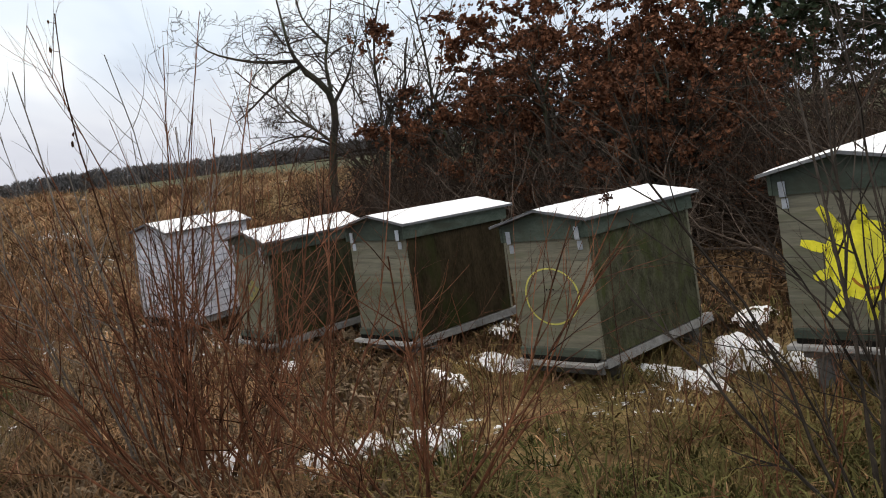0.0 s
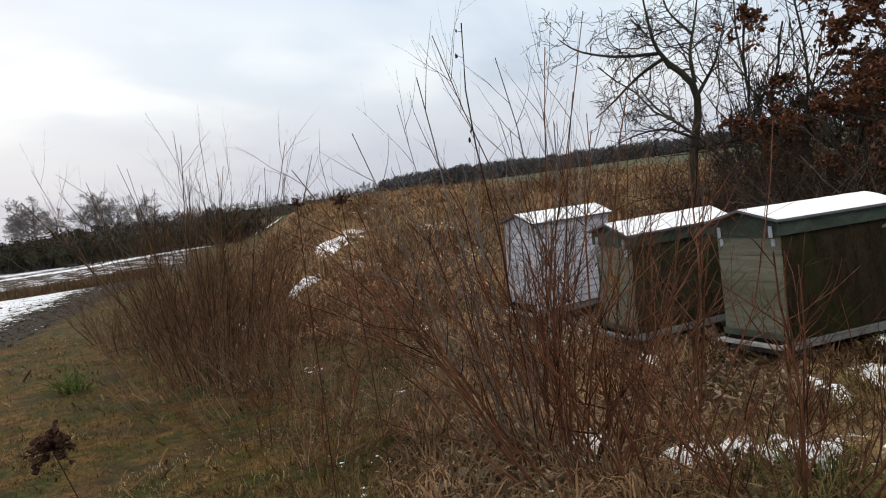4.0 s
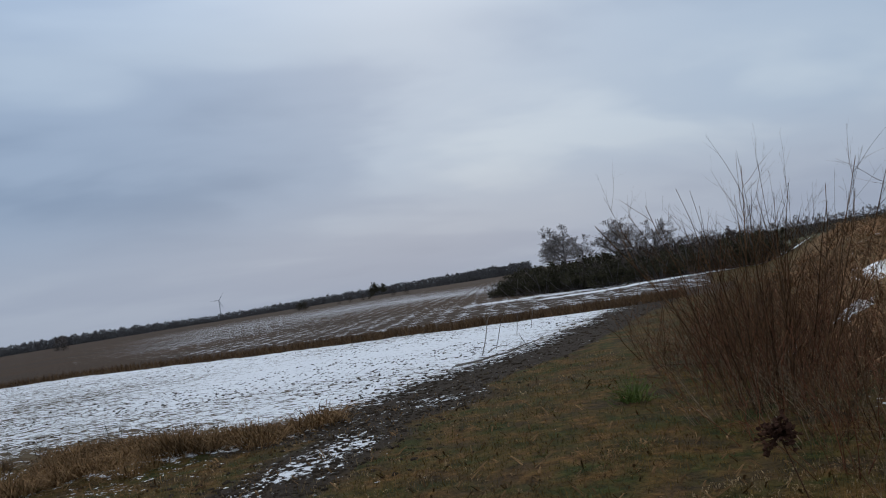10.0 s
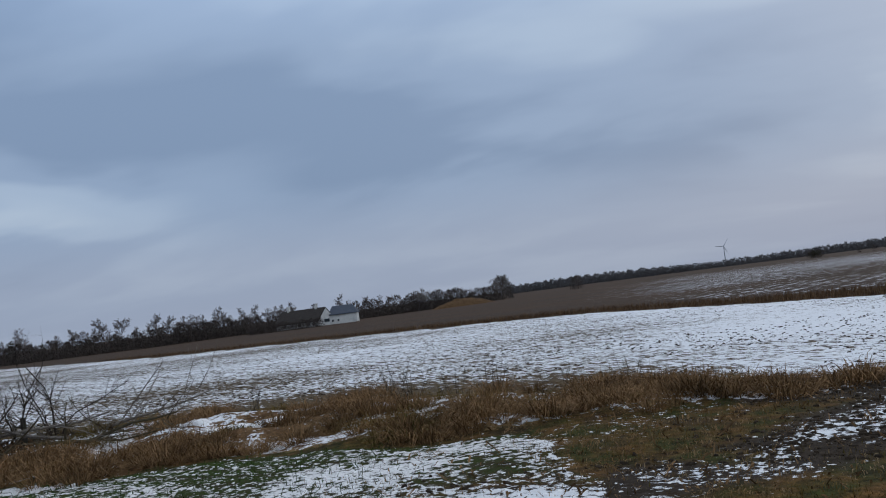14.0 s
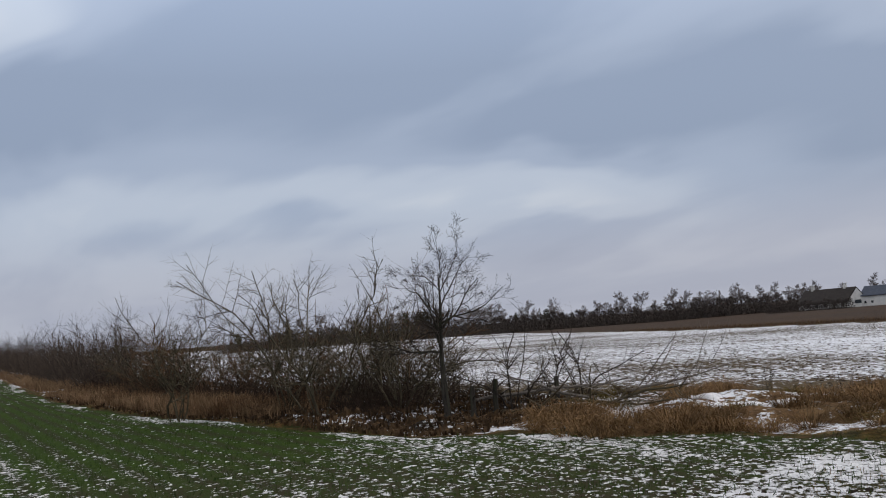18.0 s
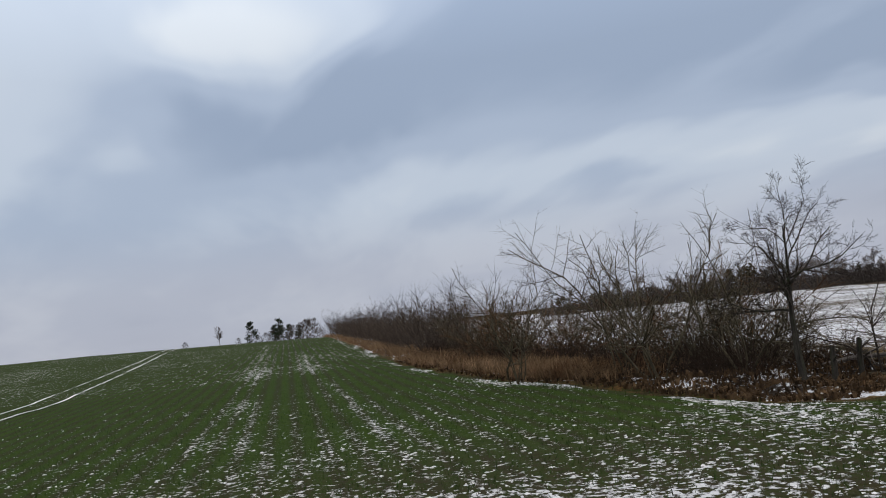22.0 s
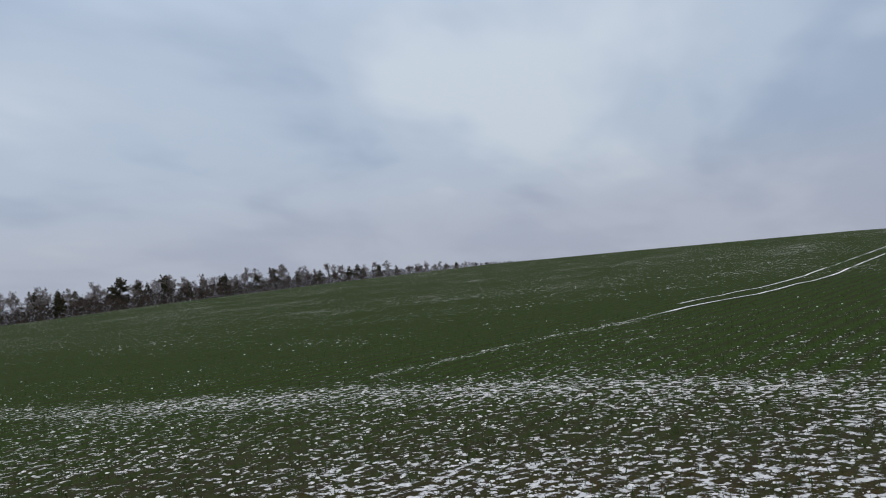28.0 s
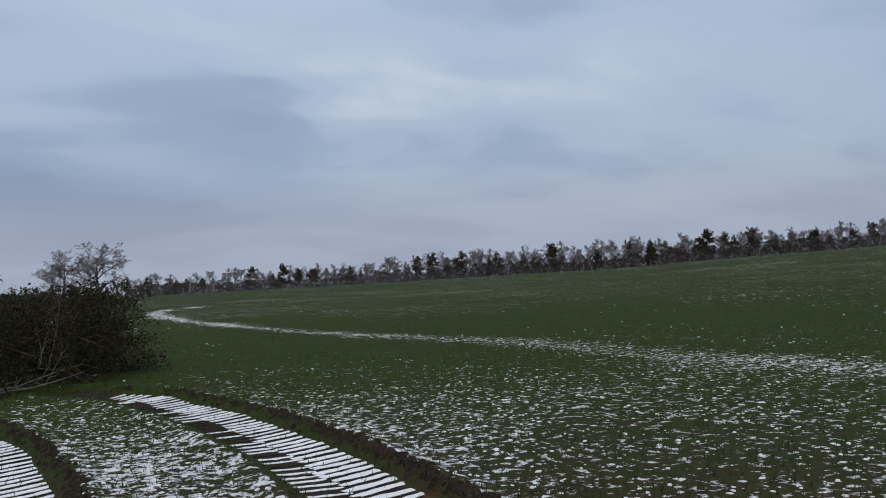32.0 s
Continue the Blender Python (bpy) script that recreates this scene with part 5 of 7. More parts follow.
def pine_tree(name, label, seed, tall, spread, layers, bark, leaf, needle, per, crown_lo=0.35, group="", subs=5, ks=(8, 5, 3)):
    """A pine: trunk, drooping boughs and many tufts of needles."""
    rng = np.random.default_rng(seed)
    trunk = grow(rng, [[0, 0, -0.1]], [[0, 0, 1]], np.array([tall]), np.array([tall * 0.018]), ks[0], 0.03, 0.02, 0.15)
    n = layers * 5
    u = np.sort(rng.uniform(crown_lo, 1.0, n))
    a = rng.uniform(0, 2 * math.pi, n)
    base = np.stack([np.zeros(n), np.zeros(n), u * tall], 1) + trunk[0][0, -1] * u[:, None] * np.array([1, 1, 0])
    length = spread * (1.08 - u) ** 0.6 / (1.08 - crown_lo) ** 0.6 * rng.uniform(0.45, 1.15, n) + 0.1
    boughs = grow(rng, base, np.stack([np.cos(a), np.sin(a), rng.uniform(-0.2, 0.4, n)], 1), length, np.full(n, tall * 0.005), ks[1], 0.12, 0.05)
    sub = fork(rng, boughs, subs, 0.25, 1.0, (0.3, 0.55), (25, 60), 0.6, ks[2], 0.1, 0.05)
    pts = np.concatenate([ends(sub, rng, max(1, per // 10), 0.1), ends(boughs, rng, max(1, per // 8), 0.3)])
    pts = pts + rng.normal(size=pts.shape) * needle * 0.35
    ob = thing(name, label, "pine tree", group=group)
    part("trunk", twig_mesh("trunk", [trunk], 5), bark, ob)
    part("bough_frame", twig_mesh("bough_frame", [boughs, sub]), bark, ob)
    tagged(part("needle_mass", leaf_mesh("needle_mass", rng, pts, needle, 0.7), leaf, ob), kind="stuff")
    return ob


dark_pine = pine_tree("pine_tree", "dark evergreen pine above the thicket", 340, 6.0, 2.2, 12, M_TRUNK, M_NEEDLE, 0.20, 60, 0.1, "pines behind the thicket")
scatter(dark_pine, [at(*polar(104, 21), 0, 0.85), at(*polar(107, 20), 80, 0.92), at(*polar(112, 18), 160, 1.0), at(*polar(101, 25), 210, 0.88)])

# ---------------------------------------------------------------- hedge along the wheat field
ob, _ = bare_tree("hedge_tree", "bare dark hawthorn tree with a rounded twiggy crown", 407, 2.75, 0.07, 0.40, 13, (30, 80), M_TRUNK, M_DARKTWIG, (-0.04, 0.02), kinks=0.27, counts=(7, 6, 4), share=(0.32, 0.6), least=0.0018)
ob.matrix_basis = at(*polar(-43.9, 14.2), 30)
for az, r, tall, lean_at, tip_over, sd in [(-52.6, 15.4, 3.5, 0, 7, 404), (-47.4, 15.2, 2.9, 120, 3, 405), (-55.0, 16.2, 3.7, 40, 5, 406), (-62.0, 18.0, 3.2, 200, 6, 408)]:
    ob = shrub("hedge_tree", "bare many-stemmed ash sapling in the hedge", M_HEDGE, sd, category="tree", stems=7, tall=tall, spread=0.55, foot=0.15, per=16, twigs=7, r0=0.020, wobble=0.21, lift=0.05, angle=(28, 75), share=(0.14, 0.34), lo=0.25, single=True, k=10, thin=0.8)
    ob.matrix_basis = at(*polar(az, r)) @ Matrix.Rotation(radians(-az), 4, "Z") @ Matrix.Rotation(radians(-tip_over), 4, "Y") @ Matrix.Rotation(radians(lean_at), 4, "Z")
hk = [shrub("hedge_shrub", "bare brown hedge shrub rising from tall dry grass", M_BROWN, 410 + i, group="field hedge", stems=11, tall=2.5, spread=0.60, foot=0.5, per=12, twigs=4, r0=0.011, k=8, ks=4, wobble=0.22, lift=0.04, angle=(30, 85), share=(0.16, 0.40), lo=0.12, sides=4, thin=0.9) for i in range(3)]
hk += [shrub("hedge_shrub", "bare dark hedge shrub rising from tall dry grass", M_HEDGE, 420 + i, group="field hedge", stems=12, tall=2.2, spread=0.8, foot=0.5, per=12, twigs=4, r0=0.012, k=8, ks=4, wobble=0.25, lift=0.03, angle=(30, 80), share=(0.2, 0.45), lo=0.08, sides=4, thin=0.9) for i in range(2)]
hk += [shrub("hedge_shrub", "bare brown shrub in the far hedge", M_DUSK, 430 + i, group="field hedge", stems=26, tall=2.7, spread=0.55, foot=1.0, per=7, twigs=2, r0=0.014, k=5, ks=3, wobble=0.20, lift=0.03, angle=(25, 70), lo=0.1, sides=3, thin=0.75) for i in range(2)]
hk += [shrub("hedge_bramble", "low dark tangle of bare brambles at the hedge foot", M_THICK, 436 + i, group="hedge undergrowth", category="bramble", stems=26, tall=1.3, spread=1.4, foot=0.5, per=7, twigs=2, r0=0.009, k=6, ks=4, wobble=0.28, lift=-0.03, angle=(30, 80), share=(0.25, 0.5), lo=0.05, sides=3) for i in range(2)]
spots = [[] for _ in hk]
hx = -11.8
while hx > -108:
    y = float(verge_y(hx)) + rnd.uniform(1.6, 4.2)
    far = min(1.0, (-hx - 9.8) / 60)
    k = min((0, 1, 2, 3, 4), key=lambda j: len(spots[j]) + rnd.random()) if hx > -30 else rnd.choice([5, 6])
    spots[k].append(at(hx, y, rnd.uniform(0, 360), rnd.uniform(0.75, 1.25) * (1.05 - 0.05 * far)))
    hx -= rnd.uniform(0.50, 1.0) + 0.4 * far
hx = -10.4
while hx > -34:
    for deep in ((1.2, 2.2, 3.2) if hx > -16 else (1.8, 2.8)):
        spots[7 + rnd.randrange(2)].append(at(hx + rnd.uniform(-0.2, 0.2), float(verge_y(hx)) + deep + rnd.uniform(-0.4, 0.4), rnd.uniform(0, 360), rnd.uniform(0.5, 0.85)))
    hx -= rnd.uniform(0.5, 0.8)
for x, y, s in [(-9.9, 11.4, 0.42), (-9.2, 11.9, 0.36), (-8.5, 12.3, 0.34), (-9.6, 10.8, 0.36), (-7.9, 12.7, 0.28)]:
    spots[7 + rnd.randrange(2)].append(at(x, y, rnd.uniform(0, 360), s))
for x, y, s in [(-11.4, 11.1, 0.75), (-12.2, 11.4, 0.95), (-13.2, 11.6, 0.9), (-12.8, 10.8, 0.7)]:
    spots[3 if x > -11 else 4].append(at(x, y, rnd.uniform(0, 360), s))
for ob, ms in zip(hk, spots):
    scatter(ob, ms)


def fallen_branch(label, m, seed, length, r0, per=5, twigs=3, flat=0.5, mat=None, name="fallen_branch"):
    """A cut branch lying on the ground with its side twigs."""
    rng = np.random.default_rng(seed)
    main = grow(rng, [[0, 0, r0 * 1.2]], [[1, 0, 0.05]], np.array([length]), np.array([r0]), 8, 0.10, 0.0, 0.25)
    side = fork(rng, main, per * 2, 0.15, 0.95, (0.2, 0.5), (25, 65), 0.6, 5, 0.14, 0.05)
    side[0][..., 2] = np.abs(side[0][..., 2]) * flat + r0 * 0.4
    tw = fork(rng, side, twigs, 0.2, 0.95, (0.3, 0.6), (25, 60), 0.6, 4, 0.12, 0.06)
    tw[0][..., 2] = np.abs(tw[0][..., 2]) + r0 * 0.3
    ob = thing(name, label, "branch", m)
    part("limb", twig_mesh("limb", [main], 6), mat or M_GREYTWIG, ob)
    part("twig_spray", twig_mesh("twig_spray", [side, tw]), mat or M_GREYTWIG, ob)
    return ob


for i, (x, y, turn, ln, rr, fl) in enumerate([(-10.4, 11.3, 20, 2.4, 0.035, 0.7), (-9.6, 12.0, 160, 2.0, 0.03, 0.9), (-8.9, 12.4, -30, 2.2, 0.035, 0.6), (-8.4, 12.9, 40, 1.8, 0.025, 1.0), (-9.2, 11.6, 75, 1.5, 0.025, 0.8), (-7.7, 13.0, 200, 1.6, 0.022, 1.0), (-10.9, 10.9, 130, 1.9, 0.03, 0.6), (-9.9, 11.6, 100, 1.7, 0.03, 0.8), (-8.8, 11.9, 10, 1.9, 0.028, 0.5), (-8.2, 12.2, 220, 1.5, 0.025, 0.7), (-9.4, 11.1, -20, 1.6, 0.028, 0.6)]):
    fallen_branch("cut grey-brown branch heaped beside the hedge", at(x, y, turn, 1.3), 440 + i, ln, rr, 4, 3, fl * 1.3, M_HEDGE if i % 3 else M_GREYTWIG)
bent = shrub("bent_sapling", "bare sapling bent low over the snowy stubble", M_DARKTWIG, 450, category="tree", stems=4, tall=2.1, spread=0.9, foot=0.1, per=8, twigs=3, r0=0.022, wobble=0.14, lift=0.0, angle=(20, 55), lo=0.25, single=True)
scatter(bent, [at(*polar(-39.5, 14.6), 60, 0.85), at(*polar(-34.6, 15.0), 200, 0.7), at(*polar(-36.8, 15.6), 330, 0.75)])
for az, r, h in [(-40.6, 14.2, 0.75), (-36.4, 14.9, 0.55), (-42.2, 13.6, 0.7)]:
    rng = np.random.default_rng(int(-az * 10))
    st = grow(rng, [[0, 0, -0.1]], [[0.05, 0.02, 1]], np.array([h]), np.array([0.05]), 5, 0.06, 0, 0.8)
    ob = thing("tree_stump", "dark cut stump standing in the hedge gap", "stump", at(*polar(az, r)))
    part("stump_stem", twig_mesh("stump_stem", [st], 7), M_TRUNK, ob)
    part("stub", twig_mesh("stub", [fork(rng, st, 3, 0.4, 0.95, (0.2, 0.4), (40, 70), 0.5, 3)], 5), M_TRUNK, ob)
fallen_branch("bare forked branch lying on the snowy stubble", at(6.1, 13.6, -15), 460, 1.7, 0.024, 3, 3, 2.0)
fallen_branch("small bare branch lying on the snowy stubble", at(7.6, 14.4, 30), 461, 1.0, 0.014, 3, 3, 1.2)

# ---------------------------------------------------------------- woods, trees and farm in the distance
far_bare = [bare_tree("far_tree", "bare grey deciduous tree in a distant wood", 500 + i, 9.0, 0.16, 0.22, 12, (14, 40), M_FARTWIG, M_HAZETWIG, depth=3, kinks=0.06, counts=(6, 5, 4), group="distant trees", ks=(4, 3, 3, 2, 2), least=0.024, thin=0.68, sides=(4, 3, 3), share=(0.30, 0.50), crown_hi=0.86)[0] for i in range(5)]
round_bare = [bare_tree("round_tree", "bare broad-crowned tree on the skyline", 510 + i, 6.4, 0.24, 0.34, 16, (30, 78), M_FARTWIG, M_OAKTWIG, depth=3, kinks=0.12, counts=(7, 7, 5), share=(0.45, 0.70), group="distant trees", ks=(6, 5, 4, 3, 2), least=0.011, sides=(6, 4, 3))[0] for i in range(3)]
far_pine = [pine_tree("far_pine", "dark pine in a distant wood", 520 + i, 9.0, 3.0, 7, M_FARTWIG, M_FARNEEDLE, 0.85, 30, 0.16 + 0.22 * (i % 2), "distant trees", 3, (4, 3, 2)) for i in range(3)]
far_spruce = [pine_tree("far_spruce", "dark pointed spruce on the skyline", 526 + i, 9.0, 3.3, 11, M_FARTWIG, M_NEEDLE, 0.5, 40, 0.07, "distant trees", 4, (4, 3, 2)) for i in range(2)]


def evergreen_bush(seed, label):
    """A rounded dark evergreen bush: short stems under many tufts."""
    rng = np.random.default_rng(seed)
    main, groups = shrub_parts(seed, stems=16, tall=2.6, spread=0.9, foot=0.5, per=5, twigs=2, r0=0.05, k=4, ks=3, lift=0.0, wobble=0.14, angle=(25, 65))
    ob = thing("evergreen_bush", label, "bush", group="distant undergrowth")
    part("stem_clump", twig_mesh("stem_clump", [main], 3), M_FARTWIG, ob)
    pts = np.concatenate([ends(groups[0], rng, 8), ends(groups[1], rng, 8)])
    part("needle_mass", leaf_mesh("needle_mass", rng, pts + rng.normal(size=pts.shape) * 0.08, 0.17, 0.8), M_FARNEEDLE, ob)
    return ob


far_green = [evergreen_bush(540 + i, "dark evergreen bush at the edge of a wood") for i in range(2)]
todo = {"bare": [[] for _ in far_bare], "round": [[] for _ in round_bare], "pine": [[] for _ in far_pine], "spruce": [[] for _ in far_spruce], "green": [[] for _ in far_green]}


clumps = []


def reach(ob):
    return max(float(np.max(np.array([v.co.z for v in c.data.vertices]))) for c in ob.children if c.type == "MESH")


TALL = {"bare": [reach(o) for o in far_bare], "round": [reach(o) for o in round_bare], "pine": [reach(o) for o in far_pine], "spruce": [reach(o) for o in far_spruce], "green": [reach(o) for o in far_green]}


def put(kind, az, r, tall, z=None):
    x, y = polar(az, r)
    if kind == "bush":
        clumps.append((x, y, height(x, y), tall))
        return
    k = rnd.randrange(len(todo[kind]))
    full = TALL[kind][k]
    m = at(x, y, rnd.uniform(0, 360), tall / full, 0.1)
    if z is not None:
        m.translation.z = z
    if kind == "round":
        m = m @ Matrix.Diagonal((1.3, 1.3, 1.0, 1.0))
    todo[kind][k].append(m)


# wood above the green hill
a = -176.0
while a < -108.5:
    top = np.interp(a, [-176, -160, -147, -136, -127, -119, -113, -109], [1.35, 1.65, 1.95, 1.9, 1.6, 0.95, 0.25, 0.12])
    full = 233 * math.tan(radians(top))
    put("pine" if rnd.random() < 0.24 else "bare", a + rnd.uniform(-0.25, 0.25), 233 + rnd.uniform(-3, 14), full * rnd.uniform(0.72, 1.18))
    for q in range(3):
        put("bush", a + 0.10 * q + rnd.uniform(-0.1, 0.1), 230 + rnd.uniform(0, 10), full * rnd.uniform(0.24, 0.56) + 0.5)
    a += 0.34
for az, r, tall in [(-177.7, 120, 8.6), (-179.7, 124, 7.8)]:
    put("round", az, r, tall)
for az in (174, 175.2, 176.4, 177.5, 178.6, 179.6, -179.4, -178.3, -177.3, -176.5):
    put("green", az, 58 + rnd.uniform(0, 5), rnd.uniform(1.9, 2.4))
# conifers and knob on the crest by the hedge's end
for az, r, tall, kind in [(-81.8, 160, 4.2, "bare"), (-79.7, 150, 4.4, "spruce"), (-77.9, 145, 4.4, "spruce"), (-78.2, 148, 3.4, "spruce"), (-77.2, 150, 3.4, "spruce"), (-76.6, 140, 2.9, "spruce"), (-84.0, 150, 1.6, "bush"), (-80.6, 150, 1.6, "bush"), (-76.0, 120, 3.2, "bush"), (-78.8, 150, 2.2, "bush"), (-78.3, 148, 2.8, "bush"), (-77.7, 147, 3.0, "bush"), (-77.0, 143, 3.0, "bush"), (-76.4, 130, 3.0, "bush"), (-75.6, 115, 3.0, "bush"), (-79.3, 150, 2.0, "bush")]:
    put(kind, az, r, tall)
# tree line behind the snowy field, from the hedge to the farm and on
a = -60.0
while a < -20.5:
    r = np.interp(a, [-60, -42, -33, -25, -20], [150, 180, 230, 260, 270])
    top = np.interp(a, [-60, -56, -45, -41, -33, -28, -22], [0.9, 1.7, 1.75, 1.65, 1.65, 1.8, 1.5])
    full = r * math.tan(radians(top))
    put("pine" if rnd.random() < 0.12 and a < -36 else "bare", a, r + rnd.uniform(0, 14), full * rnd.choice([0.7, 0.85, 1.0, 1.15, 1.3]) * rnd.uniform(0.92, 1.08))
    for q in range(4):
        put("bush", a + 0.10 * q, r - 6 + 2.5 * q, full * rnd.uniform(0.30, 0.80))
    a += 0.42
for az, top, kind in [(-20.5, 1.3, "bare"), (-19.2, 1.5, "bare"), (-17.3, 1.9, "bare"), (-16.8, 1.4, "bare"), (-15.6, 1.55, "bare"), (-14.7, 1.5, "bare"), (-13.9, 1.4, "bare"), (-13.2, 1.2, "bare"), (-12.0, 1.6, "round"), (-10.6, 1.35, "bare"), (-9.8, 1.25, "bare"), (-9.0, 1.2, "bare"), (-8.2, 1.1, "bare"), (-7.4, 1.0, "bare"), (-6.2, 1.75, "round"), (-6.5, 1.45, "bush"), (-5.9, 1.6, "bush"), (-6.2, 1.7, "bush"), (-6.0, 1.5, "bush"), (-1.0, 1.0, "bush"), (-1.2, 0.9, "bush"), (-12.1, 1.5, "bush"), (-12.3, 1.2, "bush"), (-11.8, 1.25, "bush")]:
    put(kind, az, 300 + rnd.uniform(-15, 15), 300 * math.tan(radians(top)))
a = -16.5
while a < -6.5:
    put("bush", a, 292 + rnd.uniform(-4, 4), rnd.uniform(3.8, 7.2))
    put("bush", a + 0.12, 286, rnd.uniform(2.8, 4.2))
    a += 0.24
put("round", -1.0, 480, 6.5)
for a in np.arange(-23.5, -18.7, 0.14):
    put("bush", float(a), 226 + rnd.uniform(-2, 2), rnd.uniform(2.0, 3.0))
# far dark forest band along the rim
a = -6.0
while a < 30:
    top = np.interp(a, [-6, -1, 3, 8, 14, 20, 28], [0.44, 0.52, 0.46, 0.32, 0.40, 0.48, 0.64])
    put("bush", a, 640 + rnd.uniform(-25, 25), 640 * math.tan(radians(top + 0.16)) * rnd.uniform(0.8, 1.05))
    put("bush", a + rnd.uniform(-0.1, 0.2), 610 + rnd.uniform(-25, 25), 610 * math.tan(radians(top + 0.10)) * rnd.uniform(0.6, 0.95))
    put("bush", a + rnd.uniform(-0.1, 0.2), 600 + rnd.uniform(-25, 25), 600 * math.tan(radians(top + 0.10)) * rnd.uniform(0.5, 0.9))
    a += 0.17
# pine and round bush on the field beyond the strip
for az, r, tall, kind in [(19.2, 300, 6.2, "pine"), (19.7, 302, 5.4, "pine"), (18.9, 304, 5.0, "pine"), (14.1, 310, 3.6, "green"), (14.4, 308, 3.2, "bush"), (13.8, 309, 3.0, "bush"), (18.3, 300, 2.6, "bush"), (17.4, 302, 2.4, "bush"), (16.6, 305, 2.0, "bush"), (20.4, 300, 2.8, "bush"), (21.3, 300, 2.8, "bush")]:
    put(kind, az, r, tall)
# dark wood with two oaks
a = 27.5
while a < 46:
    r = np.interp(a, [27.4, 31, 37, 46], [60, 52, 46, 42])
    tall = np.interp(a, [27.4, 28.3, 30, 46], [1.1, 1.8, 2.2, 2.0])
    put("green", a, r + rnd.uniform(0, 2), tall * rnd.uniform(0.6, 0.95))
    put(rnd.choice(["bush", "green", "bush"]), a + 0.3, r + rnd.uniform(2, 6), tall * rnd.uniform(0.85, 1.05))
    put("bush", a + 0.1, r + 1, tall * rnd.uniform(0.5, 0.8))
    a += 0.62
for az, r, tall in [(32.3, 110, 7.6), (31.3, 118, 6.8), (33.6, 122, 6.2), (36.0, 115, 7.2), (37.3, 112, 6.4), (38.6, 115, 6.0)]:
    put("round", az, r, tall)
# wooded ridge behind the bank
a = 36.0
while a < 84:
    top = np.interp(a, [36, 44, 50, 59, 67, 84], [0.9, 0.7, 0.6, 1.05, 0.85, 0.7])
    r = np.interp(a, [36, 50, 56, 84], [200, 260, 420, 420])
    x, y = polar(a, r)
    full = 1.5 + r * math.tan(radians(top)) - height(x, y)
    if a < 54:
        put("bare", a, r + rnd.uniform(-10, 10), full * rnd.uniform(0.85, 1.1))
    for q in range(3):
        put("bush", a + 0.13 * q, r + rnd.uniform(-10, 10), full * rnd.uniform(0.8, 1.05) * (0.6 if a < 54 else 1.0))
    a += 0.4
for kind, obs in (("bare", far_bare), ("round", round_bare), ("pine", far_pine), ("spruce", far_spruce), ("green", far_green)):
    for ob, ms in zip(obs, todo[kind]):
        scatter(ob, ms or [at(-300, -300)])


def far_wood(name, label, spots, seed, mat, tufts=210, lo=0.035, hi=0.13):
    """Distant undergrowth and forest edge as one body of many small ragged tufts."""
    rng = np.random.default_rng(seed)
    pts, size = [], []
    for x, y, z, tall in spots:
        n = tufts
        a = rng.uniform(0, 2 * math.pi, n)
        h = rng.uniform(0.02, 1.0, n)
        w = tall * 0.42 * np.sqrt(np.clip(1.05 - h ** 2, 0.02, None)) * np.sqrt(rng.random(n))
        pts.append(np.stack([x + np.cos(a) * w, y + np.sin(a) * w, z - 0.1 + h * tall * 0.92], 1))
        size.append(np.full(n, tall))
    pts, size = np.concatenate(pts), np.concatenate(size)
    n = len(pts)
    a = unit(rng.normal(size=(n, 3)) * 0.6 + np.array([0, 0, 0.9]))
    b = unit(np.cross(a, rng.normal(size=(n, 3))))
    s = (size * rng.uniform(lo, hi, n))[:, None]
    v = np.stack([pts - b * s * 0.16, pts + b * s * 0.16, pts + a * s, pts - a * s * 0.9 + b * s * 0.1], 1)
    i = np.arange(n)[:, None] * 4
    tris = np.concatenate([i + np.array([[0, 1, 2]]), i + np.array([[1, 0, 3]])])
    return tagged(part(name, fast_mesh(name, v.reshape(-1, 3), tris), mat), label, "woodland", kind="stuff")


near_clumps = [c for c in clumps if math.hypot(c[0], c[1]) < 380]
# clumps beyond 380 m get the colour with haze mixed in
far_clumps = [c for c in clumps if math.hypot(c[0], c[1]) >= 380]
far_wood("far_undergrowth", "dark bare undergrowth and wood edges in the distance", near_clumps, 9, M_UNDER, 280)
far_wood("far_forest", "bare forest along the far ridges, haze painted in as grey", far_clumps, 10, M_HAZEFOREST, 170, 0.07, 0.22)

# ---------------------------------------------------------------- farm, wind turbine, sign and post
M_WALL = grained("limewashed_wall", (0.62, 0.61, 0.57), (0.74, 0.73, 0.69), 1.2, rough=0.9, bump=0.2, dist=0.02, c=(0.52, 0.51, 0.48), vary=0.05)
M_THATCH = grained("dark_thatch", (0.035, 0.031, 0.029), (0.070, 0.062, 0.056), 2.5, (1, 1, 0.3), 0.95, 0.5, 0.05)
M_SLATE = grained("slate_blue_roof", (0.045, 0.055, 0.075), (0.080, 0.092, 0.115), 1.5, rough=0.7, bump=0.2, dist=0.02)
M_GLASS = grained("dark_window_glass", (0.02, 0.025, 0.03), (0.035, 0.04, 0.045), 2, rough=0.1, spec=0.5)
# turbine colour greyed to paint in the haze before the horizon
M_TURBHAZE = grained("hazed_grey_steel", (0.34, 0.37, 0.41), (0.40, 0.43, 0.47), 0.5, rough=0.6)
M_SIGNRED = grained("faded_sign_red", (0.40, 0.05, 0.03), (0.50, 0.08, 0.05), 4, rough=0.5)


def window_part(x, z, w, h, y, parent):
    fr = part("window", box((w + 0.16, 0.08, h + 0.16), (x, y - 0.03, z), 0.01), M_WALL, parent)
    part("pane", box((w, 0.05, h), (x, y - 0.06, z), 0.0), M_GLASS, fr)


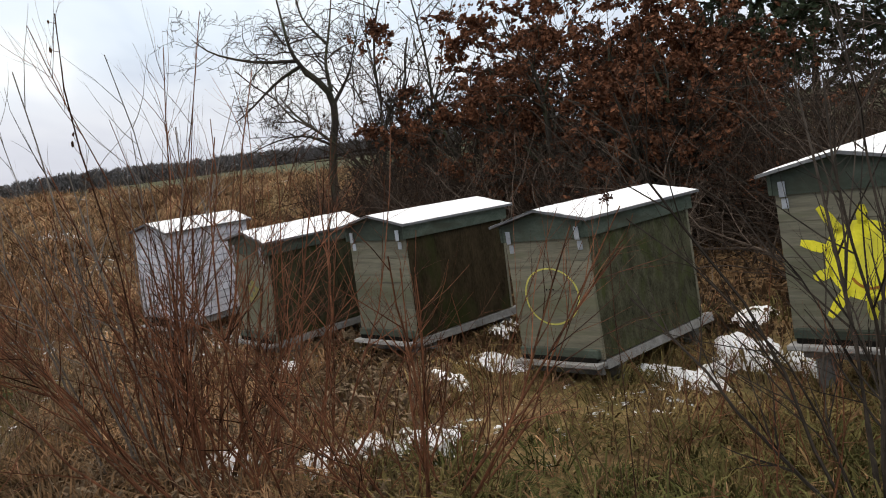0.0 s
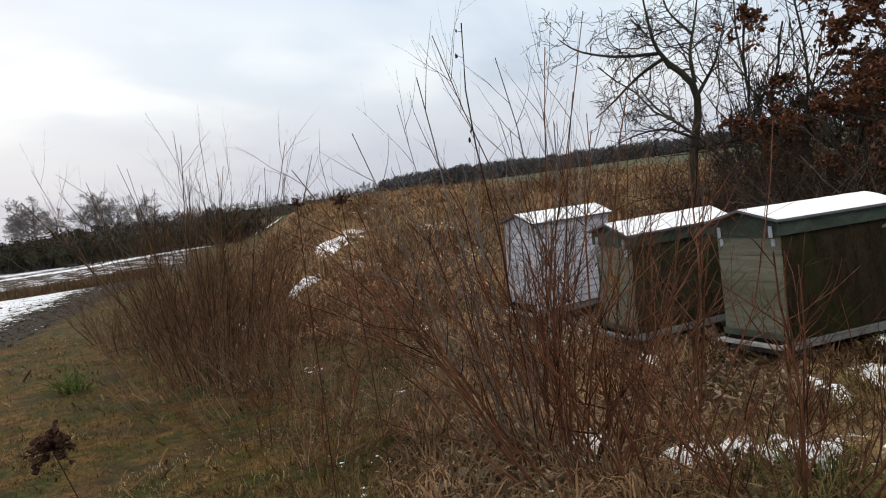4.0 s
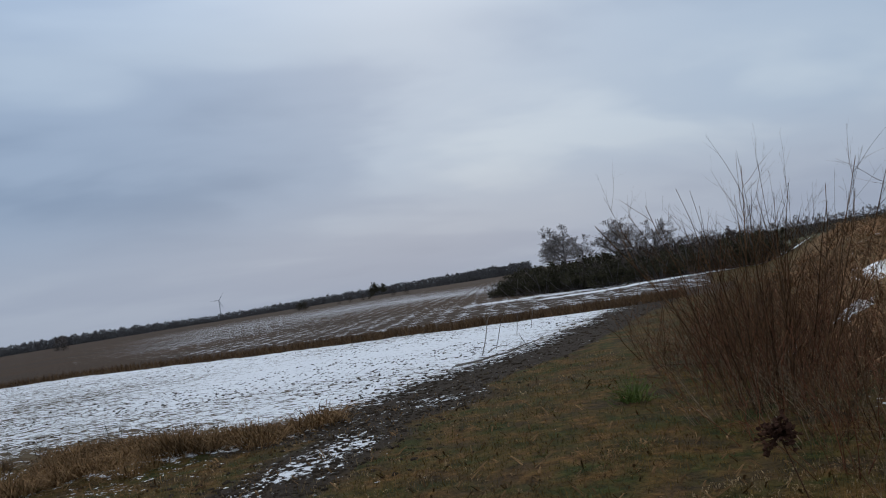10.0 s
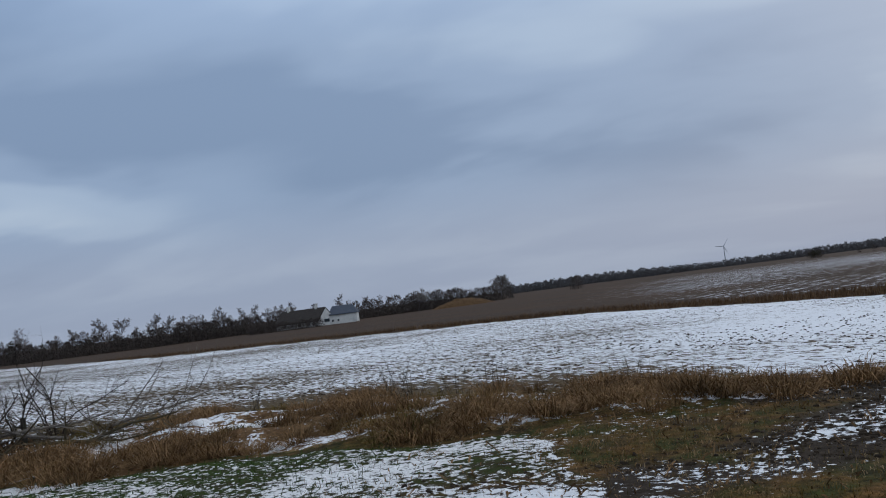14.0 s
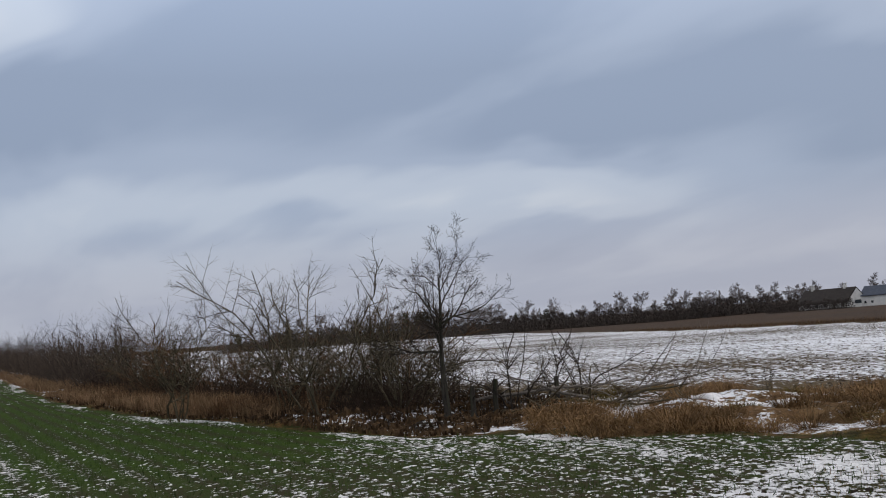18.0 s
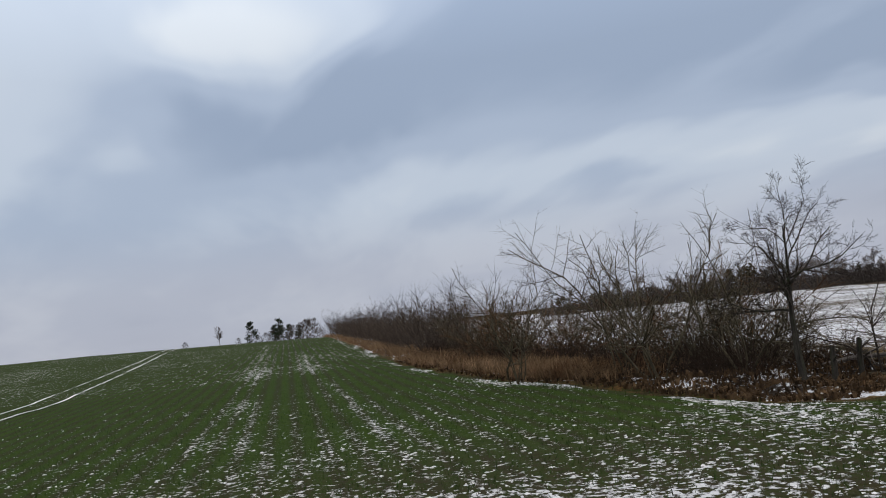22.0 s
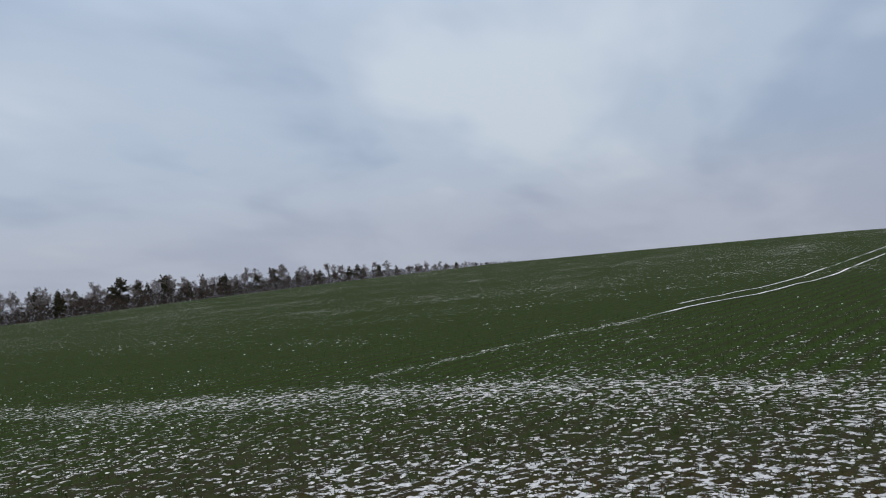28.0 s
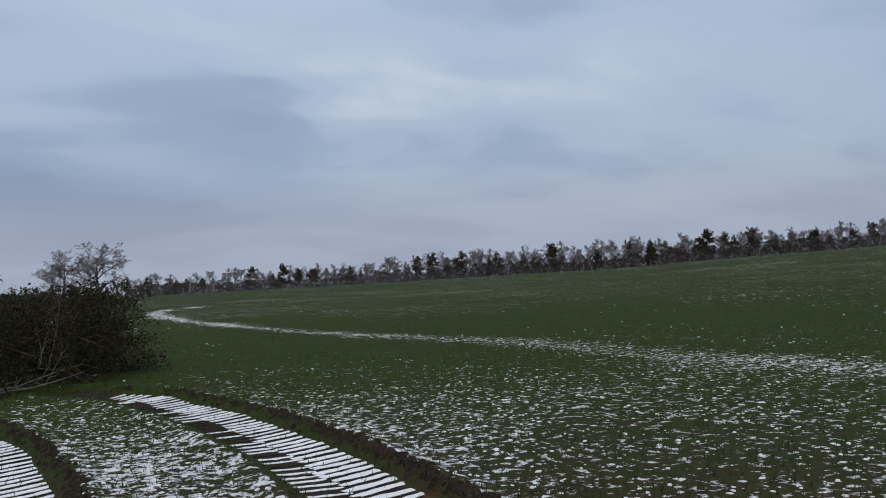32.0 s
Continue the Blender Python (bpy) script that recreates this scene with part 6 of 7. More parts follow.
def farm():
    x, y = polar(-18.0, 240)
    z = 1.5 + 240 * math.tan(radians(-0.80))
    barn = thing("farm_barn", "white-walled farm barn with a slate-blue roof", "barn", pose(x, y, z, 0, 0, 18.0) @ pose(3.4, 0, 0, 0, 0, -6))
    w, d, h, rise = 7.8, 9.0, 2.9, 2.3
    part("barn_wall", prism([(-w / 2, -0.4), (w / 2, -0.4), (w / 2, h), (-w / 2, h)], d), M_WALL, barn)
    over = 0.35
    # ridge along x, slopes to front and back
    for s in (0, 1):
        bm = bmesh.new()
        ya, yb = (-over, d / 2) if s == 0 else (d + over, d / 2)
        pts = [(-w / 2 - over, ya, h - 0.1), (w / 2 + over, ya, h - 0.1), (w / 2 - 1.3, yb, h + rise), (-w / 2 + 0.6, yb, h + rise)]
        lo = [bm.verts.new(p) for p in pts]
        hi = [bm.verts.new((p[0], p[1], p[2] + 0.18)) for p in pts]
        bm.faces.new(lo[::-1]), bm.faces.new(hi)
        for k in range(4):
            bm.faces.new((lo[k], lo[(k + 1) % 4], hi[(k + 1) % 4], hi[k]))
        part("roof_slope", bm, M_SLATE, barn)
    for sx in (-1, 1):
        bm = bmesh.new()
        e = sx * (w / 2 + over)
        t = w / 2 - 1.3 if sx > 0 else -w / 2 + 0.6
        a, b, c = bm.verts.new((e, -over, h)), bm.verts.new((e, d + over, h)), bm.verts.new((t, d / 2, h + rise + 0.1))
        a2, b2, c2 = bm.verts.new((e - sx * 0.2, -over, h - 0.15)), bm.verts.new((e - sx * 0.2, d + over, h - 0.15)), bm.verts.new((t - sx * 0.2, d / 2, h + rise - 0.1))
        bm.faces.new((a, b, c)), bm.faces.new((a2, c2, b2)), bm.faces.new((a, a2, b2, b)), bm.faces.new((b, b2, c2, c)), bm.faces.new((c, c2, a2, a))
        part("roof_hip", bm, M_SLATE, barn)
    for wx in (-3.0, -1.4):
        window_part(wx, 1.25, 0.5, 0.6, 0, barn)
    house = thing("farmhouse", "long low farmhouse with dark thatch and a white gable", "house", pose(x, y, z, 0, 0, 18.0) @ pose(-3.4, -3.0, 0.1, 0, 0, -42))
    gw, ln, eave, ridge = 6.4, 17.0, 1.9, 5.0
    body = [(-ln, -0.4), (0, -0.4), (0, eave), (-ln, eave)]
    part("house_wall", prism(body, gw), M_WALL, house)
    gab = bmesh.new()
    o = [(0, eave), (gw, eave), (gw / 2, ridge)]
    f1 = [gab.verts.new((0.0, yy, zz)) for yy, zz in o]
    f2 = [gab.verts.new((-0.35, yy, zz)) for yy, zz in o]
    gab.faces.new(f1), gab.faces.new(f2[::-1])
    for k in range(3):
        gab.faces.new((f1[k], f2[k], f2[(k + 1) % 3], f1[(k + 1) % 3]))
    part("gable_wall", gab, M_WALL, house)
    for s in (0, 1):
        bm = bmesh.new()
        ya, yb = (-0.5, gw / 2) if s == 0 else (gw + 0.5, gw / 2)
        pts = [(-ln - 0.4, ya, eave - 0.45), (-0.05, ya, eave - 0.45), (-0.05, yb, ridge), (-ln - 0.4, yb, ridge)]
        lo = [bm.verts.new(p) for p in pts]
        hi = [bm.verts.new((p[0], p[1], p[2] + 0.38)) for p in pts]
        bm.faces.new(lo[::-1]), bm.faces.new(hi)
        for k in range(4):
            bm.faces.new((lo[k], lo[(k + 1) % 4], hi[(k + 1) % 4], hi[k]))
        part("roof_slope", bm, M_THATCH, house)
    for cx in (-3.6, -14.5):
        ch = part("chimney", box((0.7, 0.7, 1.5), (cx, gw / 2, ridge + 0.75), 0.03), M_WALL, house)
        part("chimney_cap", box((0.85, 0.85, 0.15), (cx, gw / 2, ridge + 1.55), 0.02), M_WALL, ch)
    for wx in (-2.0, -4.2, -7.5, -10.5, -13.5):
        window_part(wx, 1.0, 0.9, 0.8, 0, house)
    pane = part("window", box((0.1, 2.2, 0.9), (0.03, gw / 2, 1.5), 0.0), M_GLASS, house)


farm()
x, y = polar(8.75, 1500)
turbine = thing("wind_turbine", "three-bladed wind turbine on the horizon, greyed by painted haze", "wind turbine", pose(x, y, 0, 0, 0, -8.75))
rng = np.random.default_rng(1)
part("tower", twig_mesh("tower", [(np.array([[[0, 0, 0], [0, 0, 16], [0, 0, 32.5]]], dtype=float), np.array([[1.0, 0.8, 0.55]]))], 12), M_TURBHAZE, turbine)
part("nacelle", box((1.3, 3.4, 1.3), (0, -0.6, 32.8), 0.15), M_TURBHAZE, turbine)
hub = part("hub", box((1.0, 0.9, 1.0), (0, -2.6, 32.8), 0.2), M_TURBHAZE, turbine)
for a in (35, 155, 275):
    s, c = math.sin(radians(a)), math.cos(radians(a))
    pts = np.array([[[0, -2.6, 32.8], [s * 5, -2.6, 32.8 + c * 5], [s * 15, -2.6, 32.8 + c * 15]]])
    part("blade", twig_mesh("blade", [(pts, np.array([[0.45, 0.6, 0.15]]))], 6), M_TURBHAZE, hub)

x, y = polar(-26.2, 262)
sign = thing("road_sign", "small white triangular road sign with red rim on a post", "road sign", pose(x, y, height(x, y), 0, 0, 26.2))
tip = 1.5 + 262 * math.tan(radians(0.10)) - height(x, y)
part("sign_post", box((0.08, 0.08, tip), (0, 0.06, tip / 2), 0.01), M_CLIP, sign)
rim = part("sign_plate", prism([(-0.75, tip - 0.1), (0.75, tip - 0.1), (0, tip + 1.2)], 0.04), M_SIGNRED, sign)
part("sign_face", prism([(-0.5, tip + 0.04), (0.5, tip + 0.04), (0, tip + 0.92)], 0.02, -0.024), M_WALL, rim)
x, y = polar(62.6, 46)
post = thing("white_marker", "small white box on a short post in the meadow", "marker post", pose(x, y, 0, 0, 0, -62))
mz = 1.5 + 46 * math.tan(radians(-0.80))
part("post", box((0.07, 0.07, mz + 0.8), (0, 0, mz / 2 - 0.4), 0.005), M_STAND, post)
part("marker_box", box((0.34, 0.2, 0.30), (0, -0.01, mz), 0.03), M_WALL, post)

# ---------------------------------------------------------------- grass, clods, snow and litter on the ground
def sample(rng, n, az0, az1, r0, r1, keep, power=0.0):
    """Points in a sector, denser towards the middle, that pass the test."""
    out = []
    got = 0
    while got < n:
        az = np.radians(rng.uniform(az0, az1, n * 2))
        u = rng.random(n * 2)
        r = r0 * (r1 / r0) ** u if power == 0 else (r0 ** power + u * (r1 ** power - r0 ** power)) ** (1 / power)
        x, y = r * np.sin(az), r * np.cos(az)
        ok = rng.random(n * 2) < keep(x, y, r)
        out.append(np.stack([x[ok], y[ok]], 1))
        got += int(ok.sum())
    p = np.concatenate(out)[:n]
    return np.column_stack([p, land(p[:, 0], p[:, 1])])


def blades(rng, pts, tall, width, lean, bent=True):
    """Grass blades standing at the points: triangles, or bent pairs of them."""
    n = len(pts)
    a = rng.uniform(0, 2 * math.pi, n)
    side = np.stack([np.cos(a), np.sin(a), np.zeros(n)], 1)
    h = tall[0] + (tall[1] - tall[0]) * rng.random(n)
    w = (width * rng.uniform(0.6, 1.4, n))[:, None]
    b = rng.uniform(0, 2 * math.pi, n)
    tilt = np.abs(rng.normal(size=n)) * lean
    over = np.stack([np.cos(b) * tilt, np.sin(b) * tilt, np.ones(n)], 1)
    over = unit(over) * h[:, None]
    tip = pts + over
    base = pts - np.array([0, 0, 0.015])
    if not bent:
        v = np.stack([base - side * w, base + side * w, tip], 1)
        return v.reshape(-1, 3), (np.arange(n)[:, None] * 3 + np.array([[0, 1, 2]]))
    mid = pts + over * 0.55 - np.stack([np.cos(b), np.sin(b), np.full(n, -0.5)], 1) * (h * tilt * 0.16)[:, None]
    v = np.stack([base - side * w, base + side * w, mid - side * w * 0.8, mid + side * w * 0.8, tip], 1)
    i = np.arange(n)[:, None] * 5
    return v.reshape(-1, 3), np.concatenate([i + np.array([k]) for k in ([0, 1, 3], [0, 3, 2], [2, 3, 4])])


def tussocks(rng, n, per, az0, az1, r0, r1, keep, rad, tall, width):
    """Clumps of dead grass: blades that rise from a tuft's heart and droop outwards."""
    c = sample(rng, n, az0, az1, r0, r1, keep)
    big = rng.uniform(0.6, 1.4, n)
    idx = np.repeat(np.arange(n), per)
    m = len(idx)
    a = rng.uniform(0, 2 * math.pi, m)
    out = np.stack([np.cos(a), np.sin(a), np.zeros(m)], 1)
    s = big[idx][:, None]
    base = c[idx] + out * (np.sqrt(rng.random(m)) * rad * 0.6)[:, None] * s
    base[:, 2] = land(base[:, 0], base[:, 1]) - 0.02
    h = (tall * rng.uniform(0.35, 1.0, m))[:, None] * s
    spread = (rng.uniform(0.3, 1.5, m))[:, None]
    jit = rng.normal(size=(m, 3)) * 0.25
    mid = base + (out * spread * 0.6 + jit * 0.5 + np.array([0, 0, 0.62])) * h
    tip = mid + (out * spread + jit + np.array([0, 0, 0.35]) - np.array([0, 0, 1.0]) * spread * 0.75) * h * 0.7
    tip[:, 2] = np.maximum(tip[:, 2], base[:, 2] + 0.02)
    side = unit(np.cross(out + jit, np.array([0, 0, 1.0])) + rng.normal(size=(m, 3)) * 0.3) * (width * rng.uniform(0.6, 1.4, m))[:, None]
    v = np.stack([base - side, base + side, mid - side * 0.8, mid + side * 0.8, tip], 1)
    i = np.arange(m)[:, None] * 5
    return v.reshape(-1, 3), np.concatenate([i + np.array([k]) for k in ([0, 1, 3], [0, 3, 2], [2, 3, 4])])


def cover(name, label, category, mat, data):
    return tagged(part(name, fast_mesh(name, *data), mat), label, category, kind="stuff")


def lumps(rng, pts, size, flat, mat_top=0.5):
    """Small rough lumps: pinched octahedra."""
    n = len(pts)
    s = (size[0] + (size[1] - size[0]) * rng.random(n) ** 2)[:, None]
    a = rng.uniform(0, 2 * math.pi, n)
    u = np.stack([np.cos(a), np.sin(a), np.zeros(n)], 1)
    w = np.stack([-np.sin(a), np.cos(a), np.zeros(n)], 1)
    k = rng.uniform(0.45, 1.3, (n, 5))
    long = rng.uniform(1.0, 1.9, n)[:, None]
    zz = np.array([0, 0, 1.0])
    low = pts - zz * 0.01
    ring = [low + u * s * long * k[:, :1], low + w * s * k[:, 1:2], low - u * s * long * k[:, 2:3], low - w * s * k[:, 3:4]]
    ring2 = [pts + (r - low) * 0.62 + zz * s * flat * 0.8 for r in ring]
    top = pts + zz * s * flat * (0.8 + 0.5 * k[:, 4:5])
    v = np.stack(ring + ring2 + [top], 1)
    i = np.arange(n)[:, None] * 9
    q = np.concatenate([i + np.array([[j, (j + 1) % 4, 4 + (j + 1) % 4, 4 + j]]) for j in range(4)])
    t = np.concatenate([i + np.array([[4 + j, 4 + (j + 1) % 4, 8]]) for j in range(4)])
    return v.reshape(-1, 3), t, q


rng = np.random.default_rng(77)


def zone(key, gain=1.0):
    return lambda x, y, r: np.clip(zones(x, y)[key] * gain, 0, 1)


def lawn(x, y, r):
    z = zones(x, y)
    return np.clip(1 - z["green"] - z["mud"] * 0.85 - z["dry"] - z["stubble"], 0, 1)


wheat = sample(rng, 64000, -186, -14, 3.2, 30, lambda x, y, r: np.clip(zones(x, y)["green"], 0, 1) * (1 - 0.55 * (zones(x, y)["snow"] > 0.5)))
cover("winter_wheat", "short green winter wheat poking through the snow", "crop", M_CROP, blades(rng, wheat, (0.04, 0.10), 0.005, 1.0, False))
turf = sample(rng, 60000, -20, 75, 2.2, 14, lambda x, y, r: lawn(x, y, r) * (0.25 + 0.75 * step(fbm(x, y, 1.1, 36), 0.36, 0.58)))
cover("lawn_grass", "short faded green and brown winter grass", "grass", M_TURF, blades(rng, turf, (0.02, 0.065), 0.004, 1.8, False))
cover("lawn_tussocks", "ochre dead tussocks in the lawn", "grass", M_BRACKEN, tussocks(rng, 210, 110, -16, 62, 2.6, 13, lambda x, y, r: lawn(x, y, r) * step(fbm(x, y, 1.5, 40), 0.42, 0.55), 0.24, 0.055, 0.0035))
turf2 = sample(rng, 14000, -20, 75, 2.2, 14, lambda x, y, r: lawn(x, y, r) * (fbm(x, y, 1.2, 41) > 0.5))
cover("dry_tufts", "straw-coloured dead tufts in the lawn", "grass", M_STRAW, blades(rng, turf2, (0.02, 0.05), 0.0035, 2.4, True))
hivegrass = sample(rng, 22000, 57, 122, 2.4, 12, lambda x, y, r: np.where(np.arctan2(x, y) > 1.33, 0.25, 1.0) * (0.35 + 0.65 * (fbm(x, y, 0.6, 44) > 0.45)))
cover("rough_grass", "long matted dead grass round the beehives", "grass", M_BANK, blades(rng, hivegrass, (0.04, 0.13), 0.0050, 2.6, True))
cover("hive_tussocks", "brown dead tussocks round the beehives", "grass", M_BANK, tussocks(rng, 130, 90, 58, 77, 3.0, 9, lambda x, y, r: 0.3 + 0.7 * (fbm(x, y, 1.0, 42) > 0.5), 0.22, 0.20, 0.0045))
cover("hive_green_tussocks", "ochre and green tussocks before the beehives", "grass", M_ROUGH, tussocks(rng, 200, 100, 75, 120, 2.8, 6.6, lambda x, y, r: 0.4 + 0.6 * (fbm(x, y, 1.0, 39) > 0.5), 0.24, 0.16, 0.004))
hivegreen = sample(rng, 30000, 50, 122, 2.4, 6.6, lambda x, y, r: fbm(x, y, 0.9, 45) > 0.5)
cover("green_tufts", "green tufts among the dead grass", "grass", M_ROUGH, blades(rng, hivegreen, (0.03, 0.10), 0.004, 1.5, False))
cover("bank_grass", "matted orange-brown bracken and dead grass on the bank", "grass", M_BANK, tussocks(rng, 900, 60, 38, 84, 7.5, 32, lambda x, y, r: bank(x, y), 0.40, 0.30, 0.010))
bankstraw = sample(rng, 11000, 38, 84, 7.5, 28, lambda x, y, r: bank(x, y) * (fbm(x, y, 1.7, 48) > 0.5))
cover("bank_straw", "pale dead grass tufts on the bank", "grass", M_STRAW, blades(rng, bankstraw, (0.12, 0.36), 0.007, 1.2, True))
cover("verge_grass", "clumps of orange-brown dead grass on the verge", "grass", M_BRACKEN, tussocks(rng, 420, 130, -38, 20, 8.0, 20, lambda x, y, r: verge(x, y) * (x > -7.6) * step(fbm(x, y, 1.3, 47), 0.44, 0.54) * step(fbm(x, y, 0.5, 46), 0.3, 0.6), 0.28, 0.25, 0.0036))
cover("verge_green", "dull green tufts on the verge", "grass", M_TURF, tussocks(rng, 70, 110, -36, 22, 7.5, 16, lambda x, y, r: verge(x, y) * step(fbm(x, y, 1.4, 43), 0.46, 0.56), 0.3, 0.20, 0.004))


def hedge_front(x, y, r):
    d = y - verge_y(x)
    return ((d > 0.1) & (d < 2.2) & (x < -12.5)) * (0.5 + 0.5 * (d < 1.4)) * step(-x, 12.5, 15) * step(fbm(x, y, 0.8, 49), 0.3, 0.5)


tall_grass = sample(rng, 30000, -76.5, -46, 12, 110, hedge_front)
cover("hedge_grass", "tall tawny dead grass along the foot of the hedge", "grass", M_TAWNY, blades(rng, tall_grass, (0.14, 0.50), 0.008, 0.9, True))
hedge_litter = sample(rng, 9000, -74, -36, 11, 34, lambda x, y, r: (y - verge_y(x) > -0.2) & (y - verge_y(x) < 4.6) & (x < -7.6))
cover("hedge_litter", "dark rotting leaves and twig scraps under the hedge", "leaves", M_TRUNKLEAF, blades(rng, hedge_litter + np.array([0, 0, 0.03]), (0.05, 0.14), 0.022, 3.0, True))
strip_grass = sample(rng, 16000, -34, 40, 22, 90, lambda x, y, r: (y > far_y(x) - 0.2) & (y < far_y(x) + np.minimum(4.0, strip_y(x) - far_y(x))) & (x < 22))
cover("strip_grass", "brown dead grass strip between the fields", "grass", grained("dull_brown_grass", (0.060, 0.036, 0.019), (0.155, 0.094, 0.050), 1.3, rough=0.9, vary=0.45, island=True, bump=0.0), blades(rng, strip_grass, (0.10, 0.34), 0.014, 0.6, False))
clods = sample(rng, 7000, -48, 38, 9.5, 48, lambda x, y, r: zones(x, y)["stubble"] * (fbm(x, y, 2.4, 51) > 0.46))
cover("soil_clods", "dark soil clods and stubble lumps through the snow", "soil", M_SOIL, lumps(rng, clods, (0.010, 0.040), 0.45))
mudlumps = sample(rng, 3000, -40, 40, 7.0, 26, lambda x, y, r: zones(x, y)["mud"])
cover("mud_lumps", "churned dark mud along the wheel track", "soil", M_SOIL, lumps(rng, mudlumps, (0.010, 0.045), 0.45))
flecks = sample(rng, 9000, -186, -10, 3.5, 24, lambda x, y, r: np.clip(zones(x, y)["green"], 0, 1) * step(zones(x, y)["snow"] + 0.35 * (fbm(x, y, 0.5, 52) - 0.5), 0.26, 0.6))
cover("snow_flecks", "thin flecks of old snow lying between the wheat", "snow", M_SNOW, lumps(rng, flecks, (0.008, 0.034), 0.32))
flecks2 = sample(rng, 5000, -46, 110, 2.8, 18, lambda x, y, r: (1 - zones(x, y)["stubble"]) * step(zones(x, y)["snow"] + 0.3 * (fbm(x, y, 0.4, 53) - 0.5), 0.26, 0.6))
cover("snow_patches", "small leftover patches of snow in the dead grass", "snow", M_SNOW, lumps(rng, flecks2, (0.010, 0.034), 0.15))
litter = sample(rng, 6000, -15, 118, 2.2, 12, lambda x, y, r: 1 - zones(x, y)["stubble"])
cover("leaf_litter", "withered brown leaves lying in the grass", "leaves", M_BRACKEN, blades(rng, litter + np.array([0, 0, 0.008]), (0.015, 0.030), 0.008, 18.0, True))

brush_litter = sample(rng, 9000, 76, 124, 6.0, 13, lambda x, y, r: 0.3 + 0.7 * (fbm(x, y, 0.7, 37) > 0.45))
cover("thicket_litter", "rotting brown leaves and twig scraps behind the hives", "leaves", M_TRUNKLEAF, blades(rng, brush_litter + np.array([0, 0, 0.02]), (0.04, 0.11), 0.016, 4.0, True))
scraps = sample(rng, 8000, 60, 84, 3.2, 14, lambda x, y, r: 0.3 + 0.7 * (fbm(x, y, 0.8, 38) > 0.5))
cover("pale_litter", "pale withered leaves and scraps under the thicket", "leaves", M_PALE, blades(rng, scraps + np.array([0, 0, 0.03]), (0.03, 0.075), 0.016, 4.0, True))
weeds = shrub("dead_weeds", "dark dead weed stalks standing at the field's edge", M_DARKTWIG, 127, group="dead weeds at the field edge", category="dead plant", stems=7, tall=0.6, spread=0.35, foot=0.14, per=5, twigs=0, r0=0.005, k=5, ks=3, lo=0.4, wobble=0.10, angle=(25, 60), share=(0.15, 0.3), sides=3)
scatter(weeds, [at(x, float(field_y(x)) + dy, 70 * x, s) for x, dy, s in [(-7.2, -0.4, 0.9), (-5.9, -0.2, 1.0), (-4.6, -0.5, 0.8), (-3.4, -0.1, 1.1), (-3.1, 0.2, 0.9), (-2.2, -0.3, 0.8), (-1.6, 0.1, 1.0), (-0.6, -0.2, 0.7), (0.3, -0.3, 0.8), (-8.0, 0.3, 1.0), (-2.7, -1.6, 0.8), (-0.9, -1.2, 0.7)]])
tuft_rng = np.random.default_rng(31)
tuft_way = tuft_rng.normal(size=(90, 3)) * np.array([0.7, 0.7, 0.15]) + np.array([0, 0, 0.9])
tuft = grow(tuft_rng, tuft_rng.normal(size=(90, 3)) * np.array([0.05, 0.05, 0.0]), tuft_way, tuft_rng.uniform(0.12, 0.30, 90), np.full(90, 0.0035), 5, 0.1, -0.10, 0.3)
tagged(part("grass_tuft", twig_mesh("grass_tuft", [tuft]), grained("fresh_grass_blades", (0.060, 0.095, 0.020), (0.13, 0.17, 0.045), 2, rough=0.6, vary=0.4, island=True, bump=0.0), m=at(5.2, 7.2, 0, 1.3)), "fresh green grass tuft at the lawn's edge", "grass tuft")

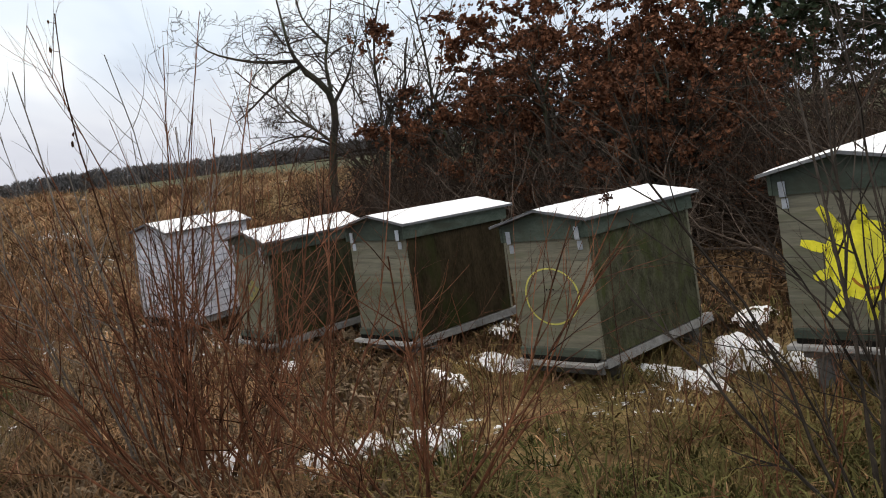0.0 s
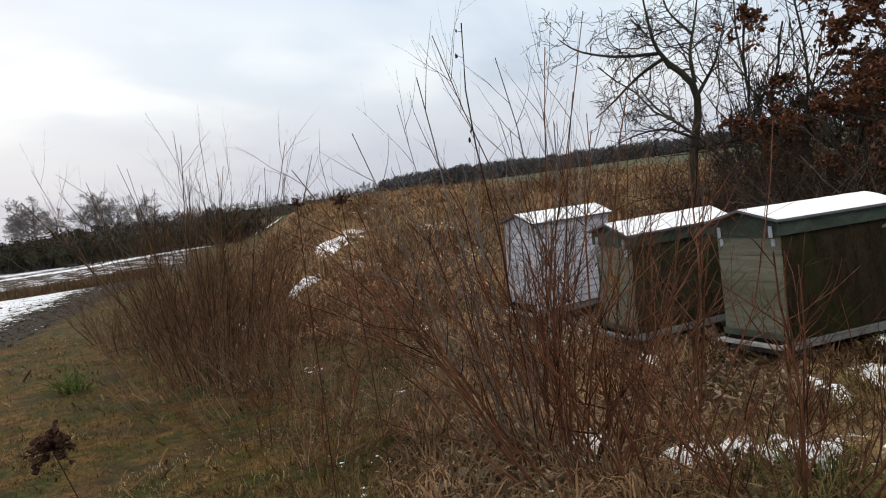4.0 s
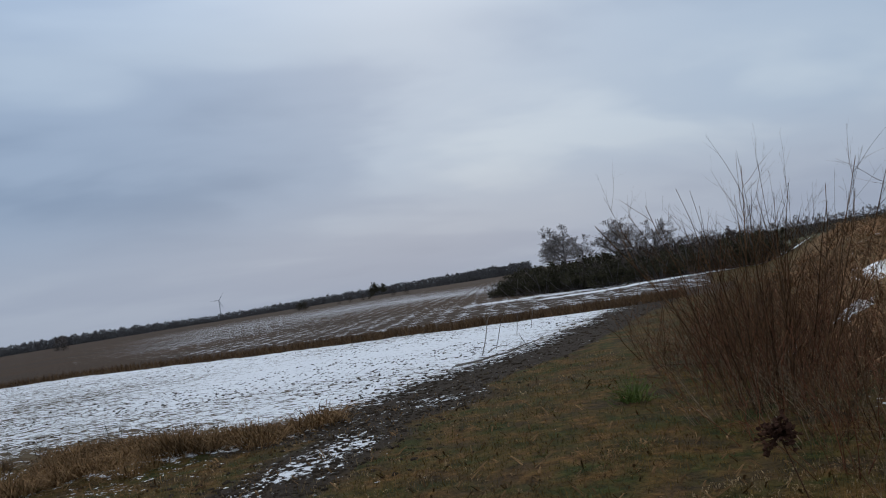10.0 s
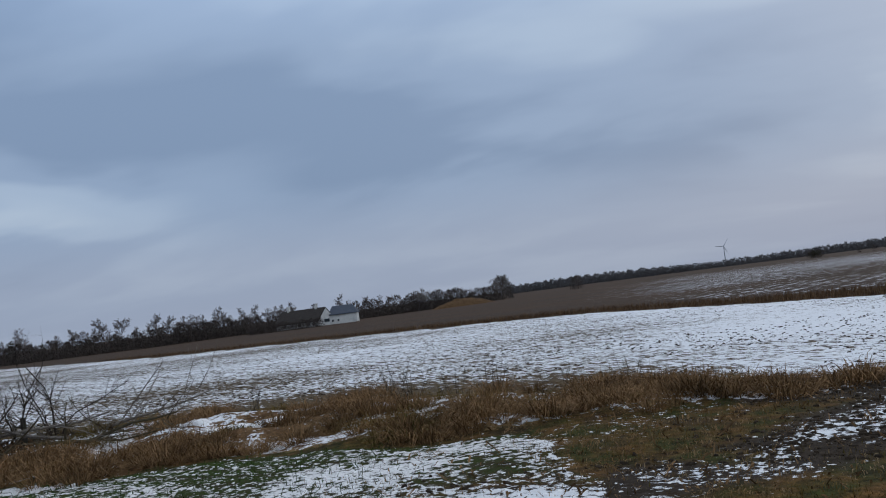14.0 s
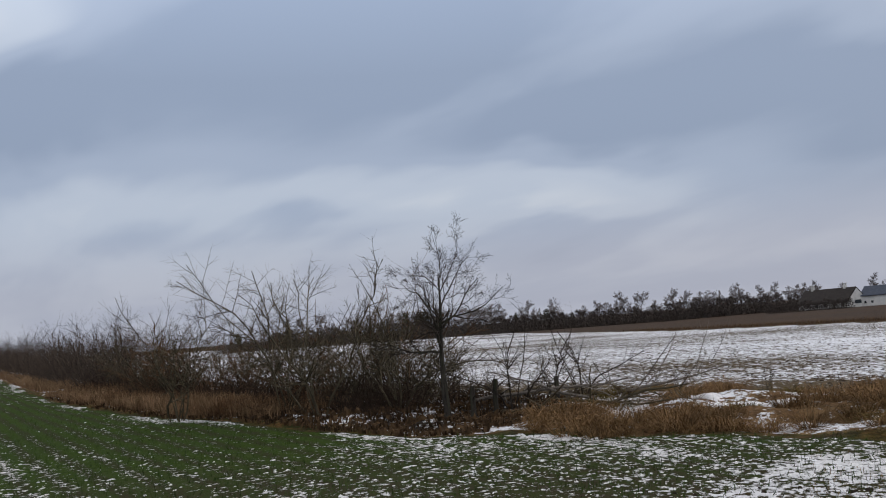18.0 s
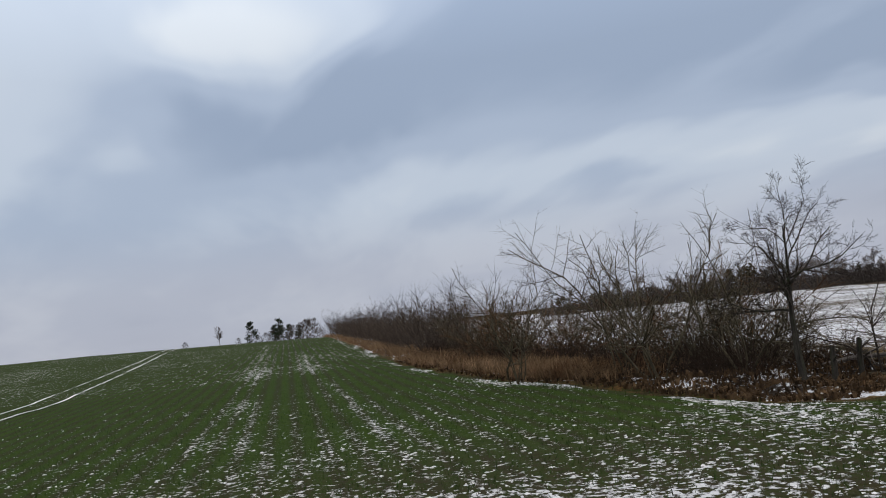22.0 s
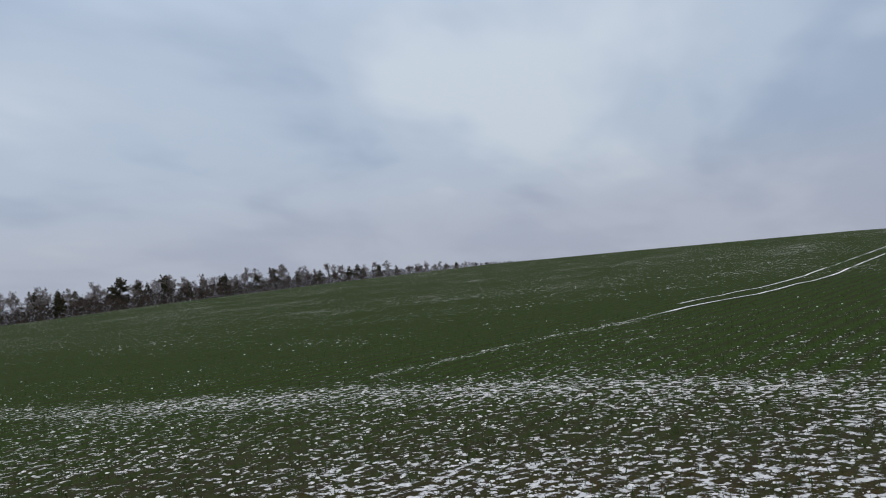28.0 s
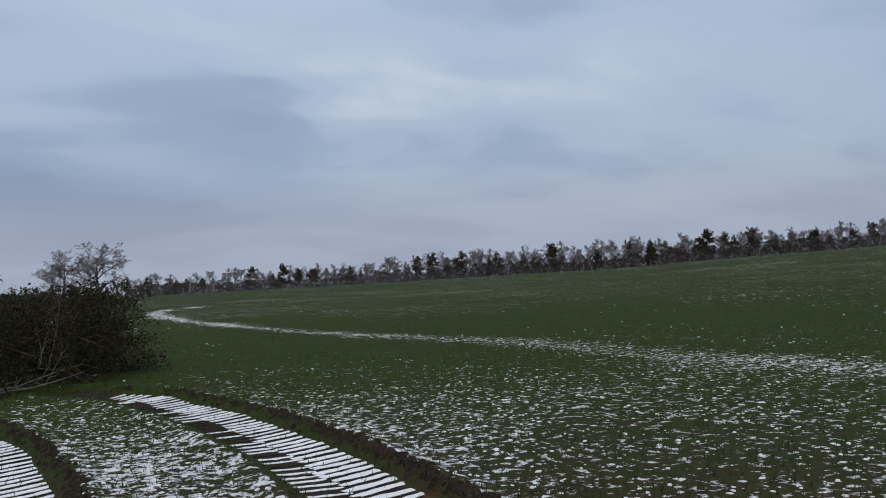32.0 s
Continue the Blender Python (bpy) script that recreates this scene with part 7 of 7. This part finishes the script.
# snow heaps beside and under the hives
for x, y, sx, sy, turn in [(5.15, -0.75, 0.40, 0.13, 35), (5.5, -1.25, 0.42, 0.18, -20), (5.2, -1.45, 0.34, 0.13, 0), (4.5, 0.6, 0.34, 0.2, 20), (4.35, 1.1, 0.36, 0.22, 0), (4.45, 1.6, 0.34, 0.2, 30), (13.3, 10.4, 1.0, 0.45, 10), (14.4, 10.8, 0.8, 0.4, 0), (5.8, 0.3, 0.4, 0.16, 35), (5.5, 0.62, 0.36, 0.10, 35), (6.2, 1.85, 0.3, 0.10, 30), (5.25, -0.95, 0.42, 0.10, -40), (5.7, -1.15, 0.4, 0.16, -20), (6.75, 0.35, 0.35, 0.16, 0), (6.35, -1.4, 0.4, 0.15, -30), (4.5, 0.9, 0.22, 0.12, 0), (8.3, 8.0, 0.5, 0.2, 30), (10.5, 8.8, 0.6, 0.2, 10), (-6.9, 10.6, 0.45, 0.2, 20), (-5.4, 11.9, 0.5, 0.22, 0), (-4.7, 11.4, 0.36, 0.2, 30), (-3.2, 12.0, 0.45, 0.2, 10), (-6.2, 12.3, 0.42, 0.2, -15), (-7.6, 11.6, 0.42, 0.18, 5), (-1.2, 11.0, 0.4, 0.18, 0), (-2.3, 10.4, 0.36, 0.16, 20), (-4.0, 10.2, 0.34, 0.15, -10)]:
    nu = 26
    gx_, gy_ = np.meshgrid(np.linspace(-1, 1, nu), np.linspace(-1, 1, nu), indexing="ij")
    wob = 0.35 + 1.0 * fbm(gx_ * 3 + x * 7, gy_ * 3 + y * 7, 0.9, 60)
    dome = np.clip(1 - (gx_ ** 2 + gy_ ** 2) / wob ** 2, 0, None) ** 0.5 * (0.6 + 0.8 * fbm(gx_ * 2 + x, gy_ * 2 + y, 0.6, 61))
    c, s = math.cos(radians(turn)), math.sin(radians(turn))
    wx, wy = x + (gx_ * sx * c - gy_ * sy * s), y + (gx_ * sx * s + gy_ * sy * c)
    v = np.stack([wx, wy, land(wx, wy) - 0.03 + 0.085 * dome], -1).reshape(-1, 3)
    ii_, jj_ = np.meshgrid(np.arange(nu - 1), np.arange(nu - 1), indexing="ij")
    q = np.stack([ii_ * nu + jj_, (ii_ + 1) * nu + jj_, (ii_ + 1) * nu + jj_ + 1, ii_ * nu + jj_ + 1], -1).reshape(-1, 4)
    tagged(part("snow_patch", fast_mesh("snow_patch", v, quads=q, smooth=True), M_SNOW), "thin leftover patch of white snow on the grass", "snow patch", group="leftover snow patches")

# tyre tracks with snow pressed by the lugs
def track(path, start, count, pitch, white):
    ob = thing("tyre_track", "tractor tyre track with slanting bars of pressed snow", "tyre track")
    pts = [Vector((*p, 0)) for p in path]
    lens = [(b - a).length for a, b in zip(pts, pts[1:])]
    rr = random.Random(int(start * 10) + count)
    for k in range(count):
        for half in (1, -1):
            s, i = start + (k + 0.5 * (half > 0)) * pitch, 0
            while i < len(lens) - 1 and s > lens[i]:
                s -= lens[i]
                i += 1
            if s > lens[i]:
                break
            d = (pts[i + 1] - pts[i]).normalized()
            side = Vector((-d.y, d.x, 0))
            clean = half > 0 or rr.random() < white
            long = rr.uniform(0.44, 0.56) if half > 0 else rr.uniform(0.30, 0.42)
            thick = pitch * (rr.uniform(0.44, 0.62) if half > 0 else rr.uniform(0.22, 0.38))
            c = pts[i] + d * s + side * half * (0.15 if half > 0 else 0.24)
            turn = math.degrees(math.atan2(d.y, d.x)) + 90 + half * 15 + rr.uniform(-4, 4)
            bm = bmesh.new()
            bmesh.ops.create_grid(bm, x_segments=7, y_segments=2, size=0.5)
            for v in bm.verts:
                rim = min(1.0, (0.5 - abs(v.co.x)) * 9) * (1.0 if abs(v.co.y) < 0.2 else 0.0)
                v.co = Vector((v.co.x * long + rr.uniform(-1, 1) * 0.010, v.co.y * thick * (1 - 0.35 * abs(v.co.x)) + rr.uniform(-1, 1) * 0.009 + 0.06 * v.co.x * v.co.x, 0.004 + 0.006 * rim + rr.uniform(0, 0.004)))
            edge = bmesh.ops.extrude_face_region(bm, geom=bm.faces[:])
            for v in edge["geom"]:
                if isinstance(v, bmesh.types.BMVert):
                    v.co.z += 0.004
            for v in bm.verts:
                if v.is_boundary:
                    v.co.z -= 0.03
            m = Matrix.Translation((c.x, c.y, height(c.x, c.y) - 0.002)) @ Matrix.Rotation(radians(turn), 4, "Z")
            part("snow_bar" if clean else "soil_bar", bm, M_SNOW if clean else M_SOIL, ob, m=m)
    return ob


track(RUTS[0], 0.9, 56, 0.170, 0.5)
track(RUTS[1], 0.3, 42, 0.170, 0.7)


def beside(line, off):
    return [(x + off, y) for x, y in line]


clod_edge = sample(rng, 1900, -190, -140, 4.5, 15, lambda x, y, r: np.maximum(np.exp(-(near_line(x, y, beside(RUTS[0], -0.50)) / 0.06) ** 2), 0.6 * np.exp(-(near_line(x, y, beside(RUTS[1], -0.50)) / 0.06) ** 2)))
cover("rut_clods", "dark soil squeezed up along the tyre tracks", "soil", M_SOIL, lumps(rng, clod_edge, (0.008, 0.034), 0.9))


# heap of brushwood at the field's edge
def brush_pile(m, seed):
    rng = np.random.default_rng(seed)
    ob = thing("brush_pile", "large dark heap of cut evergreen brushwood", "brush pile", m)
    n = 420
    a, rr = rng.uniform(0, 2 * math.pi, n), 2.0 * np.sqrt(rng.random(n))
    h = 1.20 * np.sqrt(np.clip(1 - (rr / 2.3) ** 2, 0, 1)) * rng.random(n) ** 0.6
    base = np.stack([np.cos(a) * rr * 1.25, np.sin(a) * rr * 0.75, h], 1)
    way = np.stack([np.cos(a) * 0.8, np.sin(a) * 0.8, rng.uniform(-0.25, 0.5, n)], 1) + rng.normal(size=(n, 3)) * 0.5
    main = grow(rng, base, way, rng.uniform(0.45, 1.0, n), rng.uniform(0.006, 0.016, n), 5, 0.14, -0.10)
    side = fork(rng, main, 10, 0.1, 0.95, (0.25, 0.6), (25, 70), 0.6, 4, 0.2, -0.04)
    for g in (main, side):
        g[0][..., 2] = np.maximum(g[0][..., 2], 0.02)
    part("branch_mass", twig_mesh("branch_mass", [main]), M_DUSK, ob)
    part("twig_mass", twig_mesh("twig_mass", [side]), M_DARKTWIG, ob)
    pts = np.concatenate([ends(side, rng, 13, 0.05), ends(main, rng, 22, 0.1)])
    part("needle_mass", leaf_mesh("needle_mass", rng, pts + rng.normal(size=pts.shape) * 0.05, 0.040, 0.8, 0.5), M_PILE, ob)
    return ob


M_PILE = grained("dull_evergreen_sprays", (0.015, 0.015, 0.007), (0.052, 0.045, 0.020), 2, rough=0.8, vary=0.5, island=True, bump=0.0)
brush_pile(at(1.5, -16.6, 0, 1.22), 71)
for i, (x, y, turn, ln) in enumerate([(0.9, -14.6, 175, 1.8), (1.6, -14.9, 160, 2.2), (0.6, -15.4, 190, 1.4)]):
    ob = fallen_branch("pale bare branch sticking out of the brush pile", at(x, y, turn), 480 + i, ln, 0.02, 3, 3, 1.6)


# wheel lines of the sprayer on the hill, still full of snow
def ribbon(line, lo, width):
    pts = [Vector((*p, 0)) for p in line]
    rows = []
    for a, b in zip(pts, pts[1:]):
        n = max(2, int((b - a).length / 0.7))
        d = (b - a).normalized()
        for k in range(n):
            p = a + (b - a) * k / n
            if math.hypot(p.x, p.y) < lo:
                continue
            w = width * (0.55 + 0.9 * float(fbm(p.x, p.y, 1.8, 91)))
            s = Vector((-d.y, d.x, 0)) * w
            if float(fbm(p.x, p.y, 2.2, 92)) < 0.40:
                s = s * 0.12
            for q in (p + s, p - s):
                rows.append((q.x, q.y, height(q.x, q.y) + 0.03))
    m = len(rows) // 2
    quads = [(2 * k, 2 * k + 1, 2 * k + 3, 2 * k + 2) for k in range(m - 1)]
    return fast_mesh("snow_line", np.array(rows), quads=np.array(quads), smooth=True)


for line, lo, width in [(TRAM_HILL, 19, 0.055), (TRAM_HILL_2, 24, 0.045)]:
    tagged(part("snow_line", ribbon(line, lo, width), M_SNOW), "narrow wheel line of snow across the wheat", "snow line", group="snowy wheel lines")

# earth bank on the far field and a low heap beside the farm
bm = bmesh.new()
bmesh.ops.create_grid(bm, x_segments=30, y_segments=14, size=1.0)
for v in bm.verts:
    u = math.hypot(v.co.x, v.co.y)
    hgt = max(0.0, 1 - u * u) ** 1.2 * (0.75 + 0.5 * float(fbm(v.co.x * 4, v.co.y * 4, 1.0, 95)))
    v.co = Vector((v.co.x * 11, v.co.y * 5, hgt * 2.6 - 0.25))
mound = part("earth_mound", bm, grained("brown_earth_and_grass", (0.060, 0.038, 0.020), (0.15, 0.090, 0.045), 1.5, rough=0.95, bump=0.8, dist=0.1))
tagged(mound, "low earth mound overgrown with brown grass", "earth mound")
mound.matrix_basis = pose(*polar(-8.8, 262), height(*polar(-8.8, 262)), 0, 0, 8.8)
